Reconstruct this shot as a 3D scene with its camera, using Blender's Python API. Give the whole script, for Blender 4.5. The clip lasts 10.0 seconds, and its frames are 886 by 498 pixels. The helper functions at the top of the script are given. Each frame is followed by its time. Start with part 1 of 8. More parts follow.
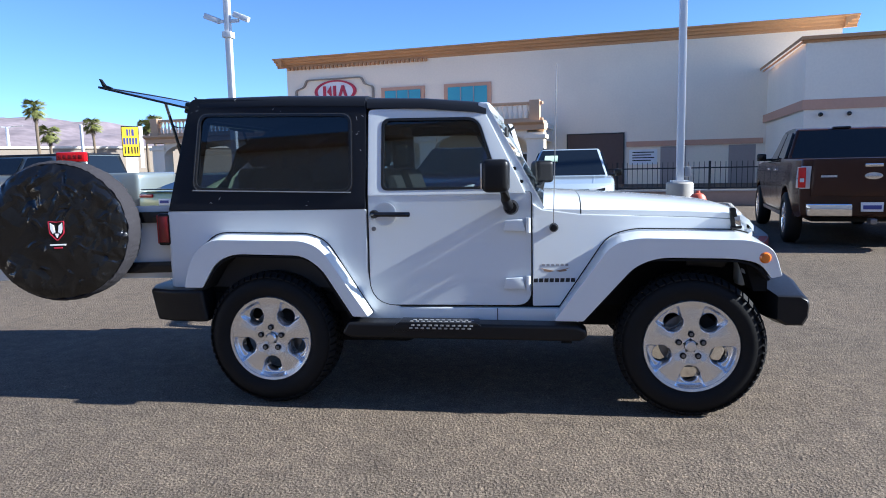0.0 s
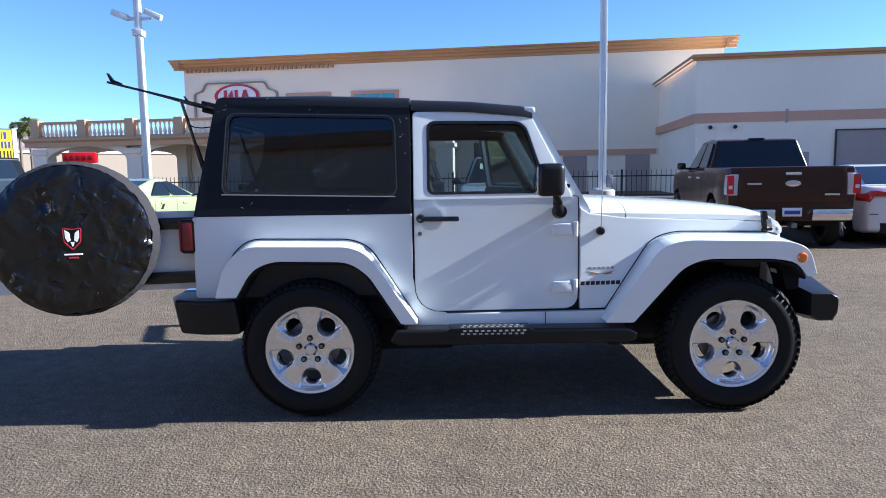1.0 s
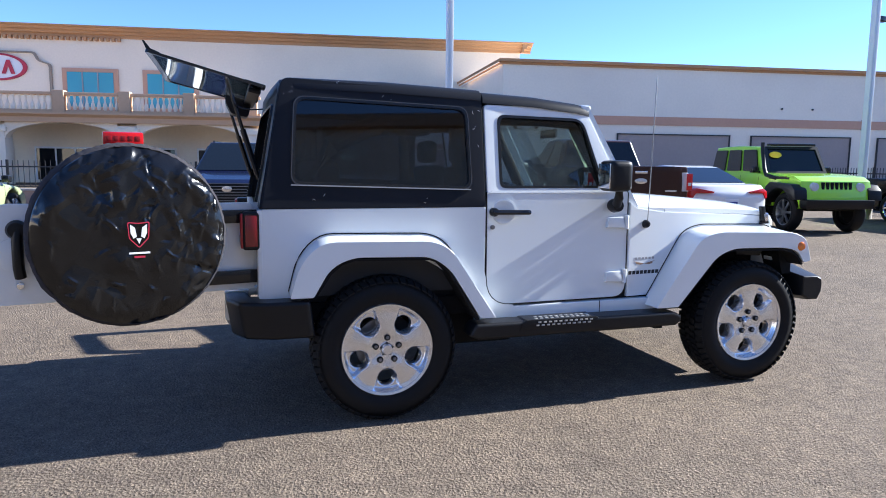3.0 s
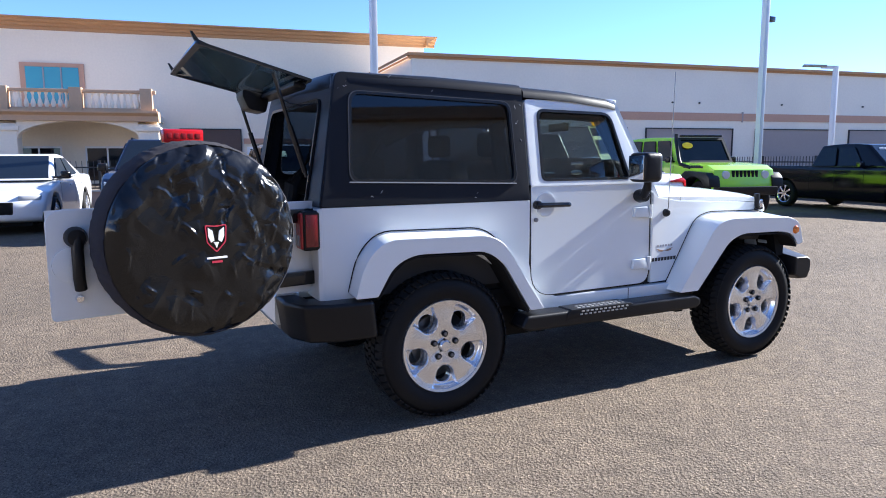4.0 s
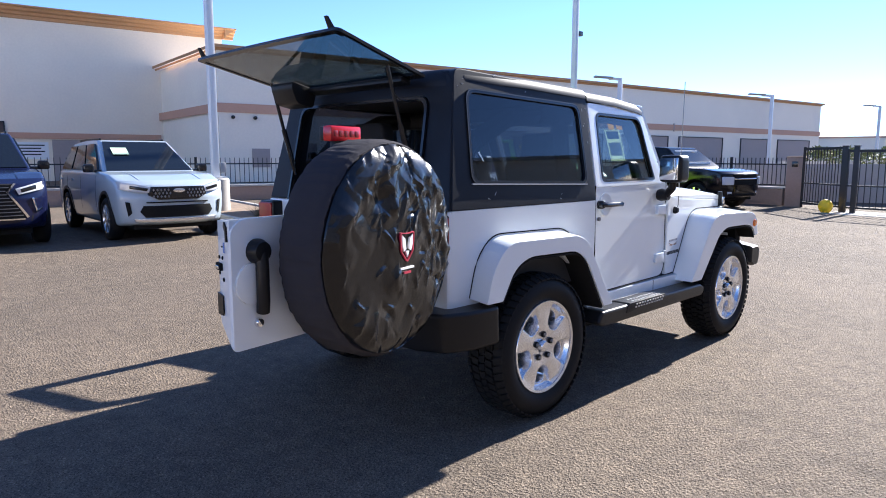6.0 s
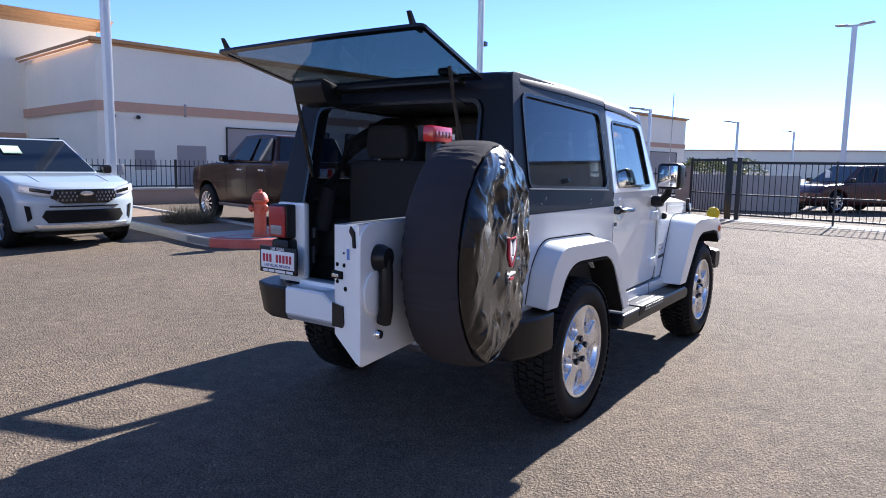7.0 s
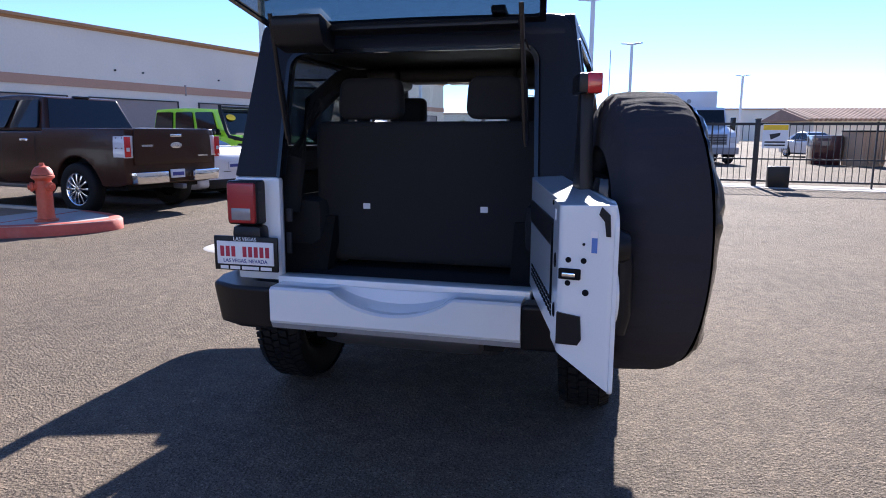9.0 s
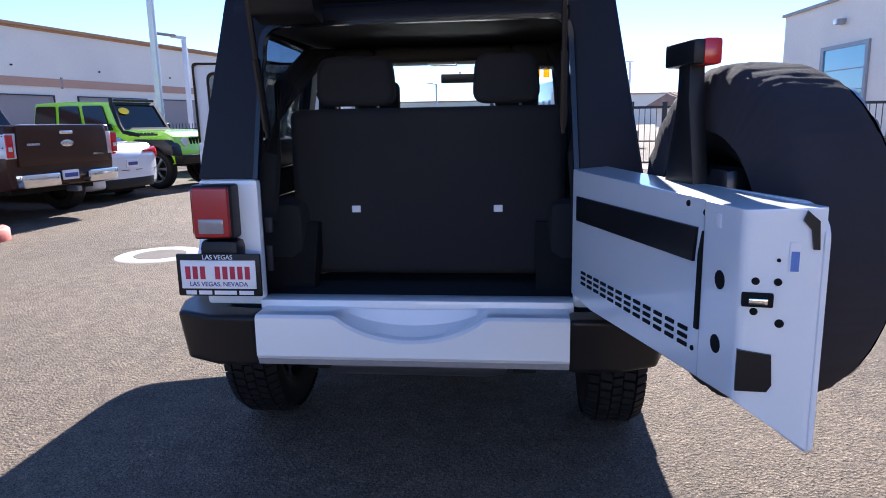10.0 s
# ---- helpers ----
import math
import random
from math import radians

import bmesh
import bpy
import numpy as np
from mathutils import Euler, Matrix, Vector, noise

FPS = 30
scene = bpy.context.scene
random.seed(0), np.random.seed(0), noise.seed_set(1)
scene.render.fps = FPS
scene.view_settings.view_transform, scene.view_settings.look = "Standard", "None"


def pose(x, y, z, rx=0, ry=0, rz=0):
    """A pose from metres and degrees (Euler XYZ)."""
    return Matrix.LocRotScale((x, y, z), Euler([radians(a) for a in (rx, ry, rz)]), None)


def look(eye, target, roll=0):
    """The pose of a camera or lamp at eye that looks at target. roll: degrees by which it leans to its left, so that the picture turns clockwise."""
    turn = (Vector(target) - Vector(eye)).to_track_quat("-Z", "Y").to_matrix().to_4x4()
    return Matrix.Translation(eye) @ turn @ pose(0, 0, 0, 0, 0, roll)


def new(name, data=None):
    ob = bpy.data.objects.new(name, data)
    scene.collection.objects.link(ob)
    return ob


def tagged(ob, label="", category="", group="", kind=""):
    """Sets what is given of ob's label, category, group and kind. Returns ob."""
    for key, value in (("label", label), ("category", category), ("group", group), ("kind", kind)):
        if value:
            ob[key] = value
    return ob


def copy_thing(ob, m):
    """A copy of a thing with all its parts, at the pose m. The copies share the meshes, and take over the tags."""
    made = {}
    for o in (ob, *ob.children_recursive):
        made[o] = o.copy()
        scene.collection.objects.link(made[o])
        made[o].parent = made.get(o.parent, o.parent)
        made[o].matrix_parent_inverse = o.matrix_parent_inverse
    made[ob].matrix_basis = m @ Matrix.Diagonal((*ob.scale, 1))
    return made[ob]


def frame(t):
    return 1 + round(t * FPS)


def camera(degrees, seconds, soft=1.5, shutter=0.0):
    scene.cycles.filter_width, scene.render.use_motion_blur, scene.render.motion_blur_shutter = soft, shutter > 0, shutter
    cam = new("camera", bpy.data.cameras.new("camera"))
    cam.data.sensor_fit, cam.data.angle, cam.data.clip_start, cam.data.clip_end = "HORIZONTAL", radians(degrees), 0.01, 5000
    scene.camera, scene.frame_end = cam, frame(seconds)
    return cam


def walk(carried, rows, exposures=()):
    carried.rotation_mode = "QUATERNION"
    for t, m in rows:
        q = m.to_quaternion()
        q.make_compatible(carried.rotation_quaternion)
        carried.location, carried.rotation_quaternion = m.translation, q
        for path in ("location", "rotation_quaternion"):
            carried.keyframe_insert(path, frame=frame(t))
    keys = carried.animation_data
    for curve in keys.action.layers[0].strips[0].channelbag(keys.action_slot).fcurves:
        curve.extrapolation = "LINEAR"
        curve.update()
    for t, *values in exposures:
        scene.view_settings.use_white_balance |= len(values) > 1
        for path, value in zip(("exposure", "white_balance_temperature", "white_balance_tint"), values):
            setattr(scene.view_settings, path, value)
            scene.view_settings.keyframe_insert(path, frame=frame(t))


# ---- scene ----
cam = camera(66.7, 10.0, soft=0.98)
PATH = [
    (0, (0.419, -4.689, 1.419), (0.114, -2.727, 1.177), -1.2),
    (0.5, (-0.052, -4.773, 1.434), (-0.203, -2.793, 1.199), -1.4),
    (1, (-0.463, -4.703, 1.41), (-0.464, -2.715, 1.186), -0.9),
    (1.5, (-0.859, -4.666, 1.417), (-0.694, -2.685, 1.196), -0.9),
    (2, (-1.299, -4.66, 1.431), (-0.967, -2.703, 1.192), -0.1),
    (2.5, (-1.693, -4.516, 1.413), (-1.219, -2.588, 1.174), -0.4),
    (2.7, (-1.848, -4.484, 1.42), (-1.318, -2.57, 1.179), 0.1),
    (4, (-2.865, -4.096, 1.421), (-1.975, -2.325, 1.156), -0.3),
    (4.5, (-3.287, -3.931, 1.425), (-2.262, -2.231, 1.184), -0.6),
    (5, (-3.573, -3.668, 1.423), (-2.414, -2.058, 1.171), 0.3),
    (5.5, (-3.856, -3.365, 1.412), (-2.579, -1.847, 1.16), 0.5),
    (6, (-4.182, -3.058, 1.435), (-2.786, -1.652, 1.166), 0.1),
    (6.2, (-4.269, -2.934, 1.409), (-2.831, -1.569, 1.147), 0.3),
    (7.3, (-4.727, -2.126, 1.414), (-3.054, -1.064, 1.142), 1.2),
    (7.5, (-4.729, -1.975, 1.402), (-3.03, -0.962, 1.106), 1.3),
    (8, (-4.718, -1.591, 1.4), (-2.929, -0.747, 1.108), 0.9),
    (8.5, (-4.758, -1.23, 1.395), (-2.894, -0.577, 1.077), 0.7),
    (9, (-4.686, -0.924, 1.384), (-2.781, -0.419, 1.042), 0.2),
    (9.5, (-4.489, -0.655, 1.389), (-2.565, -0.265, 1.008), -0.3),
    (10, (-4.315, -0.38, 1.38), (-2.364, -0.158, 1.005), -1.1),
]
walk(cam, [(t, look(eye, target, roll)) for t, eye, target, roll in PATH], [(0, 1.47, 5520, 7), (1.3, 1.66, 5560, 8), (2.5, 1.80, 5640, 9), (4.5, 1.93, 5850, 11), (5.5, 1.92, 5980, 12), (8, 1.56, 5900, 15), (9.5, 1.80, 5920, 16), (10, 1.98, 5880, 15)])

# ---- world, sun ----
SUN_AZ, SUN_EL = radians(0.8), radians(29.0)
sun_from = Vector((math.cos(SUN_EL) * math.cos(SUN_AZ), math.cos(SUN_EL) * math.sin(SUN_AZ), math.sin(SUN_EL)))
world = bpy.data.worlds.new("sky_world")
scene.world = world
world.use_nodes = True
wn = world.node_tree
sky = wn.nodes.new("ShaderNodeTexSky")
sky.sky_type, sky.sun_disc = "NISHITA", False
sky.sun_elevation = SUN_EL
sky.sun_rotation = radians(90) - SUN_AZ
sky.altitude, sky.air_density, sky.dust_density, sky.ozone_density = 2000.0, 0.80, 0.08, 4.6
tint = wn.nodes.new("ShaderNodeMix")
tint.data_type, tint.blend_type = "RGBA", "MULTIPLY"
tint.inputs["Factor"].default_value = 1.0
tint.inputs["B"].default_value = (0.955, 0.945, 1.0, 1.0)
wn.links.new(sky.outputs["Color"], tint.inputs["A"])
wn.links.new(tint.outputs["Result"], wn.nodes["Background"].inputs["Color"])
wn.nodes["Background"].inputs["Strength"].default_value = 0.084
sun_data = bpy.data.lights.new("sun", "SUN")
sun_data.energy, sun_data.angle, sun_data.color = 4.7, radians(0.53), (1.0, 0.93, 0.82)
sun = new("sun", sun_data)
sun.matrix_world = look(sun_from * 60, (0, 0, 0))


# ---- materials ----
def mat(name, color, rough=0.5, metal=0.0, vary=0.08, grain=40.0, bump=0.0, bump_scale=200.0, coat=0.0, big=1.5, spec=0.5, rough_vary=0.0, dirt=None, dirt_amount=0.35, random_by_object=0.0):
    """A surface with a coarse and a fine variation, at metre scale."""
    m = bpy.data.materials.new(name)
    m.use_nodes = True
    nt = m.node_tree
    p = nt.nodes["Principled BSDF"]
    p.inputs["Roughness"].default_value, p.inputs["Metallic"].default_value = rough, metal
    p.inputs["Coat Weight"].default_value, p.inputs["Coat Roughness"].default_value = coat, 0.05
    p.inputs["Specular IOR Level"].default_value = spec
    co = nt.nodes.new("ShaderNodeTexCoord")
    n1, n2 = nt.nodes.new("ShaderNodeTexNoise"), nt.nodes.new("ShaderNodeTexNoise")
    n1.inputs["Scale"].default_value, n2.inputs["Scale"].default_value = big, grain
    n1.inputs["Detail"].default_value, n2.inputs["Detail"].default_value = 4.0, 3.0
    for n in (n1, n2):
        nt.links.new(co.outputs["Object"], n.inputs["Vector"])
    add = nt.nodes.new("ShaderNodeMath")
    add.operation = "ADD"
    nt.links.new(n1.outputs["Fac"], add.inputs[0])
    nt.links.new(n2.outputs["Fac"], add.inputs[1])
    rng = nt.nodes.new("ShaderNodeMapRange")
    rng.inputs["From Min"].default_value, rng.inputs["From Max"].default_value = 0.6, 1.4
    rng.inputs["To Min"].default_value, rng.inputs["To Max"].default_value = 1.0 - vary, 1.0 + vary
    nt.links.new(add.outputs[0], rng.inputs["Value"])
    mul = nt.nodes.new("ShaderNodeVectorMath")
    mul.operation = "SCALE"
    mul.inputs[0].default_value = color[:3]
    nt.links.new(rng.outputs[0], mul.inputs["Scale"])
    last = mul.outputs[0]
    if random_by_object:
        inf = nt.nodes.new("ShaderNodeObjectInfo")
        r2 = nt.nodes.new("ShaderNodeMapRange")
        r2.inputs["To Min"].default_value, r2.inputs["To Max"].default_value = 1 - random_by_object, 1 + random_by_object
        nt.links.new(inf.outputs["Random"], r2.inputs["Value"])
        m2 = nt.nodes.new("ShaderNodeVectorMath")
        m2.operation = "SCALE"
        nt.links.new(last, m2.inputs[0])
        nt.links.new(r2.outputs[0], m2.inputs["Scale"])
        last = m2.outputs[0]
    if dirt:
        n3 = nt.nodes.new("ShaderNodeTexNoise")
        n3.inputs["Scale"].default_value, n3.inputs["Detail"].default_value = big * 0.7, 8.0
        nt.links.new(co.outputs["Object"], n3.inputs["Vector"])
        r3 = nt.nodes.new("ShaderNodeMapRange")
        r3.inputs["From Min"].default_value, r3.inputs["From Max"].default_value = 0.5, 0.75
        r3.inputs["To Max"].default_value = dirt_amount
        nt.links.new(n3.outputs["Fac"], r3.inputs["Value"])
        mx = nt.nodes.new("ShaderNodeMix")
        mx.data_type = "RGBA"
        nt.links.new(r3.outputs[0], mx.inputs["Factor"])
        nt.links.new(last, mx.inputs["A"])
        mx.inputs["B"].default_value = (*dirt, 1)
        last = mx.outputs["Result"]
    nt.links.new(last, p.inputs["Base Color"])
    if rough_vary:
        r4 = nt.nodes.new("ShaderNodeMapRange")
        r4.inputs["From Min"].default_value, r4.inputs["From Max"].default_value = 0.3, 0.7
        r4.inputs["To Min"].default_value, r4.inputs["To Max"].default_value = max(rough - rough_vary, 0.02), min(rough + rough_vary, 1)
        nt.links.new(n1.outputs["Fac"], r4.inputs["Value"])
        nt.links.new(r4.outputs[0], p.inputs["Roughness"])
    if bump:
        n5 = nt.nodes.new("ShaderNodeTexNoise")
        n5.inputs["Scale"].default_value, n5.inputs["Detail"].default_value = bump_scale, 3.0
        nt.links.new(co.outputs["Object"], n5.inputs["Vector"])
        b = nt.nodes.new("ShaderNodeBump")
        b.inputs["Strength"].default_value, b.inputs["Distance"].default_value = bump, 0.004
        nt.links.new(n5.outputs["Fac"], b.inputs["Height"])
        nt.links.new(b.outputs["Normal"], p.inputs["Normal"])
    return m


def glass_mat(name, tint, alpha):
    """Thin tinted glazing: a clear coat of reflection over a pane that lets part of the light through."""
    m = bpy.data.materials.new(name)
    m.use_nodes = True
    nt = m.node_tree
    out = nt.nodes["Material Output"]
    nt.nodes.remove(nt.nodes["Principled BSDF"])
    tr, gl, mx, fr, pw, sc = (nt.nodes.new(k) for k in ("ShaderNodeBsdfTransparent", "ShaderNodeBsdfGlossy", "ShaderNodeMixShader", "ShaderNodeLayerWeight", "ShaderNodeMath", "ShaderNodeMath"))
    tr.inputs["Color"].default_value = (*[c * alpha for c in tint], 1)
    gl.inputs["Roughness"].default_value = 0.015
    gl.inputs["Color"].default_value = (0.9, 0.93, 0.95, 1)
    fr.inputs["Blend"].default_value = 0.5
    pw.operation, pw.inputs[1].default_value = "POWER", 4.5
    sc.operation, sc.inputs[1].default_value, sc.inputs[2].default_value = "MULTIPLY_ADD", 0.85, 0.045
    nt.links.new(fr.outputs["Facing"], pw.inputs[0])
    nt.links.new(pw.outputs[0], sc.inputs[0])
    nt.links.new(sc.outputs[0], mx.inputs["Fac"])
    nt.links.new(tr.outputs[0], mx.inputs[1])
    nt.links.new(gl.outputs[0], mx.inputs[2])
    nt.links.new(mx.outputs[0], out.inputs["Surface"])
    return m


def paper_mat(name, color):
    """Thin film or paper that lets daylight glow through."""
    m = bpy.data.materials.new(name)
    m.use_nodes = True
    nt = m.node_tree
    out = nt.nodes["Material Output"]
    nt.nodes.remove(nt.nodes["Principled BSDF"])
    df, tl, mx, co, ns, rg = (nt.nodes.new(k) for k in ("ShaderNodeBsdfDiffuse", "ShaderNodeBsdfTranslucent", "ShaderNodeMixShader", "ShaderNodeTexCoord", "ShaderNodeTexNoise", "ShaderNodeMix"))
    rg.data_type = "RGBA"
    ns.inputs["Scale"].default_value = 30.0
    nt.links.new(co.outputs["Object"], ns.inputs["Vector"])
    nt.links.new(ns.outputs["Fac"], rg.inputs["Factor"])
    rg.inputs["A"].default_value, rg.inputs["B"].default_value = (*[c * 0.92 for c in color], 1), (*color, 1)
    for n in (df, tl):
        nt.links.new(rg.outputs["Result"], n.inputs["Color"])
    mx.inputs["Fac"].default_value = 0.5
    nt.links.new(df.outputs[0], mx.inputs[1])
    nt.links.new(tl.outputs[0], mx.inputs[2])
    nt.links.new(mx.outputs[0], out.inputs["Surface"])
    return m


def paint(name, color, metal=0.0, rough=0.35):
    return mat(name, color, rough=rough, metal=metal, vary=0.03, grain=900, coat=1.0, big=3.0)


M_WHITE = mat("white_car_paint", (0.765, 0.80, 0.81), rough=0.32, vary=0.02, grain=300, coat=0.9, big=2.0, dirt=(0.55, 0.52, 0.47), dirt_amount=0.10)
M_HARDTOP = mat("black_textured_hardtop", (0.0125, 0.014, 0.019), rough=0.38, vary=0.15, grain=300, bump=0.06, bump_scale=900, dirt=(0.022, 0.023, 0.027), dirt_amount=0.3, spec=0.15)
M_PLASTIC = mat("black_plastic", (0.009, 0.009, 0.010), rough=0.38, vary=0.15, grain=300, bump=0.10, bump_scale=700, dirt=(0.022, 0.02, 0.018), dirt_amount=0.35, spec=0.28)
M_GLOSSBLACK = mat("gloss_black", (0.01, 0.01, 0.011), rough=0.18, vary=0.05)
M_RUBBER = mat("tyre_rubber", (0.013, 0.0128, 0.013), rough=0.6, vary=0.2, grain=120, bump=0.2, bump_scale=300, dirt=(0.014, 0.0135, 0.013), dirt_amount=0.4, spec=0.12)
M_ALLOY = mat("silver_alloy", (0.76, 0.77, 0.79), rough=0.24, metal=0.85, vary=0.04, grain=200, coat=0.3)
M_CHROME = mat("chrome", (0.80, 0.80, 0.82), rough=0.08, metal=1.0, vary=0.02)
M_STEEL = mat("dull_steel", (0.25, 0.25, 0.26), rough=0.45, metal=0.9, vary=0.1)
M_DARK = mat("dark_underbody", (0.012, 0.012, 0.012), rough=0.9, vary=0.3, dirt=(0.024, 0.022, 0.020), spec=0.15)
M_CLOTH = mat("black_seat_cloth", (0.014, 0.014, 0.015), rough=0.9, vary=0.2, grain=500, bump=0.4, bump_scale=800)
M_TRIM = mat("dark_grey_trim", (0.03, 0.03, 0.032), rough=0.7, vary=0.15, grain=300)
M_VINYL = mat("glossy_black_vinyl", (0.005, 0.005, 0.0055), rough=0.17, vary=0.1, grain=60, bump=0.08, bump_scale=160, rough_vary=0.06)
M_FABRIC = mat("faded_black_fabric", (0.042, 0.040, 0.046), rough=0.95, vary=0.2, grain=800, bump=0.5, bump_scale=1200, dirt=(0.085, 0.078, 0.080), dirt_amount=0.45, spec=0.1)
M_REDLENS = mat("red_lens", (0.50, 0.005, 0.009), rough=0.18, vary=0.05, coat=0.25)
M_REDCELL = mat("dark_red_reflector", (0.20, 0.003, 0.006), rough=0.25, vary=0.1, coat=0.3)
M_REDDARK = mat("dark_red_lens", (0.34, 0.008, 0.014), rough=0.3, vary=0.05, coat=0.25)
M_SIDELENS = mat("deep_red_lens", (0.20, 0.006, 0.010), rough=0.2, vary=0.05, coat=0.5)
M_CLEARLENS = mat("clear_lens", (0.55, 0.56, 0.58), rough=0.12, vary=0.05, coat=0.8)
M_REVERSE = mat("smoky_clear_lens", (0.24, 0.23, 0.24), rough=0.15, vary=0.1, coat=0.6)
M_AMBER = mat("amber_lens", (0.75, 0.18, 0.01), rough=0.15, vary=0.05, coat=0.8)
M_WHITEPLATE = mat("white_plate", (0.78, 0.78, 0.78), rough=0.4, vary=0.03)
M_INKRED = mat("red_ink", (0.45, 0.02, 0.05), rough=0.5, vary=0.02)
M_INKBLUE = mat("blue_ink", (0.05, 0.06, 0.25), rough=0.5, vary=0.02)
M_INKBLACK = mat("black_ink", (0.012, 0.012, 0.012), rough=0.5, vary=0.02)
M_INKWHITE = mat("white_ink", (0.8, 0.8, 0.8), rough=0.5, vary=0.02)
M_YELLOW = mat("yellow_film", (0.95, 0.60, 0.015), rough=0.5, vary=0.04)
M_GREENTAG = mat("pale_green_paper", (0.55, 0.72, 0.5), rough=0.7, vary=0.04)
M_FILM = paper_mat("yellow_window_film", (0.95, 0.62, 0.03))
M_PAPER = paper_mat("pale_green_sheet", (0.82, 0.88, 0.70))
M_BLUETAG = mat("blue_print", (0.1, 0.2, 0.5), rough=0.5, vary=0.04)
M_SEAL = mat("grey_rubber_bead", (0.05, 0.05, 0.052), rough=0.22, vary=0.1)
M_GREYPAD = mat("tread_plate", (0.45, 0.45, 0.45), rough=0.4, metal=0.4, vary=0.2, grain=200)
M_GLASS = glass_mat("tinted_glass", (0.76, 0.86, 0.96), 0.38)
M_GLASSCLEAR = glass_mat("clear_glass", (0.95, 0.99, 0.97), 0.96)
M_GLASSDOOR = glass_mat("door_glass", (0.82, 0.92, 0.93), 0.62)
M_GLASSLIFT = glass_mat("liftgate_glass", (0.80, 0.93, 0.95), 0.40)
M_CARGLASS = mat("dark_car_glass", (0.008, 0.011, 0.015), rough=0.04, vary=0.05, spec=0.45)

M_STUCCO = mat("cream_stucco", (0.87, 0.76, 0.605), rough=0.9, vary=0.05, grain=8, bump=0.5, bump_scale=60, big=0.15, dirt=(0.46, 0.42, 0.37), dirt_amount=0.35)
M_STUCCO2 = mat("pale_stucco", (0.88, 0.79, 0.65), rough=0.9, vary=0.05, grain=8, bump=0.5, bump_scale=60, big=0.15, dirt=(0.5, 0.46, 0.42), dirt_amount=0.3)
M_BAND = mat("tan_band", (0.56, 0.33, 0.225), rough=0.9, vary=0.06, grain=8, big=0.2)
M_CORNICE = mat("tan_cornice", (0.55, 0.36, 0.22), rough=0.85, vary=0.06, grain=8, big=0.2)
M_OCHRE = mat("ochre_cornice", (0.50, 0.275, 0.13), rough=0.85, vary=0.10, grain=8, big=0.2, dirt=(0.20, 0.12, 0.07), dirt_amount=0.35)
M_GARAGE = mat("taupe_garage_door", (0.35, 0.295, 0.27), rough=0.7, vary=0.05, grain=6, big=0.3)
M_BROWNDOOR = mat("dark_brown_door", (0.10, 0.068, 0.058), rough=0.7, vary=0.08, grain=6, big=0.4)
M_SHRUB = mat("dry_shrub_twig", (0.17, 0.14, 0.085), rough=0.9, vary=0.3, grain=20, big=3.0)
M_WALLTAN = mat("tan_boundary_wall", (0.30, 0.245, 0.19), rough=0.9, vary=0.08, grain=4, big=0.1)
M_TEAL = mat("teal_window", (0.05, 0.30, 0.36), rough=0.08, vary=0.1, big=0.4, coat=0.5)
M_IRON = mat("black_iron", (0.015, 0.015, 0.016), rough=0.5, vary=0.1)
M_BLOCK = mat("tan_block", (0.36, 0.25, 0.19), rough=0.9, vary=0.1, grain=20, big=0.6, bump=0.4, bump_scale=50, random_by_object=0.08)
M_CONC = mat("concrete", (0.42, 0.40, 0.37), rough=0.9, spec=0.2, vary=0.08, grain=30, big=1.0, bump=0.4, bump_scale=90, dirt=(0.26, 0.24, 0.22), dirt_amount=0.4)
M_COVER = mat("dusty_iron_cover", (0.14, 0.122, 0.105), rough=0.9, spec=0.1, vary=0.15, grain=30, big=3.0, bump=0.5, bump_scale=60)
M_REDKERB = mat("worn_red_kerb_paint", (0.50, 0.10, 0.07), rough=0.7, vary=0.12, grain=20, big=2.0, dirt=(0.42, 0.33, 0.28), dirt_amount=0.5, bump=0.3, bump_scale=90)
M_HYDRANT = mat("red_hydrant_paint", (0.50, 0.09, 0.045), rough=0.5, vary=0.15, grain=30, big=5, dirt=(0.45, 0.25, 0.15), dirt_amount=0.4)
M_SOIL = mat("dry_soil", (0.22, 0.155, 0.105), rough=1.0, vary=0.3, grain=30, big=2, bump=1.0, bump_scale=60)
M_POLE = mat("white_pole_paint", (0.68, 0.69, 0.70), rough=0.4, vary=0.04, grain=20)
M_GREYMETAL = mat("grey_metal", (0.3, 0.3, 0.31), rough=0.5, vary=0.1)
M_TILE = mat("clay_roof_tile", (0.30, 0.19, 0.14), rough=0.9, vary=0.2, grain=10, big=0.8, random_by_object=0.2)
M_LEAF = mat("palm_leaf", (0.20, 0.21, 0.06), rough=0.6, vary=0.3, grain=10)
M_BARK = mat("palm_bark", (0.16, 0.12, 0.08), rough=0.9, vary=0.2, grain=20, bump=0.6, bump_scale=30)
M_ROCK = mat("mountain_rock", (0.225, 0.18, 0.19), rough=1.0, vary=0.35, grain=0.02, big=0.004)


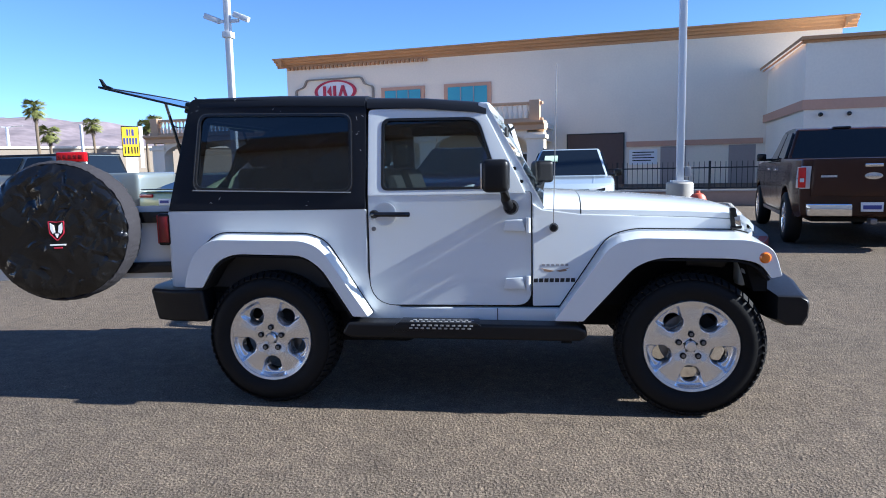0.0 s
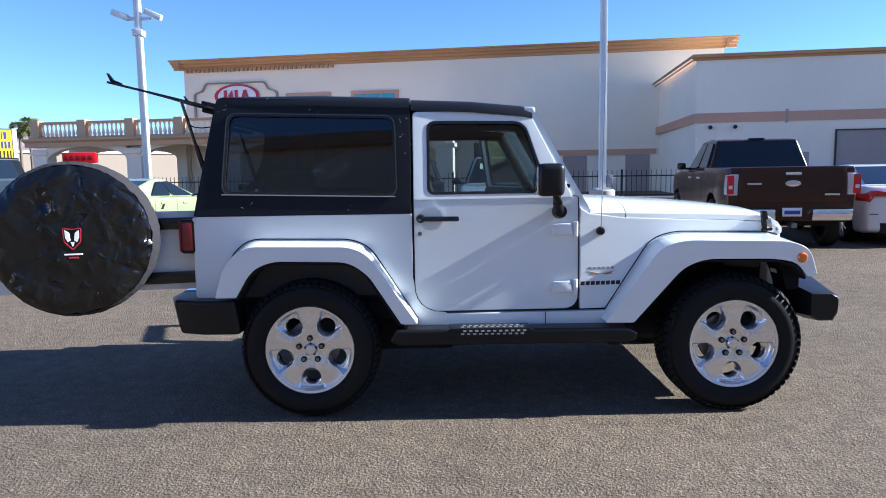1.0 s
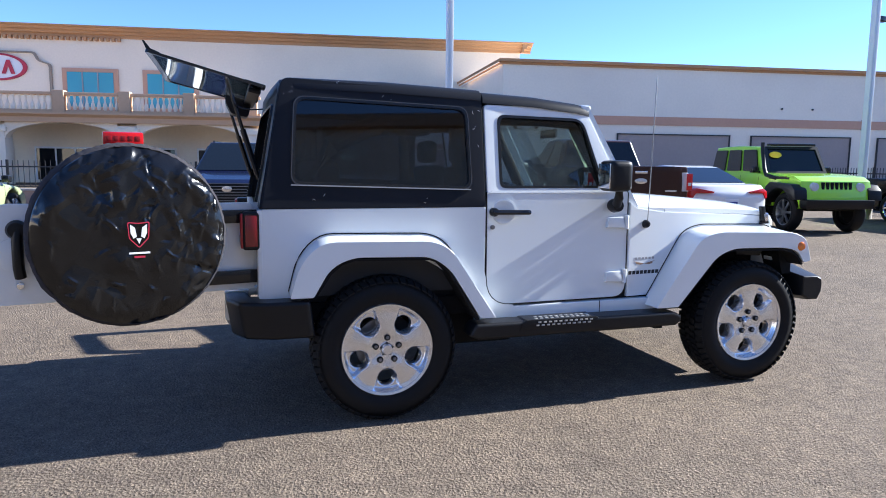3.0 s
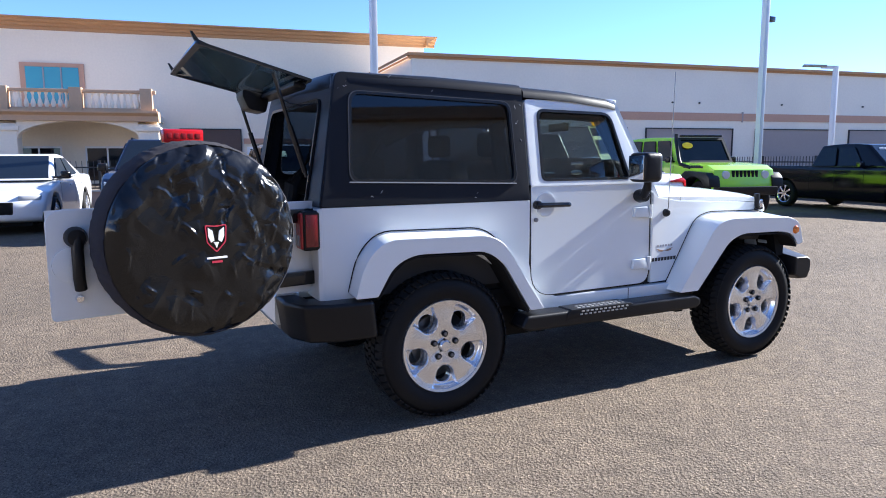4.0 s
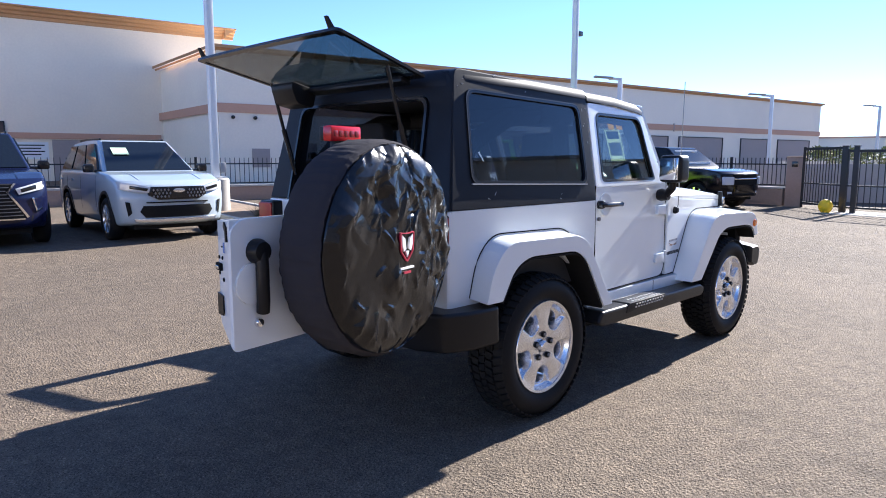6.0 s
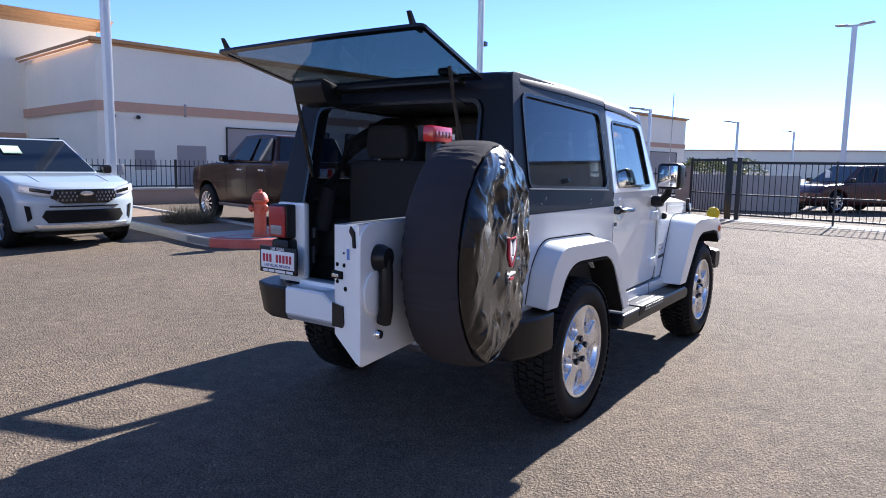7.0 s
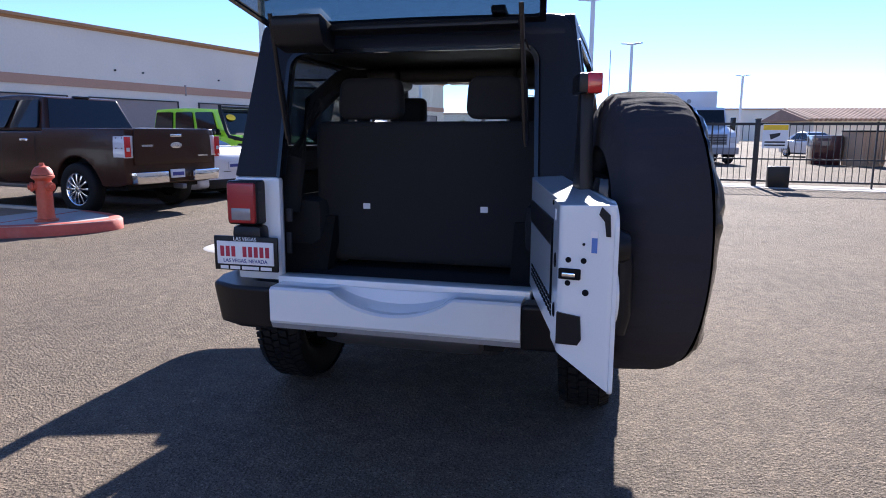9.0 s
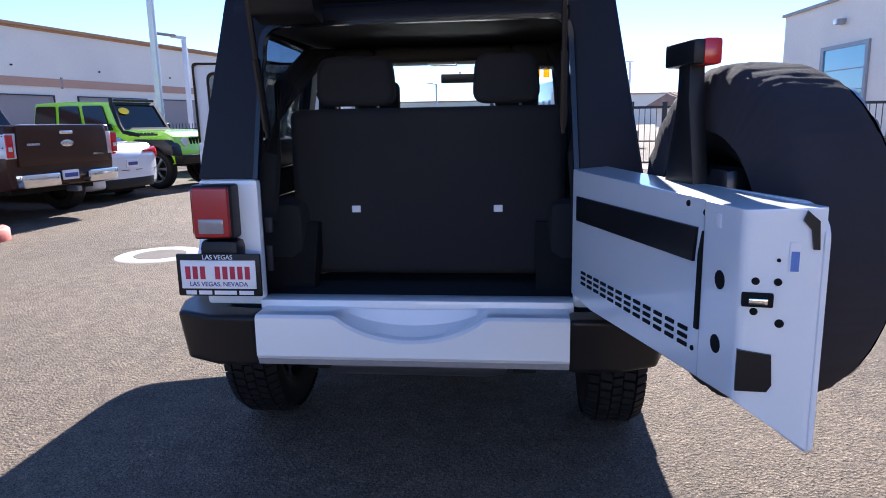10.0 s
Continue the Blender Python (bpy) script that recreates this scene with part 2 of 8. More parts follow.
def asphalt():
    m = bpy.data.materials.new("worn_asphalt")
    m.use_nodes = True
    nt = m.node_tree
    p = nt.nodes["Principled BSDF"]
    p.inputs["Roughness"].default_value = 0.85
    p.inputs["Specular IOR Level"].default_value = 0.12
    co = nt.nodes.new("ShaderNodeTexCoord")

    def tex(kind, scale, detail=3.0):
        n = nt.nodes.new(kind)
        n.inputs["Scale"].default_value = scale
        if kind == "ShaderNodeTexNoise":
            n.inputs["Detail"].default_value = detail
        nt.links.new(co.outputs["Object"], n.inputs["Vector"])
        return n

    def ramp(src, stops):
        r = nt.nodes.new("ShaderNodeValToRGB")
        while len(r.color_ramp.elements) < len(stops):
            r.color_ramp.elements.new(0.5)
        for e, (pos, c) in zip(r.color_ramp.elements, stops):
            e.position, e.color = pos, (*c, 1)
        nt.links.new(src, r.inputs["Fac"])
        return r

    def mix(a, b, fac, kind="MULTIPLY"):
        x = nt.nodes.new("ShaderNodeMix")
        x.data_type, x.blend_type = "RGBA", kind
        if isinstance(fac, float):
            x.inputs["Factor"].default_value = fac
        else:
            nt.links.new(fac, x.inputs["Factor"])
        nt.links.new(a, x.inputs["A"])
        nt.links.new(b, x.inputs["B"])
        return x.outputs["Result"]

    stone = tex("ShaderNodeTexVoronoi", 175.0)
    fine = tex("ShaderNodeTexNoise", 260.0)
    blotch = tex("ShaderNodeTexNoise", 0.35, 8.0)
    patch = tex("ShaderNodeTexNoise", 1.7, 6.0)
    base = ramp(stone.outputs["Color"], [(0.0, (0.100, 0.080, 0.060)), (0.35, (0.152, 0.122, 0.093)), (0.7, (0.195, 0.156, 0.119)), (1.0, (0.33, 0.270, 0.210))])
    shade = ramp(fine.outputs["Fac"], [(0.3, (0.68, 0.68, 0.68)), (0.7, (1.2, 1.2, 1.2))])
    tone = ramp(blotch.outputs["Fac"], [(0.3, (0.85, 0.86, 0.87)), (0.7, (1.12, 1.1, 1.08))])
    tone2 = ramp(patch.outputs["Fac"], [(0.35, (0.94, 0.94, 0.94)), (0.65, (1.05, 1.05, 1.05))])
    c = mix(base.outputs[0], shade.outputs[0], 1.0)
    c = mix(c, tone.outputs[0], 1.0)
    c = mix(c, tone2.outputs[0], 1.0)
    grit = tex("ShaderNodeTexVoronoi", 62.0)
    speck = ramp(grit.outputs["Color"], [(0.0, (0.72, 0.72, 0.73)), (0.45, (0.97, 0.97, 0.97)), (0.8, (1.04, 1.03, 1.02)), (1.0, (1.5, 1.46, 1.40))])
    c = mix(c, speck.outputs[0], 0.6)
    mottle = tex("ShaderNodeTexNoise", 9.0, 6.0)
    tone3 = ramp(mottle.outputs["Fac"], [(0.36, (0.86, 0.86, 0.87)), (0.64, (1.11, 1.10, 1.08))])
    c = mix(c, tone3.outputs[0], 1.0)
    stain = tex("ShaderNodeTexNoise", 0.9, 9.0)
    tone4 = ramp(stain.outputs["Fac"], [(0.28, (0.62, 0.62, 0.63)), (0.36, (1.0, 1.0, 1.0))])
    c = mix(c, tone4.outputs[0], 0.8)
    pits = tex("ShaderNodeTexNoise", 105.0, 1.0)
    hole = ramp(pits.outputs["Fac"], [(0.0, (1.0, 1.0, 1.0)), (0.60, (1.0, 1.0, 1.0)), (0.68, (0.34, 0.33, 0.33))])
    c = mix(c, hole.outputs[0], 1.0)
    pale = tex("ShaderNodeTexVoronoi", 88.0)
    chip = ramp(pale.outputs["Color"], [(0.0, (1.0, 1.0, 1.0)), (0.86, (1.0, 1.0, 1.0)), (0.94, (1.55, 1.5, 1.42))])
    c = mix(c, chip.outputs[0], 1.0)
    nt.links.new(c, p.inputs["Base Color"])
    b = nt.nodes.new("ShaderNodeBump")
    b.inputs["Strength"].default_value, b.inputs["Distance"].default_value = 0.9, 0.0055
    nt.links.new(stone.outputs["Distance"], b.inputs["Height"])
    b2 = nt.nodes.new("ShaderNodeBump")
    b2.inputs["Strength"].default_value, b2.inputs["Distance"].default_value = 0.8, 0.009
    nt.links.new(grit.outputs["Distance"], b2.inputs["Height"])
    nt.links.new(b.outputs["Normal"], b2.inputs["Normal"])
    nt.links.new(b2.outputs["Normal"], p.inputs["Normal"])
    return m


M_ASPHALT = asphalt()


# ---- mesh helpers ----
def link(name, bm, material, parent=None, label="", smooth=30, m=None):
    """One mesh object out of a bmesh. Faces meeting at less than `smooth` degrees are shaded round."""
    bmesh.ops.recalc_face_normals(bm, faces=bm.faces)
    lim = radians(smooth)
    for f in bm.faces:
        f.smooth = True
    for e in bm.edges:
        e.smooth = len(e.link_faces) == 2 and e.calc_face_angle(3.2) < lim
    me = bpy.data.meshes.new(name)
    bm.to_mesh(me)
    bm.free()
    mats = material if isinstance(material, (list, tuple)) else [material]
    for x in mats:
        me.materials.append(x)
    ob = new(name, me)
    if parent is not None:
        ob.parent = parent
    if m is not None:
        ob.matrix_basis = m
    if label:
        ob["label"] = label
    return ob


def part(name, bm, material, parent, label="", smooth=30, m=None):
    return link(name, bm, material, parent, label, smooth, m)


def root(name, m, label, category, group="", kind=""):
    ob = new(name)
    ob.empty_display_size = 0.2
    ob.matrix_basis = m
    return tagged(ob, label, category, group, kind)


def bev(bm, r, seg=2, angle=35):
    if r > 0:
        es = [e for e in bm.edges if len(e.link_faces) == 2 and e.calc_face_angle(0) > radians(angle)]
        bmesh.ops.bevel(bm, geom=es, offset=r, segments=seg, profile=0.6, affect="EDGES", clamp_overlap=True)
    return bm


def box(x0, x1, y0, y1, z0, z1, r=0.0, seg=2, bm=None, m=None):
    b = bmesh.new()
    bmesh.ops.create_cube(b, size=1.0)
    for v in b.verts:
        v.co = Vector(((x0 + x1) / 2 + v.co.x * (x1 - x0), (y0 + y1) / 2 + v.co.y * (y1 - y0), (z0 + z1) / 2 + v.co.z * (z1 - z0)))
    bev(b, r, seg)
    if m is not None:
        b.transform(m)
    return b if bm is None else into(bm, b)


def into(bm, b):
    """Add the bmesh b to bm, and free b."""
    me = bpy.data.meshes.new("joined")
    b.to_mesh(me)
    b.free()
    bm.from_mesh(me)
    bpy.data.meshes.remove(me)
    return bm


def prism(points, d0, d1, axis="y", r=0.0, seg=2, bm=None, scale_top=None):
    """A polygon of (a, b) pairs pushed through from d0 to d1. axis y: (x, z); x: (y, z); z: (x, y)."""
    b = bmesh.new()

    def at(p, d):
        return Vector({"y": (p[0], d, p[1]), "x": (d, p[0], p[1]), "z": (p[0], p[1], d)}[axis])
    lo = [b.verts.new(at(p, d0)) for p in points]
    hi = [b.verts.new(at(p, d1)) for p in (scale_top or points)]
    n = len(points)
    b.faces.new(lo)
    b.faces.new(hi[::-1])
    for i in range(n):
        b.faces.new((lo[i], lo[(i + 1) % n], hi[(i + 1) % n], hi[i]))
    bmesh.ops.recalc_face_normals(b, faces=b.faces)
    bev(b, r, seg)
    return b if bm is None else into(bm, b)


def ring_prism(outer, inner, d0, d1, axis="y", bm=None, r=0.0):
    """A frame: the band between two outlines with the same number of points, pushed from d0 to d1."""
    b = bmesh.new()

    def at(p, d):
        return Vector({"y": (p[0], d, p[1]), "x": (d, p[0], p[1]), "z": (p[0], p[1], d)}[axis])
    n = len(outer)
    loops = [[b.verts.new(at(p, d)) for p in pts] for pts, d in ((outer, d0), (outer, d1), (inner, d1), (inner, d0))]
    for k in range(4):
        a, c = loops[k], loops[(k + 1) % 4]
        for i in range(n):
            b.faces.new((a[i], a[(i + 1) % n], c[(i + 1) % n], c[i]))
    bmesh.ops.recalc_face_normals(b, faces=b.faces)
    bev(b, r, 2)
    return b if bm is None else into(bm, b)


def lathe(profile, axis="y", n=48, bm=None, m=None):
    """Turn a profile of (radius, along) pairs round an axis."""
    b = bmesh.new()
    rows = []
    for i in range(n):
        a = 2 * math.pi * i / n
        row = []
        for r, d in profile:
            c, s = r * math.cos(a), r * math.sin(a)
            row.append(b.verts.new({"y": (c, d, s), "x": (d, c, s), "z": (c, s, d)}[axis]))
        rows.append(row)
    for i in range(n):
        p, q = rows[i], rows[(i + 1) % n]
        for k in range(len(profile) - 1):
            b.faces.new((p[k], q[k], q[k + 1], p[k + 1]))
    bmesh.ops.remove_doubles(b, verts=b.verts, dist=1e-5)
    if m is not None:
        b.transform(m)
    return b if bm is None else into(bm, b)


def tube(points, radius, n=10, bm=None, radii=None):
    """A round bar along a line of points."""
    b = bmesh.new()
    pts = [Vector(p) for p in points]
    rings = []
    for i, p in enumerate(pts):
        d = (pts[min(i + 1, len(pts) - 1)] - pts[max(i - 1, 0)]).normalized()
        up = Vector((0, 0, 1)) if abs(d.z) < 0.9 else Vector((1, 0, 0))
        s = d.cross(up).normalized()
        t = s.cross(d)
        r = radii[i] if radii else radius
        rings.append([b.verts.new(p + r * (math.cos(2 * math.pi * k / n) * s + math.sin(2 * math.pi * k / n) * t)) for k in range(n)])
    for u, v in zip(rings, rings[1:]):
        for k in range(n):
            b.faces.new((u[k], u[(k + 1) % n], v[(k + 1) % n], v[k]))
    b.faces.new(rings[0][::-1])
    b.faces.new(rings[-1])
    return b if bm is None else into(bm, b)


def loft(sections, bm=None, cap=True):
    """Skin a list of closed sections (lists of points, all the same length)."""
    b = bmesh.new()
    rings = [[b.verts.new(p) for p in s] for s in sections]
    n = len(rings[0])
    for u, v in zip(rings, rings[1:]):
        for k in range(n):
            b.faces.new((u[k], u[(k + 1) % n], v[(k + 1) % n], v[k]))
    if cap:
        b.faces.new(rings[0][::-1])
        b.faces.new(rings[-1])
    return b if bm is None else into(bm, b)


def rounded(pts, r, seg=4):
    """Round the corners of a polygon of (a, b) pairs. r: one radius, or one for each corner."""
    out = []
    n = len(pts)
    for i in range(n):
        rr = r[i] if isinstance(r, (list, tuple)) else r
        p, a, c = Vector(pts[i]), Vector(pts[i - 1]), Vector(pts[(i + 1) % n])
        da, dc = (a - p), (c - p)
        k = min(rr, da.length * 0.49, dc.length * 0.49)
        p0, p2 = p + da.normalized() * k, p + dc.normalized() * k
        if k < 1e-4:
            out += [tuple(p)] * (seg + 1)
            continue
        for j in range(seg + 1):
            t = j / seg
            q = (1 - t) ** 2 * p0 + 2 * t * (1 - t) * p + t * t * p2
            out.append((q.x, q.y))
    return out


def arc(cx, cz, r, a0, a1, n=10):
    return [(cx + r * math.cos(radians(a0 + (a1 - a0) * i / n)), cz + r * math.sin(radians(a0 + (a1 - a0) * i / n))) for i in range(n + 1)]


def text_mesh(name, body, size, material, parent, m, depth=0.001):
    cu = bpy.data.curves.new(name, "FONT")
    cu.body, cu.size, cu.align_x, cu.align_y, cu.extrude = body, size, "CENTER", "CENTER", depth
    tmp = new(name + "_curve", cu)
    me = bpy.data.meshes.new_from_object(tmp.evaluated_get(bpy.context.evaluated_depsgraph_get()))
    bpy.data.objects.remove(tmp)
    bpy.data.curves.remove(cu)
    me.materials.append(material)
    ob = new(name, me)
    ob.parent = parent
    ob.matrix_basis = m
    return ob


# ---- wheels ----
def tyre_mesh(R, r, w):
    """Tyre with bulging walls, shoulder blocks and tread blocks; axle along y, outer face towards -y."""
    h = w / 2
    b = lathe([(r, -h * 0.78), (r + 0.012, -h * 0.9), (r + (R - r) * 0.35, -h), (r + (R - r) * 0.55, -h * 1.0), (R - 0.045, -h * 0.93), (R - 0.02, -h * 0.84), (R - 0.012, -h * 0.7),
               (R - 0.010, 0), (R - 0.012, h * 0.7), (R - 0.02, h * 0.84), (R - 0.045, h * 0.93), (r + (R - r) * 0.5, h), (r, h * 0.78), (r - 0.02, h * 0.6), (r - 0.02, -h * 0.6), (r, -h * 0.78)], n=64)
    return b


def tread_mesh(R, w, lugs=56):
    b = bmesh.new()
    h = w / 2
    for i in range(lugs):
        for k, (y0, y1, off) in enumerate(((-0.95, -0.62, 0.0), (-0.55, -0.2, 0.5), (-0.15, 0.15, 0.15), (0.2, 0.55, 0.6), (0.62, 0.95, 0.0))):
            a = 2 * math.pi * (i + off) / lugs
            d = 2 * math.pi / lugs * 0.36
            side = abs(y0) > 0.6 or abs(y1) > 0.9
            lo = R - (0.030 if side else 0.016)
            vs = []
            for yy, hi_out in ((y0, y0 < -0.9), (y1, y1 > 0.9)):
                top = R - (0.022 if hi_out else 0.0)
                tw = 0.25 * d * (1 if k % 2 else -1) * (1 if yy == y0 else -1)
                for rr, aa in ((lo, a - d + tw), (top, a - d + tw), (top, a + d + tw), (lo, a + d + tw)):
                    vs.append(b.verts.new((rr * math.cos(aa), yy * h, rr * math.sin(aa))))
            for q in ((0, 1, 2, 3), (7, 6, 5, 4), (1, 5, 6, 2), (0, 4, 5, 1), (3, 2, 6, 7)):
                b.faces.new([vs[j] for j in q])
    return b


def alloy_face(R, holes=5, hole_r=0.165, ha=0.043, hb=0.047, phase=90.0, y0=-0.085):
    """Broad-spoked alloy face with oval windows; spokes stand proud, the windows' edges sink."""
    b = bmesh.new()
    half = math.pi / holes
    n = 64

    def depth(r, a):
        t = (a / half)
        ridge = math.exp(-((abs(t) - 1.0) / 0.42) ** 2)
        crown = 0.006 * ridge * max(0.0, 1 - ((r - 0.14) / 0.12) ** 2)
        bowl = -0.02 * math.cos(min(r / 0.11, 1) * math.pi / 2)
        lip = 0.012 * max(0.0, (r - R + 0.03) / 0.03)
        x, y = r * math.cos(a), abs(r * math.sin(a))
        far = y if x > hole_r else math.hypot(x - hole_r, y)
        wide = hb + 0.010 + 0.32 * max(0.0, x - hole_r)
        k = min(1.0, max(0.0, (wide - far) / 0.011)) * min(1.0, max(0.0, (R - 0.004 - r) / 0.02))
        pocket = 0.024 * k * k * (3 - 2 * k)
        return y0 - 0.010 - crown - lip - bowl * 0.6 + pocket
    for s in range(holes):
        a0 = radians(phase) + 2 * half * s
        loops = []
        for ring in range(15):
            f = (ring / 14.0) ** 1.4
            row = []
            for k in range(n):
                th = 2 * math.pi * k / n
                ex, ey = hole_r + ha * math.cos(th), hb * math.sin(th)
                dx, dy = math.cos(th), math.sin(th)
                best = 9.0
                for nx, ny in ((-math.sin(half), math.cos(half)), (-math.sin(half), -math.cos(half))):
                    den = dx * nx + dy * ny
                    if den > 1e-6:
                        best = min(best, -(hole_r * nx) / den)
                q = hole_r * dx
                disc = q * q - (hole_r ** 2 - R * R)
                best = min(best, -q + math.sqrt(disc))
                disc = q * q - (hole_r ** 2 - 0.035 ** 2)
                if disc > 0 and -q - math.sqrt(disc) > 0:
                    best = min(best, -q - math.sqrt(disc))
                ox, oy = hole_r + best * dx, best * dy
                x, y = ex + (ox - ex) * f, ey + (oy - ey) * f
                r, a = math.hypot(x, y), math.atan2(y, x)
                sink = 0.006 * math.exp(-f * 14.0)
                row.append(b.verts.new((r * math.cos(a + a0), depth(r, a) + sink, r * math.sin(a + a0))))
            loops.append(row)
        back = [b.verts.new((v.co.x, v.co.y + 0.05, v.co.z)) for v in loops[0]]
        loops.insert(0, back)
        for u, v in zip(loops, loops[1:]):
            for k in range(n):
                b.faces.new((u[k], u[(k + 1) % n], v[(k + 1) % n], v[k]))
    bmesh.ops.remove_doubles(b, verts=b.verts, dist=0.0006)
    return b


def hero_wheel(name="wheel"):
    w = new(name)
    t = part("tyre", tyre_mesh(0.398, 0.258, 0.25), M_RUBBER, w, "all-terrain tyre", smooth=45)
    part("tread", tread_mesh(0.405, 0.25), M_RUBBER, t, smooth=20)
    rim = part("rim", alloy_face(0.249, hole_r=0.165, ha=0.046, hb=0.048, phase=-90.0), M_ALLOY, w, "silver five-window alloy rim", smooth=40)
    part("rim_lip", lathe([(0.242, -0.110), (0.256, -0.114), (0.262, -0.104), (0.258, -0.085), (0.247, -0.06), (0.242, 0.05), (0.237, 0.05), (0.238, -0.08), (0.242, -0.110)], n=64), M_ALLOY, rim, smooth=50)
    part("brake_disc", lathe([(0.0, 0.0), (0.085, 0.0), (0.09, 0.018), (0.155, 0.018), (0.157, 0.04), (0.0, 0.04)], n=40), M_STEEL, w, "worn steel brake disc")
    part("brake_caliper", prism(arc(0, 0, 0.185, 20, 75, 8) + arc(0, 0, 0.11, 75, 20, 8), -0.012, 0.07, r=0.008), M_DARK, w)
    part("wheel_barrel", lathe([(0.238, -0.08), (0.236, 0.09), (0.245, 0.095), (0.247, -0.075), (0.238, -0.08)], n=48), M_DARK, w)
    part("hub_cap", lathe([(0.0, -0.113), (0.026, -0.111), (0.032, -0.103), (0.033, -0.06)], n=24), M_ALLOY, rim)
    for k in range(5):
        a = radians(90 + 72 * k)
        # dark disc paints the shade of the pocket round each nut
        part("lug_pocket", lathe([(0.0, -0.1035), (0.0155, -0.1035), (0.017, -0.102), (0.017, -0.06)], n=14, m=pose(0.068 * math.cos(a), 0, 0.068 * math.sin(a))), M_DARK, rim)
        part("lug_nut", lathe([(0.0, -0.110), (0.008, -0.110), (0.0105, -0.104), (0.0105, -0.06)], n=10, m=pose(0.068 * math.cos(a), 0, 0.068 * math.sin(a))), M_STEEL, rim)
    return w


# ---- the white two-door off-roader ----
hero = root("off_road_car", pose(0, 0, 0), "white two-door off-road car with black hardtop, rear gate open", "car")
TUB, BELT, REAR = 0.81, 1.18, -1.905


def tum(z):
    """Half width of the body at a height."""
    return TUB - max(0.0, z - 1.20) * 0.165


def taper(x):
    """How far the body side draws in towards the cowl."""
    return 0.038 * min(1.0, max(0.0, (x + 0.64) / 0.97))


def lean(b, s):
    """Lay a panel that was built with its outside at y = 0 onto the body side s."""
    for v in b.verts:
        v.co.y = s * (tum(v.co.z) - taper(v.co.x) - v.co.y)
    if s > 0:
        bmesh.ops.reverse_faces(b, faces=b.faces)
    return b


for s in (-1, 1):
    arch = arc(-1.212, 0.40, 0.525, 20, 95, 12) + [(-1.46, 0.935), (-1.58, 0.885), (-1.675, 0.735)]
    quarter = [(REAR + 0.012, 0.70), (REAR + 0.012, BELT), (-0.642, BELT), (-0.642, 0.80), (-0.615, 0.70), (-0.55, 0.63), (-0.45, 0.597), (-0.45, 0.52), (-0.70, 0.52)] + arch + [(-1.69, 0.70)]
    part("quarter_panel", lean(prism(quarter, 0.0, 0.03, r=0.006), s), M_WHITE, hero)
    part("rocker_panel", prism([(-0.46, 0.50), (-0.46, 0.590), (0.60, 0.590), (0.60, 0.50)], s * 0.802, s * 0.70, r=0.012), M_WHITE, hero)
    b = prism([(0.337, 0.60), (0.337, 1.20), (0.39, 1.165), (0.60, 1.136), (0.95, 1.118), (1.25, 1.106), (1.47, 1.092), (1.53, 1.06), (1.53, 0.93), (0.98, 0.95), (0.62, 0.60)], s * 0.784, s * 0.70, r=0.008)
    for v in b.verts:
        v.co.y *= 1 - 0.075 * max(0.0, v.co.x - 0.337) / 0.56
    part("cowl_panel", b, M_WHITE, hero)
    # flares
    fo = rounded([(0.46, 0.545), (0.765, 1.005), (0.90, 1.045), (1.50, 1.030), (1.612, 0.985), (1.655, 0.83), (1.60, 0.815), (1.545, 0.905), (1.42, 0.93), (1.02, 0.935), (0.90, 0.89), (0.62, 0.545)], [0.01, 0.12, 0.1, 0.1, 0.08, 0.01, 0.01, 0.06, 0.08, 0.1, 0.1, 0.01], 4)
    low = [(x, z - 0.030 * min(1.0, max(0.0, (z - 0.6) / 0.3))) for x, z in fo]
    part("front_fender_flare", bev(prism(fo, s * 0.61, s * 0.932, scale_top=low), 0.046, 5, 50), M_WHITE, hero, smooth=40)
    ro = rounded([(-1.765, 0.735), (-1.715, 0.93), (-1.60, 1.045), (-0.99, 1.035), (-0.885, 0.985), (-0.615, 0.555), (-0.71, 0.555), (-0.895, 0.872), (-1.00, 0.947), (-1.44, 0.957), (-1.555, 0.905), (-1.645, 0.735)], [0.01, 0.13, 0.14, 0.13, 0.15, 0.01, 0.01, 0.1, 0.08, 0.08, 0.1, 0.01], 4)
    low = [(x, z - 0.030 * min(1.0, max(0.0, (z - 0.6) / 0.3))) for x, z in ro]
    part("rear_fender_flare", bev(prism(ro, s * 0.77, s * 0.932, scale_top=low), 0.048, 5, 50), M_WHITE, hero, smooth=40)
    lip = [(0.612, 0.545), (0.892, 0.885), (0.945, 0.918), (1.02, 0.930), (1.42, 0.925), (1.51, 0.905), (1.555, 0.87), (1.595, 0.812)]
    lip = [(x, z - 0.033 * min(1.0, max(0.0, (z - 0.6) / 0.3))) for x, z in lip]
    part("arch_liner", prism(lip + [(x + (1.12 - x) * 0.02, z - 0.010) for x, z in lip[::-1]], s * 0.60, s * 0.926), M_DARK, hero)
    lip = [(-0.715, 0.553), (-0.893, 0.860), (-0.945, 0.917), (-1.01, 0.942), (-1.43, 0.952), (-1.50, 0.932), (-1.56, 0.880), (-1.648, 0.733)]
    lip = [(x, z - 0.033 * min(1.0, max(0.0, (z - 0.6) / 0.3))) for x, z in lip]
    part("arch_liner", prism(lip + [(x + (-1.19 - x) * 0.02, z - 0.010) for x, z in lip[::-1]], s * 0.60, s * 0.926), M_DARK, hero)
    part("front_wheel_well", prism([(0.52, 0.55), (0.80, 0.96), (1.55, 0.93), (1.62, 0.80), (1.62, 0.70), (1.55, 0.70), (1.5, 0.86), (0.92, 0.88), (0.62, 0.55)], s * 0.30, s * 0.80, r=0.0), M_DARK, hero)
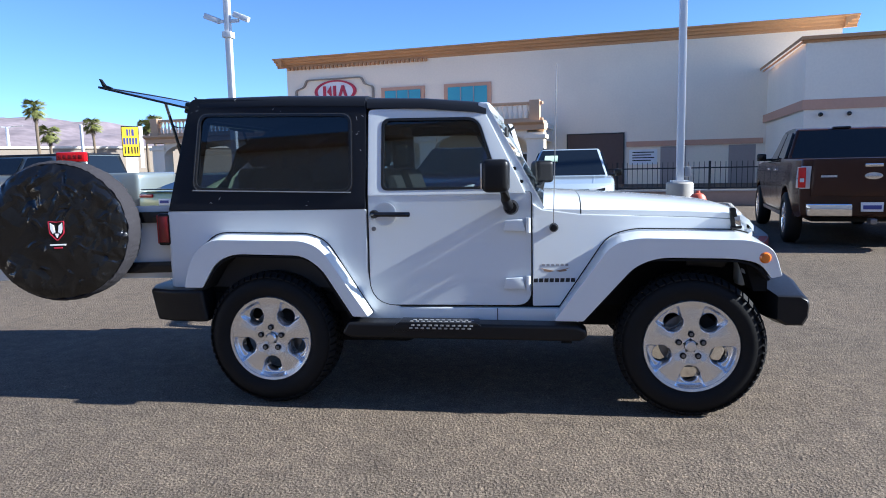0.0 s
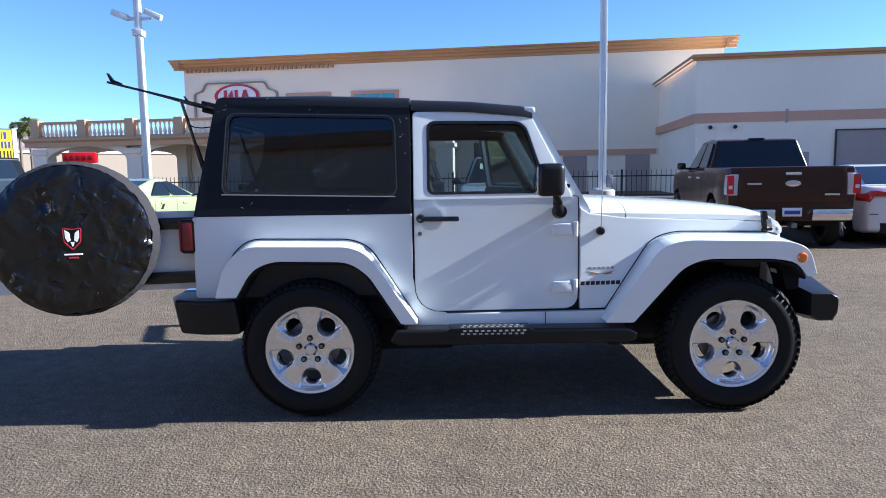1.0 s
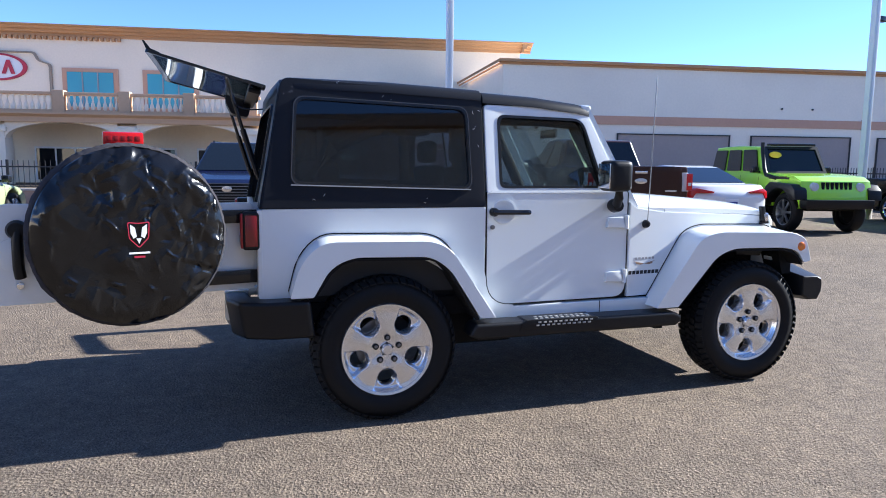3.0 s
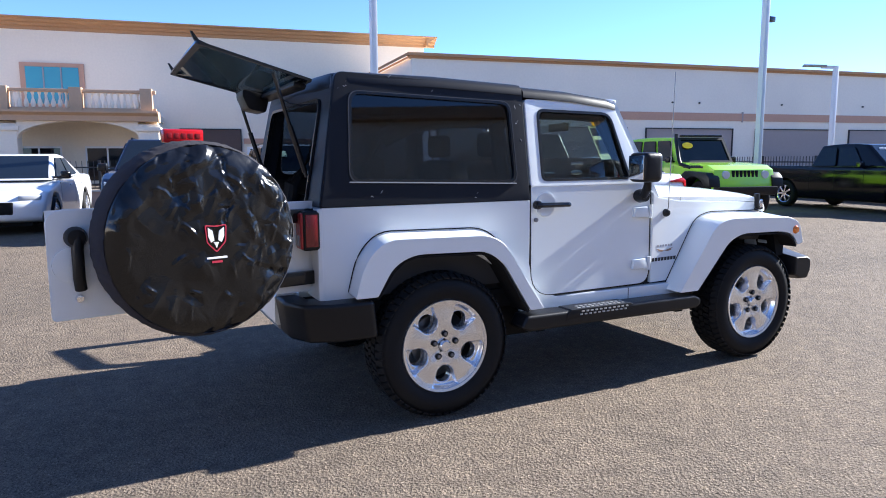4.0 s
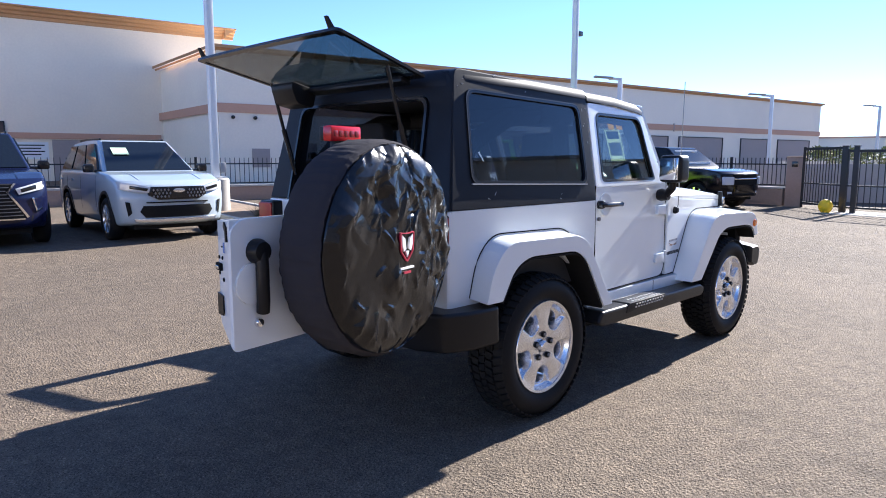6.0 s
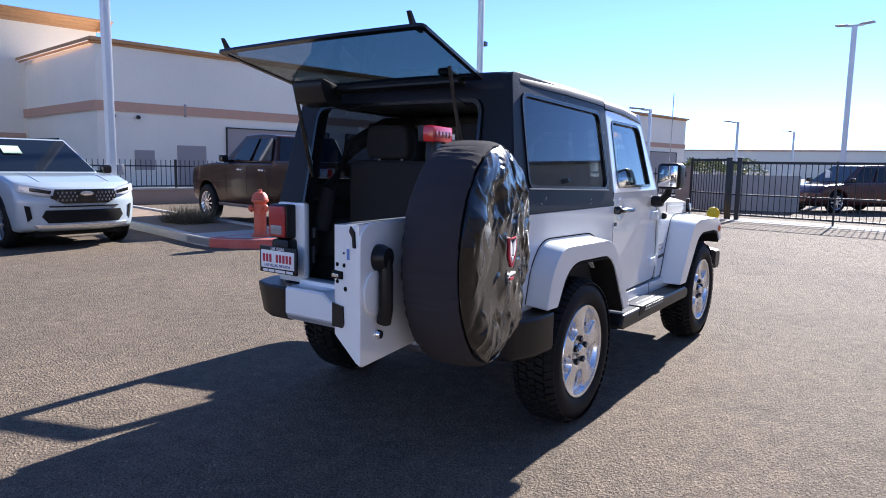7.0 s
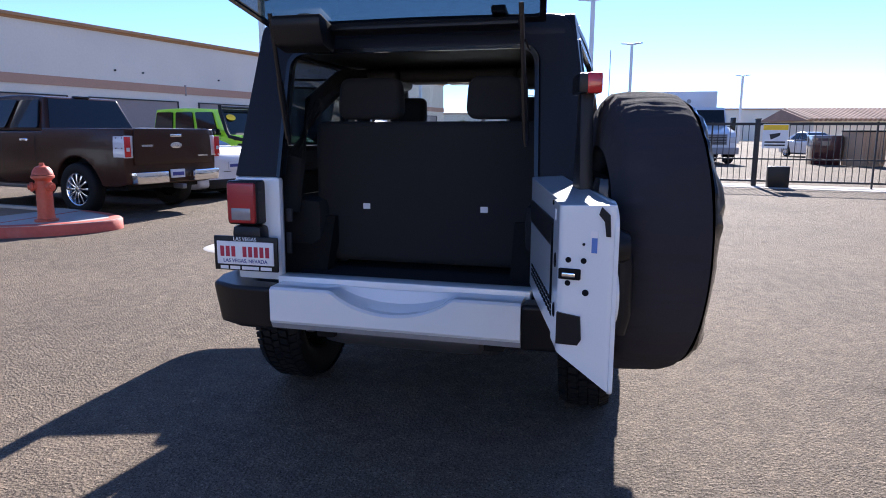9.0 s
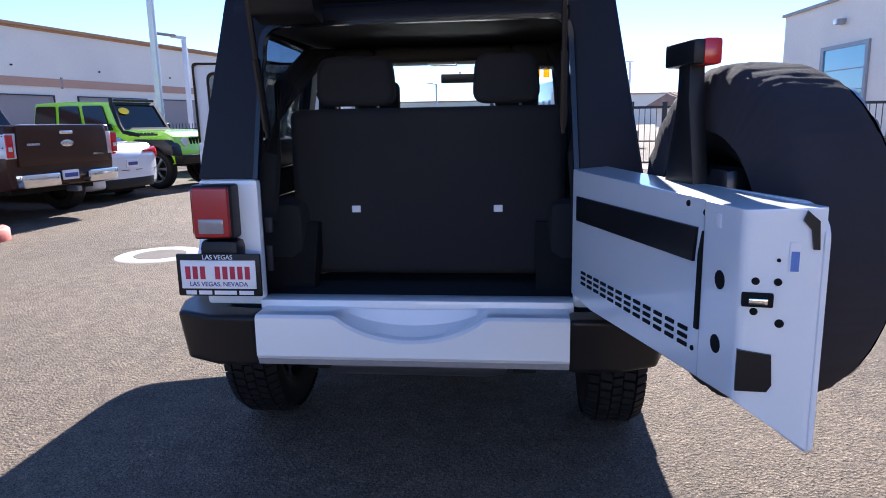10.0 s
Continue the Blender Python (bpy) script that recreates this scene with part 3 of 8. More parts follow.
    part("rear_wheel_well", prism([(-1.72, 0.70), (-1.60, 0.97), (-0.86, 0.97), (-0.60, 0.52), (-0.68, 0.52), (-0.9, 0.90), (-1.52, 0.90), (-1.66, 0.70)], s * 0.45, s * 0.765), M_DARK, hero)
    for x, z in ((-1.47, 0.922), (-1.02, 0.915), (-0.88, 0.83), (1.05, 0.902), (1.38, 0.897)):
        part("bolt", lathe([(0, -0.003), (0.005, -0.003), (0.005, 0.003)], n=8, m=pose(x, s * 0.928, z)), M_GLOSSBLACK, hero)
    gap = [(x - 0.002, z + 0.002) for x, z in fo[:len(fo) // 3]]
    part("flare_gap", tube([(x, s * 0.7845 * (1 - 0.075 * max(0.0, x - 0.337) / 0.56), z) for x, z in gap], 0.0035, 6), M_DARK, hero)
    gap = [(x, z + 0.002) for x, z in ro[:len(ro) // 2]]
    part("flare_gap", tube([(x, s * 0.8105, z) for x, z in gap], 0.0035, 6), M_DARK, hero)
    part("rocker_gap", box(0.130, 0.135, min(s * 0.79, s * 0.8032), max(s * 0.79, s * 0.8032), 0.51, 0.588), M_DARK, hero)
    part("inner_fender", prism([(0.60, 0.66), (0.60, 1.00), (0.90, 1.02), (1.40, 0.992), (1.50, 0.975), (1.555, 0.94), (1.575, 0.83), (1.53, 0.83), (1.49, 0.905), (1.42, 0.925), (0.95, 0.93), (0.82, 0.86), (0.68, 0.66)], s * 0.555, s * 0.735, r=0.012), M_DARK, hero)
    part("fender_brace", prism([(1.500, 0.895), (1.548, 0.905), (1.535, 0.815), (1.520, 0.785)], s * 0.66, s * 0.738, r=0.004), M_WHITE, hero, "white painted fender brace")
    part("splash_panel", prism([(1.20, 0.835), (1.20, 0.905), (1.44, 0.895), (1.40, 0.825)], s * 0.736, s * 0.752, r=0.006), M_PLASTIC, hero)
    # hardtop side with its window
    outer = rounded([(REAR + 0.008, BELT), (-0.645, BELT), (-0.645, 1.828), (-1.775, 1.872)], [0.01, 0.01, 0.01, 0.05], 5)
    hole = rounded([(-1.725, 1.322), (-0.742, 1.296), (-0.752, 1.732), (-1.695, 1.760)], 0.055, 5)
    top_side = part("hardtop_side", lean(ring_prism(outer, hole, -0.004, 0.04, r=0.006), s), M_HARDTOP, hero)
    big = rounded([(-1.745, 1.302), (-0.722, 1.276), (-0.732, 1.752), (-1.715, 1.780)], 0.065, 5)
    part("window_seal", lean(ring_prism(big, hole, -0.010, 0.0), s), M_GLOSSBLACK, top_side)
    pane = part("rear_side_window", lean(prism(hole, 0.004, 0.009), s), M_GLASS, hero, "dark tinted side glass")
    pane.visible_shadow = False
    rim_in = rounded([(-1.738, 1.309), (-0.729, 1.283), (-0.739, 1.745), (-1.708, 1.773)], 0.062, 5)
    rim_out = rounded([(-1.743, 1.304), (-0.724, 1.278), (-0.734, 1.750), (-1.713, 1.778)], 0.064, 5)
    part("window_trim", lean(ring_prism(rim_out, rim_in, -0.0115, -0.006), s), M_SEAL, top_side, "thin grey seal bead")
    # paler strip paints the bright reflection along the seal's lower edge
    low_edge = rounded([(-1.742, 1.303), (-0.735, 1.277), (-0.735, 1.283), (-1.738, 1.309)], 0.002, 2)
    part("window_trim", lean(prism(low_edge, -0.0135, -0.004), s), M_GREYMETAL, top_side, "grey lower strip standing for the glint on the seal")
    part("belt_seam", prism([(-1.89, 1.172), (-0.642, 1.172), (-0.642, 1.182), (-1.89, 1.182)], s * 0.803, s * 0.70), M_GLOSSBLACK, hero)

# rear body posts, sill and hardtop frame
for s in (-1, 1):
    part("rear_corner_panel", box(REAR - 0.015, REAR + 0.03, min(s * 0.578, s * 0.81), max(s * 0.578, s * 0.81), 0.70, BELT, 0.02), M_WHITE, hero)
part("rear_sill", box(-1.965, -1.87, -0.579, 0.579, 0.685, 0.735, 0.01), M_WHITE, hero)
U_OUT = rounded([(-0.81, BELT), (-0.702, 1.862), (0.702, 1.862), (0.81, BELT)], [0.0, 0.09, 0.09, 0.0], 6)
U_IN = rounded([(0.592, BELT), (0.568, 1.745), (-0.568, 1.745), (-0.592, BELT)], [0.0, 0.08, 0.08, 0.0], 6)
U_IN2 = rounded([(-0.575, BELT), (-0.551, 1.728), (0.551, 1.728), (0.575, BELT)], [0.0, 0.075, 0.075, 0.0], 6)


def slanted(b):
    bmesh.ops.remove_doubles(b, verts=b.verts, dist=1e-4)
    for v in b.verts:
        v.co.x += (v.co.z - BELT) * 0.19
    return b


def dedupe(pts):
    return [p for i, p in enumerate(pts) if (Vector(p) - Vector(pts[i - 1])).length > 1e-4]


part("hardtop_rear_frame", slanted(prism(dedupe(U_OUT + U_IN), REAR - 0.005, REAR + 0.08, axis="x", r=0.012)), M_HARDTOP, hero, smooth=40)
part("rear_seal", slanted(prism(dedupe(U_IN2 + U_IN), REAR - 0.018, REAR + 0.01, axis="x")), M_GLOSSBLACK, hero, smooth=40)


def roof_section(x, zt, w):
    pts = [(-w, -0.075), (-w + 0.004, -0.045), (-w + 0.03, -0.018), (-w + 0.09, -0.006), (-w * 0.5, 0.0), (0, 0.003)]
    pts = pts + [(-y, z) for y, z in pts[-2::-1]] + [(w - 0.04, -0.07), (0, -0.045), (-w + 0.04, -0.07)]
    return [(x, y, zt + z) for y, z in pts]


part("hardtop_roof", loft([roof_section(-1.795, 1.850, 0.670), roof_section(-1.775, 1.872, 0.698), roof_section(-1.70, 1.885, 0.714), roof_section(-1.2, 1.883, 0.720), roof_section(-0.652, 1.862, 0.722)]), M_HARDTOP, hero, smooth=45)
part("front_roof_panel", loft([roof_section(-0.640, 1.850, 0.723), roof_section(-0.3, 1.836, 0.720), roof_section(0.0, 1.808, 0.708), roof_section(0.07, 1.795, 0.70)]), M_HARDTOP, hero, smooth=45)

# nose
NOSE = [(0.40, 0.775, 1.135), (0.75, 0.74, 1.125), (1.1, 0.69, 1.115), (1.545, 0.650, 1.080)]
part("engine_bay_side", loft([[(x, -w, 0.965), (x, -w, zs - 0.004), (x, w, zs - 0.004), (x, w, 0.965)] for x, w, zs in NOSE]), M_WHITE, hero)
part("engine_bay_liner", loft([[(x, -w + 0.10, 0.58), (x, -w + 0.10, 0.97), (x, w - 0.10, 0.97), (x, w - 0.10, 0.58)] for x, w, zs in NOSE]), M_DARK, hero)


def hood_section(x, w, zs, zt):
    p = [(-w, zs), (-w, zs + 0.03), (-w * 0.93, zs + (zt - zs) * 0.62), (-w * 0.78, zt - 0.012), (-w * 0.5, zt), (0, zt + 0.004)]
    p = p + [(-y, z) for y, z in p[-2::-1]]
    return [(x, y, z) for y, z in p]


part("hood", loft([hood_section(0.615, 0.752, 1.130, 1.235), hood_section(0.95, 0.711, 1.120, 1.215), hood_section(1.25, 0.685, 1.108, 1.190), hood_section(1.45, 0.668, 1.096, 1.166), hood_section(1.515, 0.662, 1.080, 1.148), hood_section(1.555, 0.657, 1.055, 1.112), hood_section(1.582, 0.650, 1.020, 1.050)]), M_WHITE, hero, smooth=45)
part("cowl", loft([hood_section(0.40, 0.772, 1.136, 1.25), hood_section(0.608, 0.753, 1.131, 1.236)]), M_WHITE, hero, smooth=45)
grille = part("grille", box(1.505, 1.585, -0.648, 0.648, 0.70, 1.040, 0.03), M_WHITE, hero)
for k in range(7):
    part("grille_slot", box(1.573, 1.5845, -0.235 + 0.07 * k, -0.190 + 0.07 * k, 0.80, 1.02, 0.01), M_DARK, grille)
for s in (-1, 1):
    part("headlight", lathe([(0, 1.595), (0.06, 1.592), (0.09, 1.582), (0.09, 1.52)], axis="x", n=24, m=pose(0, s * 0.42, 0.94)), M_CLEARLENS, grille)
    part("side_marker_lamp", lathe([(0, -0.012), (0.022, -0.010), (0.030, 0.0), (0.030, 0.03)], n=18, m=pose(1.565, -0.935, 0.905) if s < 0 else pose(1.565, 0.935, 0.905, 0, 0, 180)), M_AMBER, hero)
    latch = part("hood_latch", prism(rounded([(1.440, 1.156), (1.470, 1.158), (1.492, 1.062), (1.480, 1.045), (1.455, 1.050)], 0.008, 3), s * 0.664, s * 0.692, r=0.006), M_PLASTIC, hero, "black rubber hood latch")
    part("catch", prism([(1.462, 1.105), (1.492, 1.112), (1.500, 1.060), (1.472, 1.052)], s * 0.688, s * 0.703, r=0.003), M_CHROME, latch)
    part("latch_base", prism(rounded([(1.448, 1.050), (1.506, 1.058), (1.506, 1.038), (1.452, 1.034)], 0.006, 2), s * 0.655, s * 0.698, r=0.003), M_GLOSSBLACK, latch)

# front bumper, rear bumper
bump = []
for y, x0, x1, zt, zb in ((-0.900, 1.650, 1.800, 0.688, 0.540), (-0.888, 1.642, 1.810, 0.696, 0.530), (-0.78, 1.62, 1.814, 0.716, 0.526), (-0.60, 1.60, 1.828, 0.752, 0.528), (-0.45, 1.60, 1.842, 0.756, 0.535), (0.0, 1.60, 1.852, 0.758, 0.540)):
    bump.append([(x0, y, zb + 0.03), (x0, y, zt), (x1 - 0.040, y, zt - 0.002), (x1 - 0.006, y, zt - 0.022), (x1, y, zt - 0.05), (x1 - 0.004, y, zb + 0.045), (x1 - 0.030, y, zb), (x0 + 0.05, y, zb)])
bump += [[(x, -y, z) for x, y, z in sec] for sec in bump[-2::-1]]
fbump = part("front_bumper", bev(loft(bump), 0.008, 2, 25), M_PLASTIC, hero, "weathered black plastic front bumper", smooth=35)
for s in (-1, 1):
    part("tow_hook", tube([(1.64, s * 0.50, 0.74), (1.66, s * 0.50, 0.795), (1.73, s * 0.50, 0.805), (1.76, s * 0.50, 0.765)], 0.013, 8), M_GLOSSBLACK, fbump)
secs = []
for k in range(61):
    y = -0.556 + 1.112 * k / 60
    d = 0.088 * max(0.0, 1 - (y / 0.265) ** 2) ** 0.8 if abs(y) < 0.265 else 0.0
    secs.append([(-1.950, y, 0.712), (-1.972, y, 0.711 - d * 0.10), (-1.990, y, 0.711 - d * 0.70), (-2.035, y, 0.710 - d * 1.02), (-2.076, y, 0.709 - d), (-2.0885, y, 0.699 - d), (-2.090, y, 0.560), (-2.078, y, 0.545), (-1.950, y, 0.545)])
rb = part("rear_bumper", loft(secs), M_WHITE, hero, "white painted steel bumper with a scooped step", smooth=28)
part("bumper_lower_lip", prism([(-2.082, 0.546), (-2.070, 0.522), (-1.97, 0.522), (-1.97, 0.546)], -0.556, 0.556), M_GREYMETAL, rb)
for s in (-1, 1):
    cap_pts = [(-2.09, s * 0.555), (-2.085, s * 0.74), (-2.02, s * 0.88), (-1.88, s * 0.93), (-1.70, s * 0.935), (-1.66, s * 0.92), (-1.66, s * 0.75), (-1.95, s * 0.70), (-1.97, s * 0.555)]
    low = [(x * 0.985, y * 0.985) for x, y in cap_pts]
    part("bumper_end_cap", prism(low, 0.505, 0.705, axis="z", r=0.022, seg=3, scale_top=cap_pts), M_PLASTIC, rb, "black plastic bumper end", smooth=45)
    side = part("side_step", prism([(-0.78, 0.455), (-0.74, 0.525), (0.585, 0.520), (0.640, 0.495), (0.640, 0.455), (0.60, 0.432), (-0.72, 0.43)], s * 0.80, s * 0.945, r=0.025, seg=3), M_PLASTIC, hero, "black plastic side step", smooth=45)
    part("step_pad", prism([(-0.47, 0.470), (-0.46, 0.512), (-0.43, 0.531), (0.02, 0.531), (0.05, 0.515)], s * 0.82, s * 0.950, r=0.006), M_PLASTIC, side, "raised black tread pad")
    for k in range(11):
        for j in range(4):
            x, y, z = -0.37 + 0.034 * k + 0.012 * (j % 2), (0.951, 0.951, 0.93, 0.89)[j], (0.497, 0.514, 0.529, 0.529)[j]
            part("tread_stud", box(x, x + 0.019, min(s * (y - 0.012), s * (y + 0.002)), max(s * (y - 0.012), s * (y + 0.002)), z - 0.004, z + 0.005, 0.001), M_GREYPAD, side, "bare metal tread stud" if k + j == 0 else "")
    part("step_bracket", box(-0.62, -0.56, min(s * 0.5, s * 0.86), max(s * 0.5, s * 0.86), 0.40, 0.45), M_DARK, side)
    part("step_bracket", box(0.5, 0.56, min(s * 0.5, s * 0.86), max(s * 0.5, s * 0.86), 0.40, 0.45), M_DARK, side)

# underside
part("frame_rail", box(-1.85, 1.6, -0.45, -0.36, 0.42, 0.56, 0.01), M_DARK, hero)
part("frame_rail", box(-1.85, 1.6, 0.36, 0.45, 0.42, 0.56, 0.01), M_DARK, hero)
part("floor_pan", box(-1.86, 0.70, -0.76, 0.76, 0.55, 0.66, 0.01), M_DARK, hero)
part("skid_plate", box(-0.9, 0.35, -0.36, 0.34, 0.30, 0.50, 0.05), M_DARK, hero)
# unseen block added to keep the low sun from passing under the nose
part("front_valance", box(1.46, 1.54, -0.62, 0.70, 0.30, 0.56, 0.03), M_DARK, hero)
part("engine_block", box(0.5, 1.4, -0.35, 0.35, 0.38, 0.95, 0.05), M_DARK, hero)
part("fuel_tank", box(-1.05, -0.4, -0.70, -0.30, 0.34, 0.56, 0.05), M_DARK, hero)
part("muffler", lathe([(0, -0.40), (0.09, -0.38), (0.10, -0.3), (0.10, 0.3), (0.09, 0.38), (0, 0.40)], n=20, m=pose(-1.72, 0.05, 0.46)), M_STEEL, hero)
for x in (-1.212, 1.212):
    part("axle", tube([(x, -0.7, 0.40), (x, 0.7, 0.40)], 0.045), M_DARK, hero)
    part("differential", lathe([(0, -0.14), (0.09, -0.11), (0.13, 0), (0.09, 0.11), (0, 0.14)], axis="x", n=20, m=pose(x, 0.1 if x > 0 else 0, 0.40)), M_DARK, hero)
    for s in (-1, 1):
        part("shock_absorber", tube([(x - 0.12, s * 0.55, 0.36), (x - 0.16, s * 0.5, 0.9)], 0.03), M_STEEL, hero)
part("tow_hook", tube([(-1.9, 0.47, 0.50), (-1.99, 0.47, 0.49), (-2.01, 0.47, 0.46), (-1.97, 0.47, 0.43)], 0.012), M_DARK, hero)

w0 = hero_wheel()
w0.parent = hero
w0.matrix_basis = pose(-1.243, -0.79, 0.404)
for x, s in ((1.207, -1), (-1.243, 1), (1.207, 1)):
    copy_thing(w0, pose(x, s * 0.79, 0.404, 0, 0 if s < 0 else 50, 0 if s < 0 else 180))


def door(s, m):
    """A front door about its own hinge frame: x and z as on the body, outside towards s."""
    d = new("door")
    d.parent = hero
    d.matrix_basis = m
    skin = rounded([(-0.632, 0.602), (-0.632, 1.268), (0.330, 1.268), (0.330, 0.602)], [0.17, 0.01, 0.02, 0.09], 6)
    b = prism(skin, 0.0, 0.05, r=0.006)
    part("door_panel", lean(b, s), M_WHITE, d, smooth=40)
    # black ring, slightly proud, stands for the dark gap round the door
    grown = rounded([(-0.6358, 0.5982), (-0.6358, 1.268), (0.3338, 1.268), (0.3338, 0.5982)], [0.174, 0.01, 0.02, 0.094], 6)
    part("door_seal", lean(ring_prism(grown, skin, -0.0016, 0.02), s), M_GLOSSBLACK, d)
    outer = rounded([(-0.632, 1.255), (-0.632, 1.768), (0.048, 1.768), (0.25, 1.36), (0.300, 1.255)], [0.005, 0.03, 0.05, 0.05, 0.01], 5)
    hole = rounded([(-0.550, 1.288), (-0.550, 1.712), (0.022, 1.705), (0.115, 1.42), (0.160, 1.288)], [0.04, 0.05, 0.07, 0.02, 0.02], 5)
    part("window_frame", lean(ring_prism(outer, hole, -0.003, 0.035, r=0.006), s), M_WHITE, d, smooth=40)
    h2 = rounded([(-0.535, 1.302), (-0.535, 1.698), (0.014, 1.690), (0.10, 1.42), (0.140, 1.302)], [0.035, 0.045, 0.06, 0.02, 0.02], 5)
    part("window_seal", lean(ring_prism(hole, h2, -0.006, 0.02), s), M_GLOSSBLACK, d)
    edge = rounded([(-0.618, 1.262), (-0.618, 1.754), (0.040, 1.754), (0.238, 1.36), (0.285, 1.262)], [0.005, 0.03, 0.05, 0.05, 0.01], 5)
    part("door_gasket", lean(ring_prism(outer, edge, 0.035, 0.047), s), M_GLOSSBLACK, d, "black rubber door gasket")
    g = part("door_window", lean(prism(hole, 0.012, 0.016), s), M_GLASSDOOR, d)
    g.visible_shadow = False
    part("inner_trim", lean(prism(rounded([(-0.60, 0.66), (-0.60, 1.28), (0.28, 1.28), (0.28, 0.66)], 0.08, 4), 0.05, 0.085, r=0.01), s), M_TRIM, d)
    y = s * (TUB + 0.022)
    part("handle_recess", lathe([(0, -s * 0.004), (0.052, -s * 0.003), (0.066, s * 0.0035), (0.072, s * 0.0015), (0.072, -s * 0.006)], n=32, m=pose(-0.53, s * TUB, 1.150)), M_WHITE, d, smooth=60)
    hd = part("door_handle", tube([(-0.600, y, 1.150), (-0.585, y + s * 0.012, 1.150), (-0.395, y + s * 0.012, 1.148), (-0.378, y, 1.147)], 0.015, 10), M_GLOSSBLACK, d)
    part("handle_button", lathe([(0, -0.03), (0.02, -0.028), (0.026, -0.015), (0.026, 0.02)] if s < 0 else [(0, 0.03), (0.02, 0.028), (0.026, 0.015), (0.026, -0.02)], n=16, m=pose(-0.592, s * TUB, 1.15)), M_GLOSSBLACK, hd)
    part("lock", lathe([(0, -0.006), (0.013, -0.004), (0.013, 0.01)] if s < 0 else [(0, 0.006), (0.013, 0.004), (0.013, -0.01)], n=14, m=pose(-0.598, s * TUB, 1.062)), M_STEEL, d)
    for z in (1.075, 0.735):
        hg = part("hinge", prism([(0.17, z - 0.032), (0.18, z + 0.03), (0.28, z + 0.035), (0.30, z - 0.035)], s * (TUB - 0.04), s * (TUB - 0.012), r=0.006), M_WHITE, d)
        part("hinge_pin", lathe([(0, z - 0.045), (0.014, z - 0.043), (0.014, z + 0.043), (0, z + 0.045)], axis="z", n=12, m=pose(0.312, s * (TUB - 0.024), 0)), M_WHITE, hg)
    arm = part("mirror_arm", tube([(0.21, s * 0.77, 1.185), (0.205, s * 0.84, 1.19), (0.19, s * 0.88, 1.23), (0.18, s * 0.90, 1.30)], 0.028, 12), M_PLASTIC, d)
    part("mirror_foot", lathe([(0, -0.05), (0.035, -0.05), (0.045, 0), (0.03, 0.05), (0, 0.05)], n=16, m=pose(0.215, s * 0.795, 1.18)), M_PLASTIC, arm)
    hs = part("mirror_housing", box(0.065, 0.215, min(s * 0.835, s * 0.995), max(s * 0.835, s * 0.995), 1.272, 1.455, 0.04, 4), M_PLASTIC, d, smooth=50)
    part("mirror_glass", box(0.058, 0.067, min(s * 0.852, s * 0.980), max(s * 0.852, s * 0.980), 1.290, 1.436, 0.004), M_CHROME, hs)
    return d


door(-1, pose(0, 0, 0))
HINGE_L = pose(0.335, 0.815, 0) @ pose(0, 0, 0, 0, 0, -69) @ pose(-0.335, -0.79, 0)
door(1, HINGE_L)
part("fuel_cap", lathe([(0, 0.005), (0.09, 0.004), (0.095, 0)], n=24, m=pose(-1.66, 0.81, 1.05)), M_WHITE, hero)

# windscreen frame and glass
for s in (-1, 1):
    sec = []
    for f in (0.0, 0.5, 1.0):
        x, z = 0.385 + (0.035 - 0.385) * f, 1.13 + (1.765 - 1.13) * f
        y = 0.765 + (0.690 - 0.765) * f
        sec.append([(x + dx, s * (y + dy), z + dz) for dx, dy, dz in ((0.035, 0, 0.02), (0.035, -0.07, 0.02), (-0.05, -0.07, -0.02), (-0.05, 0, -0.02))])
    pil = part("windscreen_pillar", bev(loft(sec), 0.012, 2), M_WHITE, hero)
    for f in (0.06, 0.16, 0.30, 0.42):
        part("bolt", lathe([(0, -0.006), (0.011, -0.005), (0.011, 0.006)], n=10, m=pose(0.380 - 0.35 * f, s * (0.766 - 0.075 * f), 1.135 + 0.635 * f)), M_GLOSSBLACK, pil)
part("windscreen_header", box(0.02, 0.09, -0.69, 0.69, 1.745, 1.79, 0.015), M_WHITE, hero)
b = prism([(0.425, 1.15), (0.430, 1.15), (0.065, 1.765), (0.060, 1.765)], -0.695, 0.695)
ws = part("windscreen", b, M_GLASSCLEAR, hero)
ws.visible_shadow = False
part("windscreen_base", box(0.40, 0.56, -0.70, 0.70, 1.14, 1.20, 0.02), M_PLASTIC, hero)
film = part("price_film", box(-0.055, 0.055, -0.085, -0.045, -0.001, 0.001, 0.0004), M_FILM, hero, "yellow price film strips on the windscreen", m=pose(0.108, -0.49, 1.682, 0, 59.0, 0))
for y0, y1, x0 in ((-0.025, 0.020, -0.055), (0.040, 0.085, -0.045)):
    part("film_strip", box(x0, 0.055, y0, y1, -0.001, 0.001), M_FILM, film)
sheet = part("window_sheet", box(-0.135, 0.125, -0.055, 0.055, -0.001, 0.001), M_PAPER, hero, "pale green sale sheet on the windscreen", m=pose(0.186, -0.43, 1.52, 0, 59.0, 6))
part("sheet_print", box(-0.12, -0.06, -0.045, 0.045, -0.0016, 0.0016), M_BLUETAG, sheet)
part("sheet_print", box(-0.03, 0.08, -0.045, 0.045, -0.0016, 0.0016), M_INKWHITE, sheet)
part("antenna", tube([(0.459, -0.79, 1.06), (0.457, -0.80, 1.10), (0.475, -0.80, 1.97)], 0.0030, 6), M_STEEL, hero)
part("antenna_base", lathe([(0, -0.03), (0.018, -0.026), (0.026, -0.01), (0.026, 0.02)], n=16, m=pose(0.459, -0.775, 1.06)), M_PLASTIC, hero)
M_BRONZE = mat("faded_bronze_decal", (0.30, 0.19, 0.12), rough=0.5, vary=0.05)
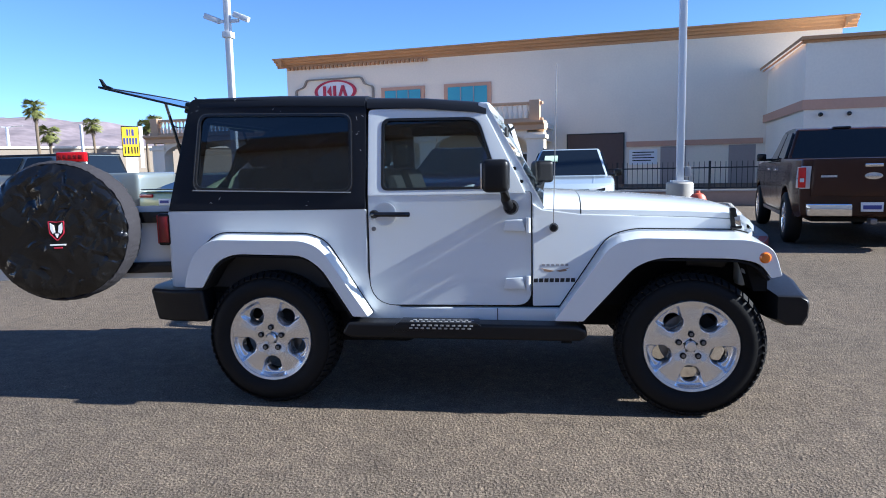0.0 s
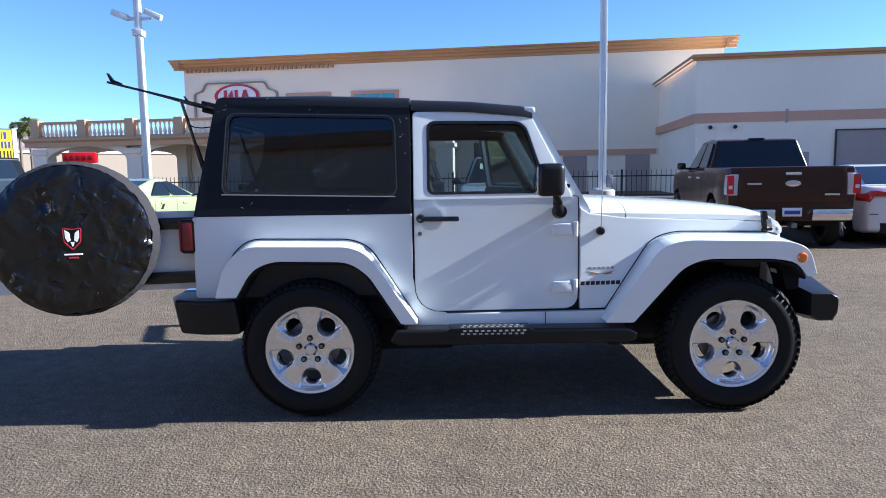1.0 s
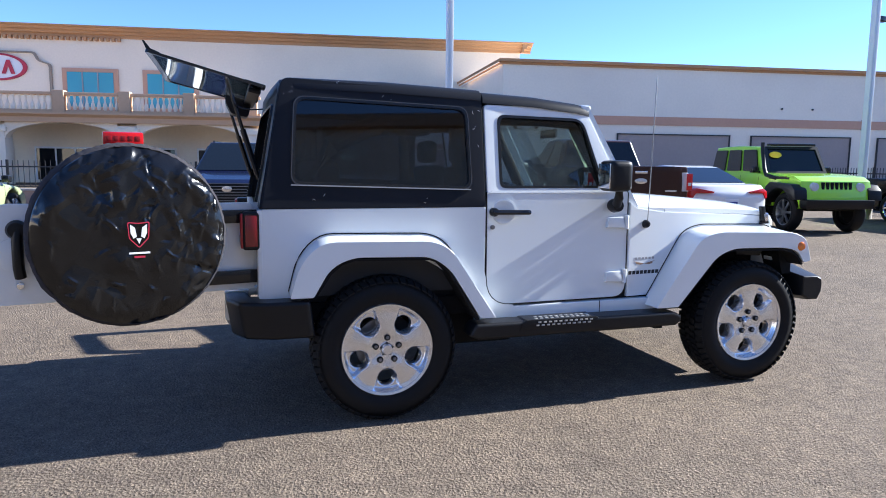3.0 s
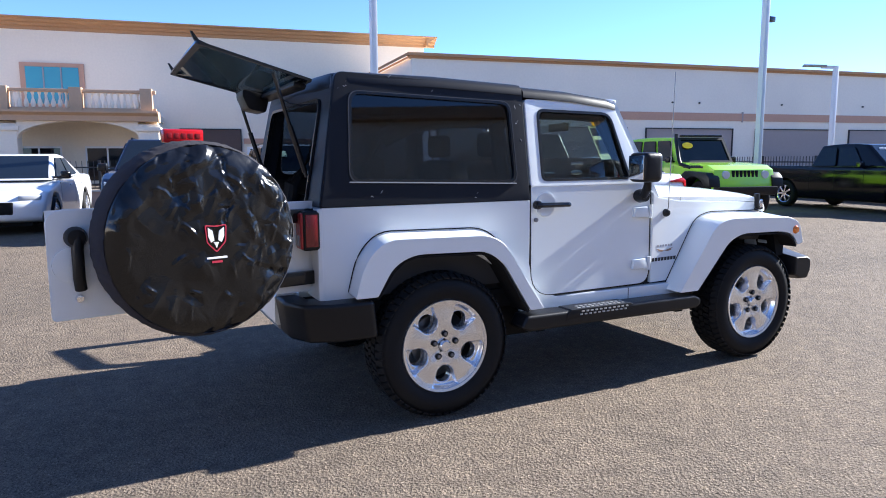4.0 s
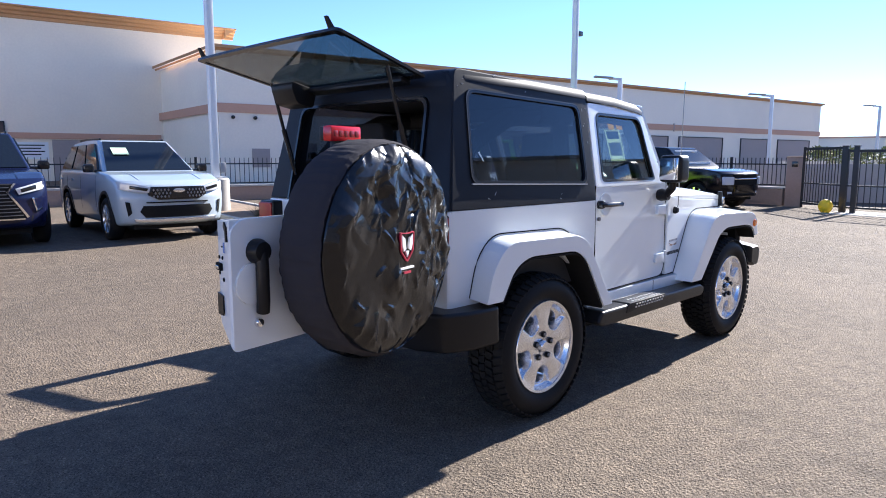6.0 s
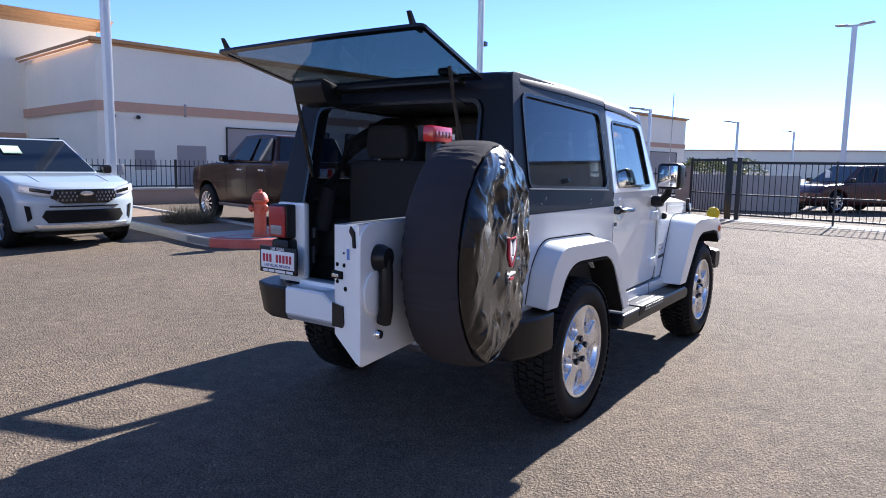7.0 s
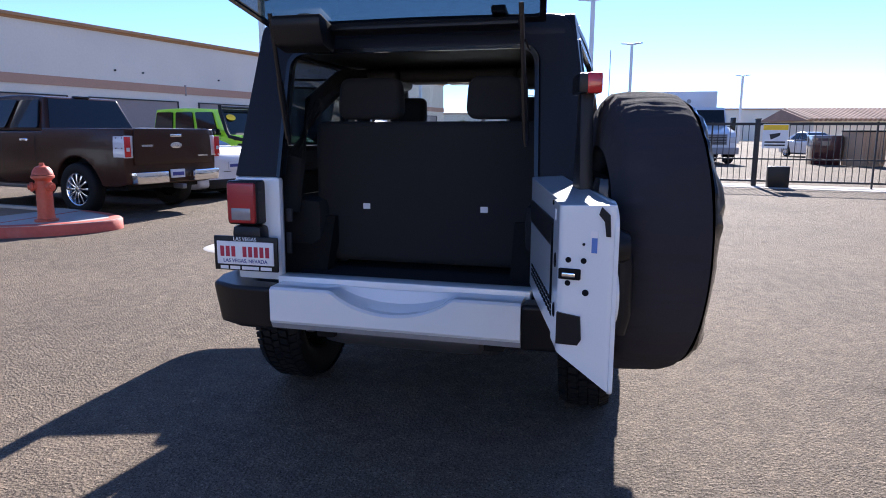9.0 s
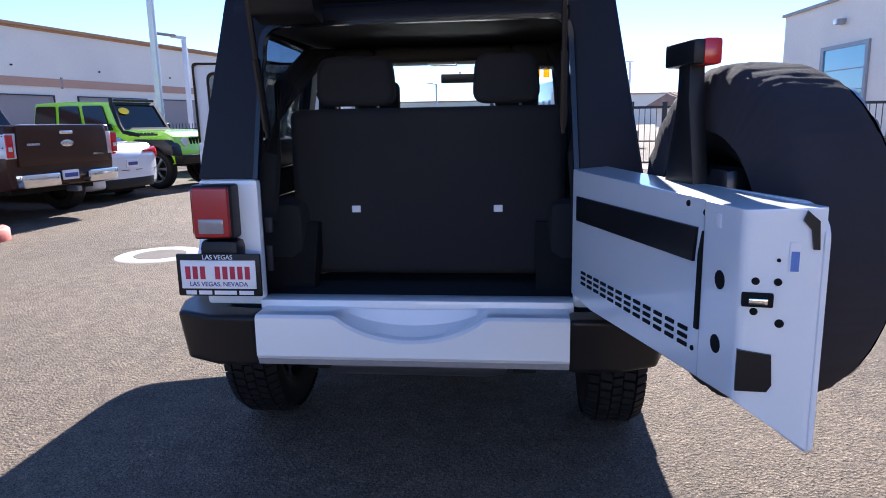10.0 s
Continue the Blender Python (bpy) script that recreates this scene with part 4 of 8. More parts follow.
def on_cowl(pts, thick=0.0015):
    """A thin decal that lies on the tapering cowl side."""
    b = prism(pts, 0.0, 0.01)
    for v in b.verts:
        v.co.y = -0.784 * (1 - 0.075 * max(0.0, v.co.x - 0.337) / 0.56) - thick + v.co.y
    return b


for k in range(8):
    x = 0.342 + 0.0306 * k
    part("model_badge", on_cowl([(x, 0.740), (x + 0.002, 0.763), (x + 0.026, 0.763), (x + 0.024, 0.740)]), M_INKBLACK, hero, "black badge block" if k == 0 else "")
for k in range(6):
    x = 0.390 + 0.027 * k
    part("trim_badge", on_cowl([(x, 0.834), (x, 0.848), (x + 0.017, 0.848), (x + 0.017, 0.834)]), M_GREYMETAL, hero, "small silver badge block" if k == 0 else "")
for q in (-1, 1):
    part("trim_badge", on_cowl([(0.466, 0.806), (0.466 + q * 0.085, 0.824), (0.466 + q * 0.06, 0.812), (0.466 + q * 0.07, 0.806), (0.466 + q * 0.03, 0.800)]), M_BRONZE, hero)

# cabin
part("cabin_floor", box(-1.90, 0.5, -0.73, 0.73, 0.66, 0.70), M_CLOTH, hero)
part("load_mat", box(-1.88, -1.57, -0.58, 0.58, 0.70, 0.715, 0.006), M_CLOTH, hero)
for s in (-1, 1):
    part("wheel_house", box(-1.66, -0.75, min(s * 0.50, s * 0.745), max(s * 0.50, s * 0.745), 0.70, 1.06, 0.05), M_CLOTH, hero)
    part("inner_side_trim", box(-1.84, -0.66, min(s * 0.750, s * 0.772), max(s * 0.750, s * 0.772), 0.70, 1.28), M_TRIM, hero)
    part("roll_bar", tube([(-0.72, s * 0.66, 0.72), (-0.74, s * 0.645, 1.3), (-0.76, s * 0.615, 1.62), (-0.76, s * 0.56, 1.70), (-0.76, s * 0.45, 1.715), (-0.76, 0, 1.715)], 0.046, 12), M_CLOTH, hero)
    part("roll_bar", tube([(-0.76, s * 0.56, 1.70), (-1.2, s * 0.57, 1.66), (-1.5, s * 0.59, 1.52), (-1.68, s * 0.62, 1.25), (-1.72, s * 0.64, 1.0)], 0.054, 12), M_CLOTH, hero)
    part("roll_bar", tube([(-0.76, s * 0.57, 1.70), (-0.2, s * 0.60, 1.70), (0.0, s * 0.62, 1.68), (0.13, s * 0.65, 1.45), (0.27, s * 0.68, 1.2)], 0.04, 12), M_CLOTH, hero)
    y0, y1 = s * 0.37 - 0.25, s * 0.37 + 0.25
    seat = part("front_seat", prism(rounded([(-0.05, 0.80), (-0.05, 0.98), (-0.42, 0.96), (-0.58, 1.42), (-0.70, 1.40), (-0.60, 0.80)], 0.05, 4), y0, y1, r=0.03), M_CLOTH, hero, smooth=45)
    part("headrest", box(-0.70, -0.60, s * 0.37 - 0.115, s * 0.37 + 0.115, 1.43, 1.59, 0.045, 4), M_CLOTH, seat, smooth=50)
    part("speaker_pod", box(-0.96, -0.62, min(s * 0.34, s * 0.63), max(s * 0.34, s * 0.63), 1.63, 1.735, 0.045, 4), M_TRIM, hero, smooth=50)
    part("seat_belt", prism([(-0.735, 1.64), (-0.690, 1.64), (-0.660, 0.95), (-0.705, 0.95)], s * 0.575, s * 0.579), M_CLOTH, hero, "black seat belt webbing")
    part("belt_guide", box(-0.755, -0.675, min(s * 0.565, s * 0.60), max(s * 0.565, s * 0.60), 1.60, 1.665, 0.012), M_TRIM, hero)
rear_seat = part("rear_seat", box(-1.565, -1.44, -0.57, 0.57, 0.74, 1.435, 0.05, 4), M_CLOTH, hero, "black rear seat back", smooth=50)
for y0, y1 in ((0.125, 0.46), (-0.47, -0.19)):
    hr = part("rear_headrest", prism(rounded([(y0, 1.445), (y0 + 0.015, 1.645), (y1 - 0.015, 1.645), (y1, 1.445)], 0.06, 5), -1.53, -1.43, axis="x", r=0.03, seg=3), M_CLOTH, rear_seat, "tall rear headrest", smooth=50)
    for y in (y0 + 0.08, y1 - 0.08):
        part("headrest_post", tube([(-1.48, y, 1.40), (-1.48, y, 1.47)], 0.008, 8), M_STEEL, hr)
part("sound_bar", box(-0.92, -0.66, -0.34, 0.34, 1.665, 1.735, 0.03, 3), M_TRIM, hero, smooth=50)
part("dome_lamp", box(-0.86, -0.74, -0.07, 0.07, 1.655, 1.668, 0.008), M_CLEARLENS, hero)
part("rear_seat_base", box(-1.44, -0.95, -0.50, 0.50, 0.72, 0.98, 0.05, 4), M_CLOTH, hero, smooth=50)
for y in (0.295, -0.298):
    part("seat_tag", box(-1.5695, -1.563, y - 0.018, y + 0.018, 1.008, 1.036, 0.002), M_INKWHITE, rear_seat)
part("dashboard", box(0.10, 0.52, -0.72, 0.72, 0.92, 1.16, 0.06, 4), M_TRIM, hero, smooth=50)
sw = part("steering_wheel", lathe([(0.165, -0.016), (0.185, -0.016), (0.192, 0.0), (0.185, 0.016), (0.165, 0.016), (0.158, 0.0), (0.165, -0.016)], axis="x", n=32, m=pose(-0.02, 0.37, 1.10, 0, 22, 0)), M_GLOSSBLACK, hero, smooth=60)
part("steering_hub", box(-0.03, 0.12, 0.31, 0.43, 1.04, 1.14, 0.02), M_TRIM, sw)
part("steering_spoke", box(-0.03, -0.005, 0.20, 0.54, 1.08, 1.11, 0.01), M_TRIM, sw)
part("mirror_inside", box(0.14, 0.16, -0.12, 0.12, 1.615, 1.675, 0.01), M_TRIM, hero)
part("mirror_stem", tube([(0.16, 0, 1.65), (0.20, 0, 1.68)], 0.01), M_TRIM, hero)
for s in (-1, 1):
    part("sun_visor", box(-0.12, 0.08, min(s * 0.12, s * 0.55), max(s * 0.12, s * 0.55), 1.725, 1.742, 0.006), M_GREYMETAL, hero)
part("headliner", box(-1.78, 0.02, -0.64, 0.64, 1.752, 1.772), M_TRIM, hero)
part("cargo_hook", box(-1.86, -1.85, 0.56, 0.585, 0.82, 0.92, 0.004), M_TRIM, hero)
part("cargo_lamp", box(-1.86, -1.84, 0.555, 0.585, 0.97, 1.03, 0.006), M_TRIM, hero)

# tail lamps
for s in (-1, 1):
    y0, y1 = sorted((s * 0.653, s * 0.808))
    tl = part("tail_lamp", box(-1.99, -1.885, y0, y1, 0.966, 1.166, 0.016, 3), M_PLASTIC, hero, "square tail lamp in a black bezel")
    part("lens", box(-2.002, -1.98, y0 + 0.008, y1 - 0.008, 0.974, 1.157, 0.014, 3), M_REDDARK, tl)
    part("reversing_lens", box(-2.005, -1.99, y0 + 0.030, y1 - 0.028, 0.988, 1.044, 0.006), M_REVERSE, tl)
    part("side_lens", box(-1.978, -1.915, min(s * 0.80, s * 0.8145), max(s * 0.80, s * 0.8145), 0.985, 1.15, 0.004), M_SIDELENS, tl)

# number plate with dealer insert
plate = part("licence_plate", box(-2.0070, -1.9930, 0.554, 0.876, 0.742, 0.902, 0.008), M_PLASTIC, hero, "black-framed dealer plate insert", m=pose(0, 0, 0.014))
part("insert", box(-2.0110, -2.0050, 0.572, 0.858, 0.772, 0.878, 0.002), M_WHITEPLATE, plate)
R_BACK = Matrix(((0, 0, -1, 0), (-1, 0, 0, 0), (0, 1, 0, 0), (0, 0, 0, 1)))
text_mesh("plate_text", "LAS VEGAS", 0.024, M_INKWHITE, plate, pose(-2.0085, 0.715, 0.889) @ R_BACK)
text_mesh("plate_text", "LAS VEGAS, NEVADA", 0.024, M_INKBLUE, plate, pose(-2.0120, 0.715, 0.789) @ R_BACK)
for k in range(9):
    if k != 5:
        part("name_bar", box(-2.0125, -2.0100, 0.593 + 0.0285 * k, 0.612 + 0.0285 * k, 0.808, 0.856), M_INKRED, plate)
for k, (q0, q1) in enumerate(((0.585, 0.640), (0.650, 0.735), (0.745, 0.795), (0.805, 0.845))):
    part("name_bar", box(-2.0085, -2.0060, q0, q1, 0.749, 0.764), M_INKWHITE, plate)
part("plate_bracket", box(-1.9950, -1.90, 0.64, 0.79, 0.86, 0.95, 0.03), M_PLASTIC, plate)

# open liftgate glass, crowned across its width
def crown(b, h=0.006):
    for k in range(1, 16):
        bmesh.ops.bisect_plane(b, geom=b.verts[:] + b.edges[:] + b.faces[:], plane_co=(0, -0.665 + 1.33 * k / 16, 0), plane_no=(0, 1, 0))
    for v in b.verts:
        v.co.z += h * (0.62 - (v.co.y / 0.665) ** 2) * min(1.0, max(0.25, v.co.x / 0.5))
    return b


lift = part("liftgate", crown(ring_prism(rounded([(0.0, -0.60), (0.592, -0.665), (0.592, 0.665), (0.0, 0.60)], [0.02, 0.03, 0.03, 0.02], 5), rounded([(0.05, -0.580), (0.560, -0.637), (0.560, 0.637), (0.05, 0.580)], [0.02, 0.03, 0.03, 0.02], 5), -0.007, 0.007, axis="z")), M_GLOSSBLACK, hero, "raised liftgate window, tinted, on gas struts", m=pose(-1.86, 0, 1.828, 0, 0, 180) @ pose(0, 0, 0, 0, -14.6, 0))
lg = part("pane", crown(prism(rounded([(0.04, -0.582), (0.565, -0.640), (0.565, 0.640), (0.04, 0.582)], [0.02, 0.03, 0.03, 0.02], 5), -0.003, 0.003, axis="z")), M_GLASSLIFT, lift, "tinted liftgate glass")
lg.visible_shadow = False
for s in (-1, 1):
    part("glass_latch", prism([(0.515, 0.0), (0.585, 0.0), (0.622, 0.048), (0.612, 0.050), (0.575, 0.020), (0.53, 0.014)], s * 0.60 - 0.010, s * 0.60 + 0.010), M_PLASTIC, lift)
    part("hinge", box(-0.02, 0.10, s * 0.42 - 0.03, s * 0.42 + 0.03, 0.0, 0.03, 0.01), M_PLASTIC, lift)
part("wiper_motor", prism(rounded([(0.02, -0.012), (0.19, -0.012), (0.185, -0.055), (0.13, -0.125), (0.02, -0.12)], 0.02, 3), -0.52, -0.30, r=0.012), M_PLASTIC, lift)
part("wiring_cover", box(0.0, 0.07, -0.5, 0.5, -0.04, -0.01, 0.012), M_PLASTIC, lift)
for s in (-1, 1):
    st = part("gas_strut", tube([(-2.045, s * 0.525, 1.868), (-1.975, s * 0.53, 1.62), (-1.890, s * 0.535, 1.33)], 0.010, 8), M_GLOSSBLACK, hero)
    part("strut_body", tube([(-1.969, s * 0.5305, 1.60), (-1.897, s * 0.5345, 1.355)], 0.015, 8), M_GLOSSBLACK, st)
part("cable", tube([(-2.01, -0.54, 1.735), (-1.97, -0.545, 1.712), (-1.92, -0.545, 1.706), (-1.86, -0.54, 1.712)], 0.004, 6), M_GLOSSBLACK, hero)

# swung tailgate with the covered spare: x runs from the hinge to the free edge, outside towards -y
gate = new("tailgate")
gate.parent = hero
GU = math.degrees(math.atan2(-0.224, -1.16))
gate.matrix_basis = pose(-1.935, -0.69, 0) @ pose(0, 0, 0, 0, 0, GU) @ Matrix.Diagonal((1, -1, 1, 1))
gate["label"] = "white tailgate swung open, with spare wheel"
skin = rounded([(0.0, 0.745), (0.0, 1.205), (1.125, 1.224), (1.178, 1.19), (1.178, 0.755)], [0.02, 0.02, 0.03, 0.05, 0.02], 4)
part("outer_skin", prism(skin, -0.012, 0.0, r=0.004), M_WHITE, gate)
wedge = rounded([(-0.03, -0.004), (-0.03, 0.118), (0.955, 0.112), (0.975, 0.122), (1.130, 0.122), (1.174, 0.008), (1.174, -0.004)], [0.0, 0.01, 0.006, 0.006, 0.014, 0.006, 0.0], 3)
b = prism(wedge, 0.762, 1.212, axis="z", r=0.006)
for k in range(1, 24):
    bmesh.ops.bisect_plane(b, geom=b.verts[:] + b.edges[:] + b.faces[:], plane_co=(0.05 * k, 0, 0), plane_no=(1, 0, 0))
for k in range(1, 5):
    bmesh.ops.bisect_plane(b, geom=b.verts[:] + b.edges[:] + b.faces[:], plane_co=(0, 0.024 * k, 0), plane_no=(0, 1, 0))
for v in b.verts:
    inner = max(0.0, v.co.y) / 0.12
    free = min(1.0, max(0.0, (v.co.x - 0.2) / 0.9))
    if v.co.z > 1.0:
        v.co.z += 0.008 * free - 0.007 * inner
    else:
        v.co.z += 0.085 * inner * free
ip = part("inner_panel", b, M_WHITE, gate, smooth=40)
IN = pose(0, 0.1185, 0, 0, 0, -0.35)
EN = pose(1.130, 0.122, 0, 0, 0, math.degrees(math.atan2(-0.114, 0.044)))
part("pull_panel", prism([(0.04, 1.035), (0.04, 1.118), (0.93, 1.150), (0.92, 1.075)], -0.004, 0.006, r=0.002), M_PLASTIC, gate, "black textured strip", m=IN)
for j in range(3):
    for k in range(12):
        x, z = 0.10 + 0.069 * k, 0.826 + 0.018 * j + 0.0045 * k
        part("vent_slot", prism([(x, z), (x, z + 0.009), (x + 0.044, z + 0.012), (x + 0.044, z + 0.003)], -0.002, 0.003), M_DARK, ip, m=IN)
for x, z, r in ((0.945, 1.03, 0.007), (0.945, 1.01, 0.006), (0.945, 0.99, 0.007), (0.88, 1.195, 0.007), (0.96, 1.185, 0.007), (0.93, 0.885, 0.006), (1.052, 1.066, 0.019), (1.048, 0.935, 0.019)):
    part("access_hole", lathe([(0, 0.004), (r * 0.8, 0.0035), (r, 0.002), (r, -0.004)], n=12, m=pose(x, 0.0095 if x > 1.0 else 0.0, z)), M_DARK, ip, m=IN)
# dark strip stands for the open slot beside the panel's step
part("rubber_seam", prism([(0.957, 0.94), (0.972, 0.94), (0.974, 1.15), (0.960, 1.10)], -0.003, 0.0135), M_DARK, ip, m=IN)
for x, z, r in ((0.024, 1.083, 0.007), (0.061, 1.083, 0.007), (0.024, 1.026, 0.007), (0.068, 1.006, 0.008), (0.060, 1.123, 0.0035)):
    part("access_hole", lathe([(0, 0.004), (r * 0.8, 0.0035), (r, 0.002), (r, -0.004)], n=14, m=pose(x, 0, z)), M_DARK, ip, m=EN)
lt = part("latch", box(0.002, 0.055, -0.004, 0.010, 1.036, 1.062, 0.003), M_DARK, gate, "steel latch", m=EN)
part("latch_claw", box(0.012, 0.045, 0.008, 0.016, 1.042, 1.054, 0.003), M_CHROME, lt)
part("access_cover", prism([(0.000, 0.872), (0.000, 0.952), (0.058, 0.946), (0.062, 0.888), (0.054, 0.874)], -0.004, 0.006), M_PLASTIC, gate, m=EN)
part("edge_trim", prism([(0.100, 1.214), (0.120, 1.196), (0.1235, 1.145), (0.113, 1.145), (0.108, 1.180), (0.094, 1.196)], -0.006, 0.006), M_PLASTIC, gate, m=EN)
stk = part("sticker", box(0.076, 0.094, -0.003, 0.0025, 1.102, 1.156), M_INKWHITE, gate, m=EN)
part("clip", box(1.02, 1.045, -0.002, 0.012, 1.165, 1.195, 0.004), M_WHITEPLATE, gate, m=IN)
part("sticker_print", box(0.079, 0.0925, 0.001, 0.0035, 1.104, 1.140), M_BLUETAG, stk)
for z in (1.15, 1.09, 0.97, 0.92, 0.83):
    part("hinge_bolt", box(-0.012, 0.012, 0.0, 0.035, z - 0.014, z + 0.014, 0.004), M_STEEL, gate)
gh = part("gate_handle", tube([(1.065, -0.035, 1.115), (1.07, -0.045, 1.05), (1.07, -0.045, 0.93), (1.065, -0.035, 0.885)], 0.024, 12), M_PLASTIC, gate, "black gate handle")
part("handle_button", lathe([(0, -0.06), (0.035, -0.055), (0.045, -0.03), (0.045, 0.0)], n=18, m=pose(1.07, 0, 1.105)), M_PLASTIC, gh)
part("handle_recess", lathe([(0, -0.0215), (0.07, -0.0215), (0.075, -0.02), (0.075, -0.01)], n=24, m=pose(1.09, 0, 0.99)), M_WHITE, gh)
part("lock", lathe([(0, -0.030), (0.014, -0.028), (0.018, -0.02), (0.018, 0)], n=14, m=pose(1.07, 0, 0.845)), M_CHROME, gate)
for z in (1.14, 0.82):
    part("gate_hinge", box(-0.05, 0.36, -0.05, -0.018, z - 0.035, z + 0.035, 0.008), M_GLOSSBLACK, gate, "black strap hinge")
part("spare_carrier", box(0.42, 0.78, -0.09, -0.018, 0.92, 1.26, 0.03), M_GLOSSBLACK, gate)
# pale scuffs on the hardtop
rng = random.Random(11)
for x, z, n in ((-0.70, 1.62, 4), (-0.71, 1.50, 3), (-0.70, 1.70, 3), (-1.75, 1.80, 4), (-1.45, 1.845, 5), (-1.60, 1.235, 3), (-1.2, 1.785, 3), (-1.0, 1.21, 2)):
    for k in range(n):
        cx, cz, a, l = x + rng.uniform(-0.035, 0.035), z + rng.uniform(-0.03, 0.03), rng.uniform(0, 3.1), rng.uniform(0.004, 0.013)
        dx, dz = math.cos(a) * l, math.sin(a) * l
        part("scuff", lean(prism([(cx - dx, cz - dz), (cx + dz * 0.2, cz - dx * 0.2), (cx + dx, cz + dz), (cx - dz * 0.15, cz + dx * 0.15)], -0.0048, -0.003), -1), M_GREYPAD, hero)
# covered spare wheel
SPX, SPZ, SPR = 0.615, 1.085, 0.426
ASKEW = pose(SPX, -0.010, -0.006) @ pose(0, 0, 0, 0, 0, -2.0) @ pose(-SPX, 0, 0)


FOLD = random.Random(23)


def fold_field(px, pz):
    """Height of the crumpled film: sharp straight creases of many lengths over slow slack."""
    h = np.zeros_like(px)
    wx = px + 0.010 * np.sin(31 * pz + 2.0) + 0.004 * np.sin(67 * px + 40 * pz)
    wz = pz + 0.010 * np.sin(27 * px + 1.0) + 0.004 * np.sin(61 * pz - 35 * px)
    for count, length, width, height in ((14, 0.30, 0.065, 0.013), (62, 0.18, 0.031, 0.0115), (140, 0.09, 0.012, 0.0070)):
        made = 0
        while made < count:
            cx, cz = FOLD.uniform(-0.42, 0.42), FOLD.uniform(-0.42, 0.42)
            calm = min(1.0, max(0.0, (cx + 0.14 - 0.9 * cz) / 0.30))
            rim = math.hypot(cx, cz) > 0.30
            if FOLD.random() < 0.88 * calm and not (rim and FOLD.random() < 0.4):
                continue
            made += 1
            a = math.radians(FOLD.gauss(100, 38))
            ux, uz = math.cos(a), math.sin(a)
            L, w, k = length * FOLD.uniform(0.5, 1.3), width * FOLD.uniform(0.6, 1.3), height * FOLD.uniform(0.4, 1.2) * FOLD.choice((1, 1, -1))
            s = (wx - cx) * ux + (wz - cz) * uz
            d = -(wx - cx) * uz + (wz - cz) * ux
            side = FOLD.uniform(0.35, 1.0)
            near = np.where(d > 0, d, -d * side)
            h += k * np.clip(1 - near / w, 0, None) * np.clip(1 - np.abs(s) / (L / 2), 0, None) ** 0.8
    print_area = np.exp(-(((px + 0.02) ** 2 + (pz + 0.015) ** 2) / 0.105 ** 2) ** 2)
    return h * (1 - 0.9 * print_area)


NR, NA = 130, 440
b = bmesh.new()
F, A = np.meshgrid(np.linspace(0, 1, NR + 1), np.linspace(0, 2 * math.pi, NA, endpoint=False), indexing="ij")
RR = SPR * 0.955 * F
PX, PZ = RR * np.cos(A), RR * np.sin(A)
slack = 0.006 * np.sin(9 * PX + 2) * np.cos(7 * PZ)
Y = -0.293 + 0.034 * np.clip((F - 0.80) / 0.20, 0, None) ** 2 - 0.006 * (1 - F)
Y -= (fold_field(PX, PZ) + slack) * np.where(F < 0.999, 1.0, 0.3)
rows = [[b.verts.new((SPX + PX[i, k], Y[i, k], SPZ + PZ[i, k])) for k in range(NA)] for i in range(NR + 1)]
for u, v in zip(rows, rows[1:]):
    for k in range(NA):
        b.faces.new((u[k], u[(k + 1) % NA], v[(k + 1) % NA], v[k]))
bmesh.ops.remove_doubles(b, verts=b.verts, dist=1e-5)
cover = part("spare_cover", b, M_VINYL, gate, "wrinkled glossy black vinyl face of the spare cover", smooth=14, m=ASKEW)
b = bmesh.new()
rows = []
PROF = [(0.92, -0.246), (0.96, -0.252), (0.985, -0.238), (1.0, -0.21), (1.003, -0.15), (1.0, -0.10), (0.985, -0.065), (0.93, -0.045), (0.80, -0.035), (0.62, -0.03)]
for rr, y in PROF:
    row = []
    for k in range(NA):
        a = 2 * math.pi * k / NA
        w = 0.006 * noise.noise(Vector((a * 6, y * 20, 2.0))) + 0.004 * noise.noise(Vector((a * 19, y * 9, 5.0)))
        row.append(b.verts.new((SPX + (SPR * rr + w) * math.cos(a), y + w * 0.5, SPZ + (SPR * rr + w) * math.sin(a))))
    rows.append(row)
for u, v in zip(rows, rows[1:]):
    for k in range(NA):
        b.faces.new((u[k], u[(k + 1) % NA], v[(k + 1) % NA], v[k]))
part("cover_band", b, M_FABRIC, gate, "faded black fabric tread band", smooth=60, m=ASKEW)
part("spare_tyre", tyre_mesh(0.395, 0.22, 0.23), M_RUBBER, gate, m=ASKEW @ pose(SPX, -0.155, SPZ), smooth=45)
# emblem shapes on the cover
E0 = pose(SPX - 0.02, 0.030, 1.105) @ Matrix.Diagonal((0.76, 1, 0.82, 1))
sh = rounded([(-0.062, 0.062), (0.0, 0.055), (0.062, 0.062), (0.055, -0.03), (0.0, -0.085), (-0.055, -0.03)], 0.012, 3)
si = [(x * 0.91, z * 0.91) for x, z in sh]
part("emblem", ring_prism(sh, si, -0.342, -0.31), M_INKRED, cover, "red shield outline with white shapes", m=E0)
part("emblem_shape", prism([(-0.046, 0.048), (-0.02, 0.03), (-0.012, -0.02), (-0.03, -0.03), (-0.045, 0.0)], -0.3425, -0.31), M_INKWHITE, cover, m=E0)
part("emblem_shape", prism([(0.046, 0.048), (0.02, 0.03), (0.012, -0.02), (0.03, -0.03), (0.045, 0.0)], -0.3425, -0.31), M_INKWHITE, cover, m=E0)
part("emblem_shape", prism([(-0.014, -0.03), (0.014, -0.03), (0.0, -0.06)], -0.3425, -0.31), M_INKWHITE, cover, m=E0)
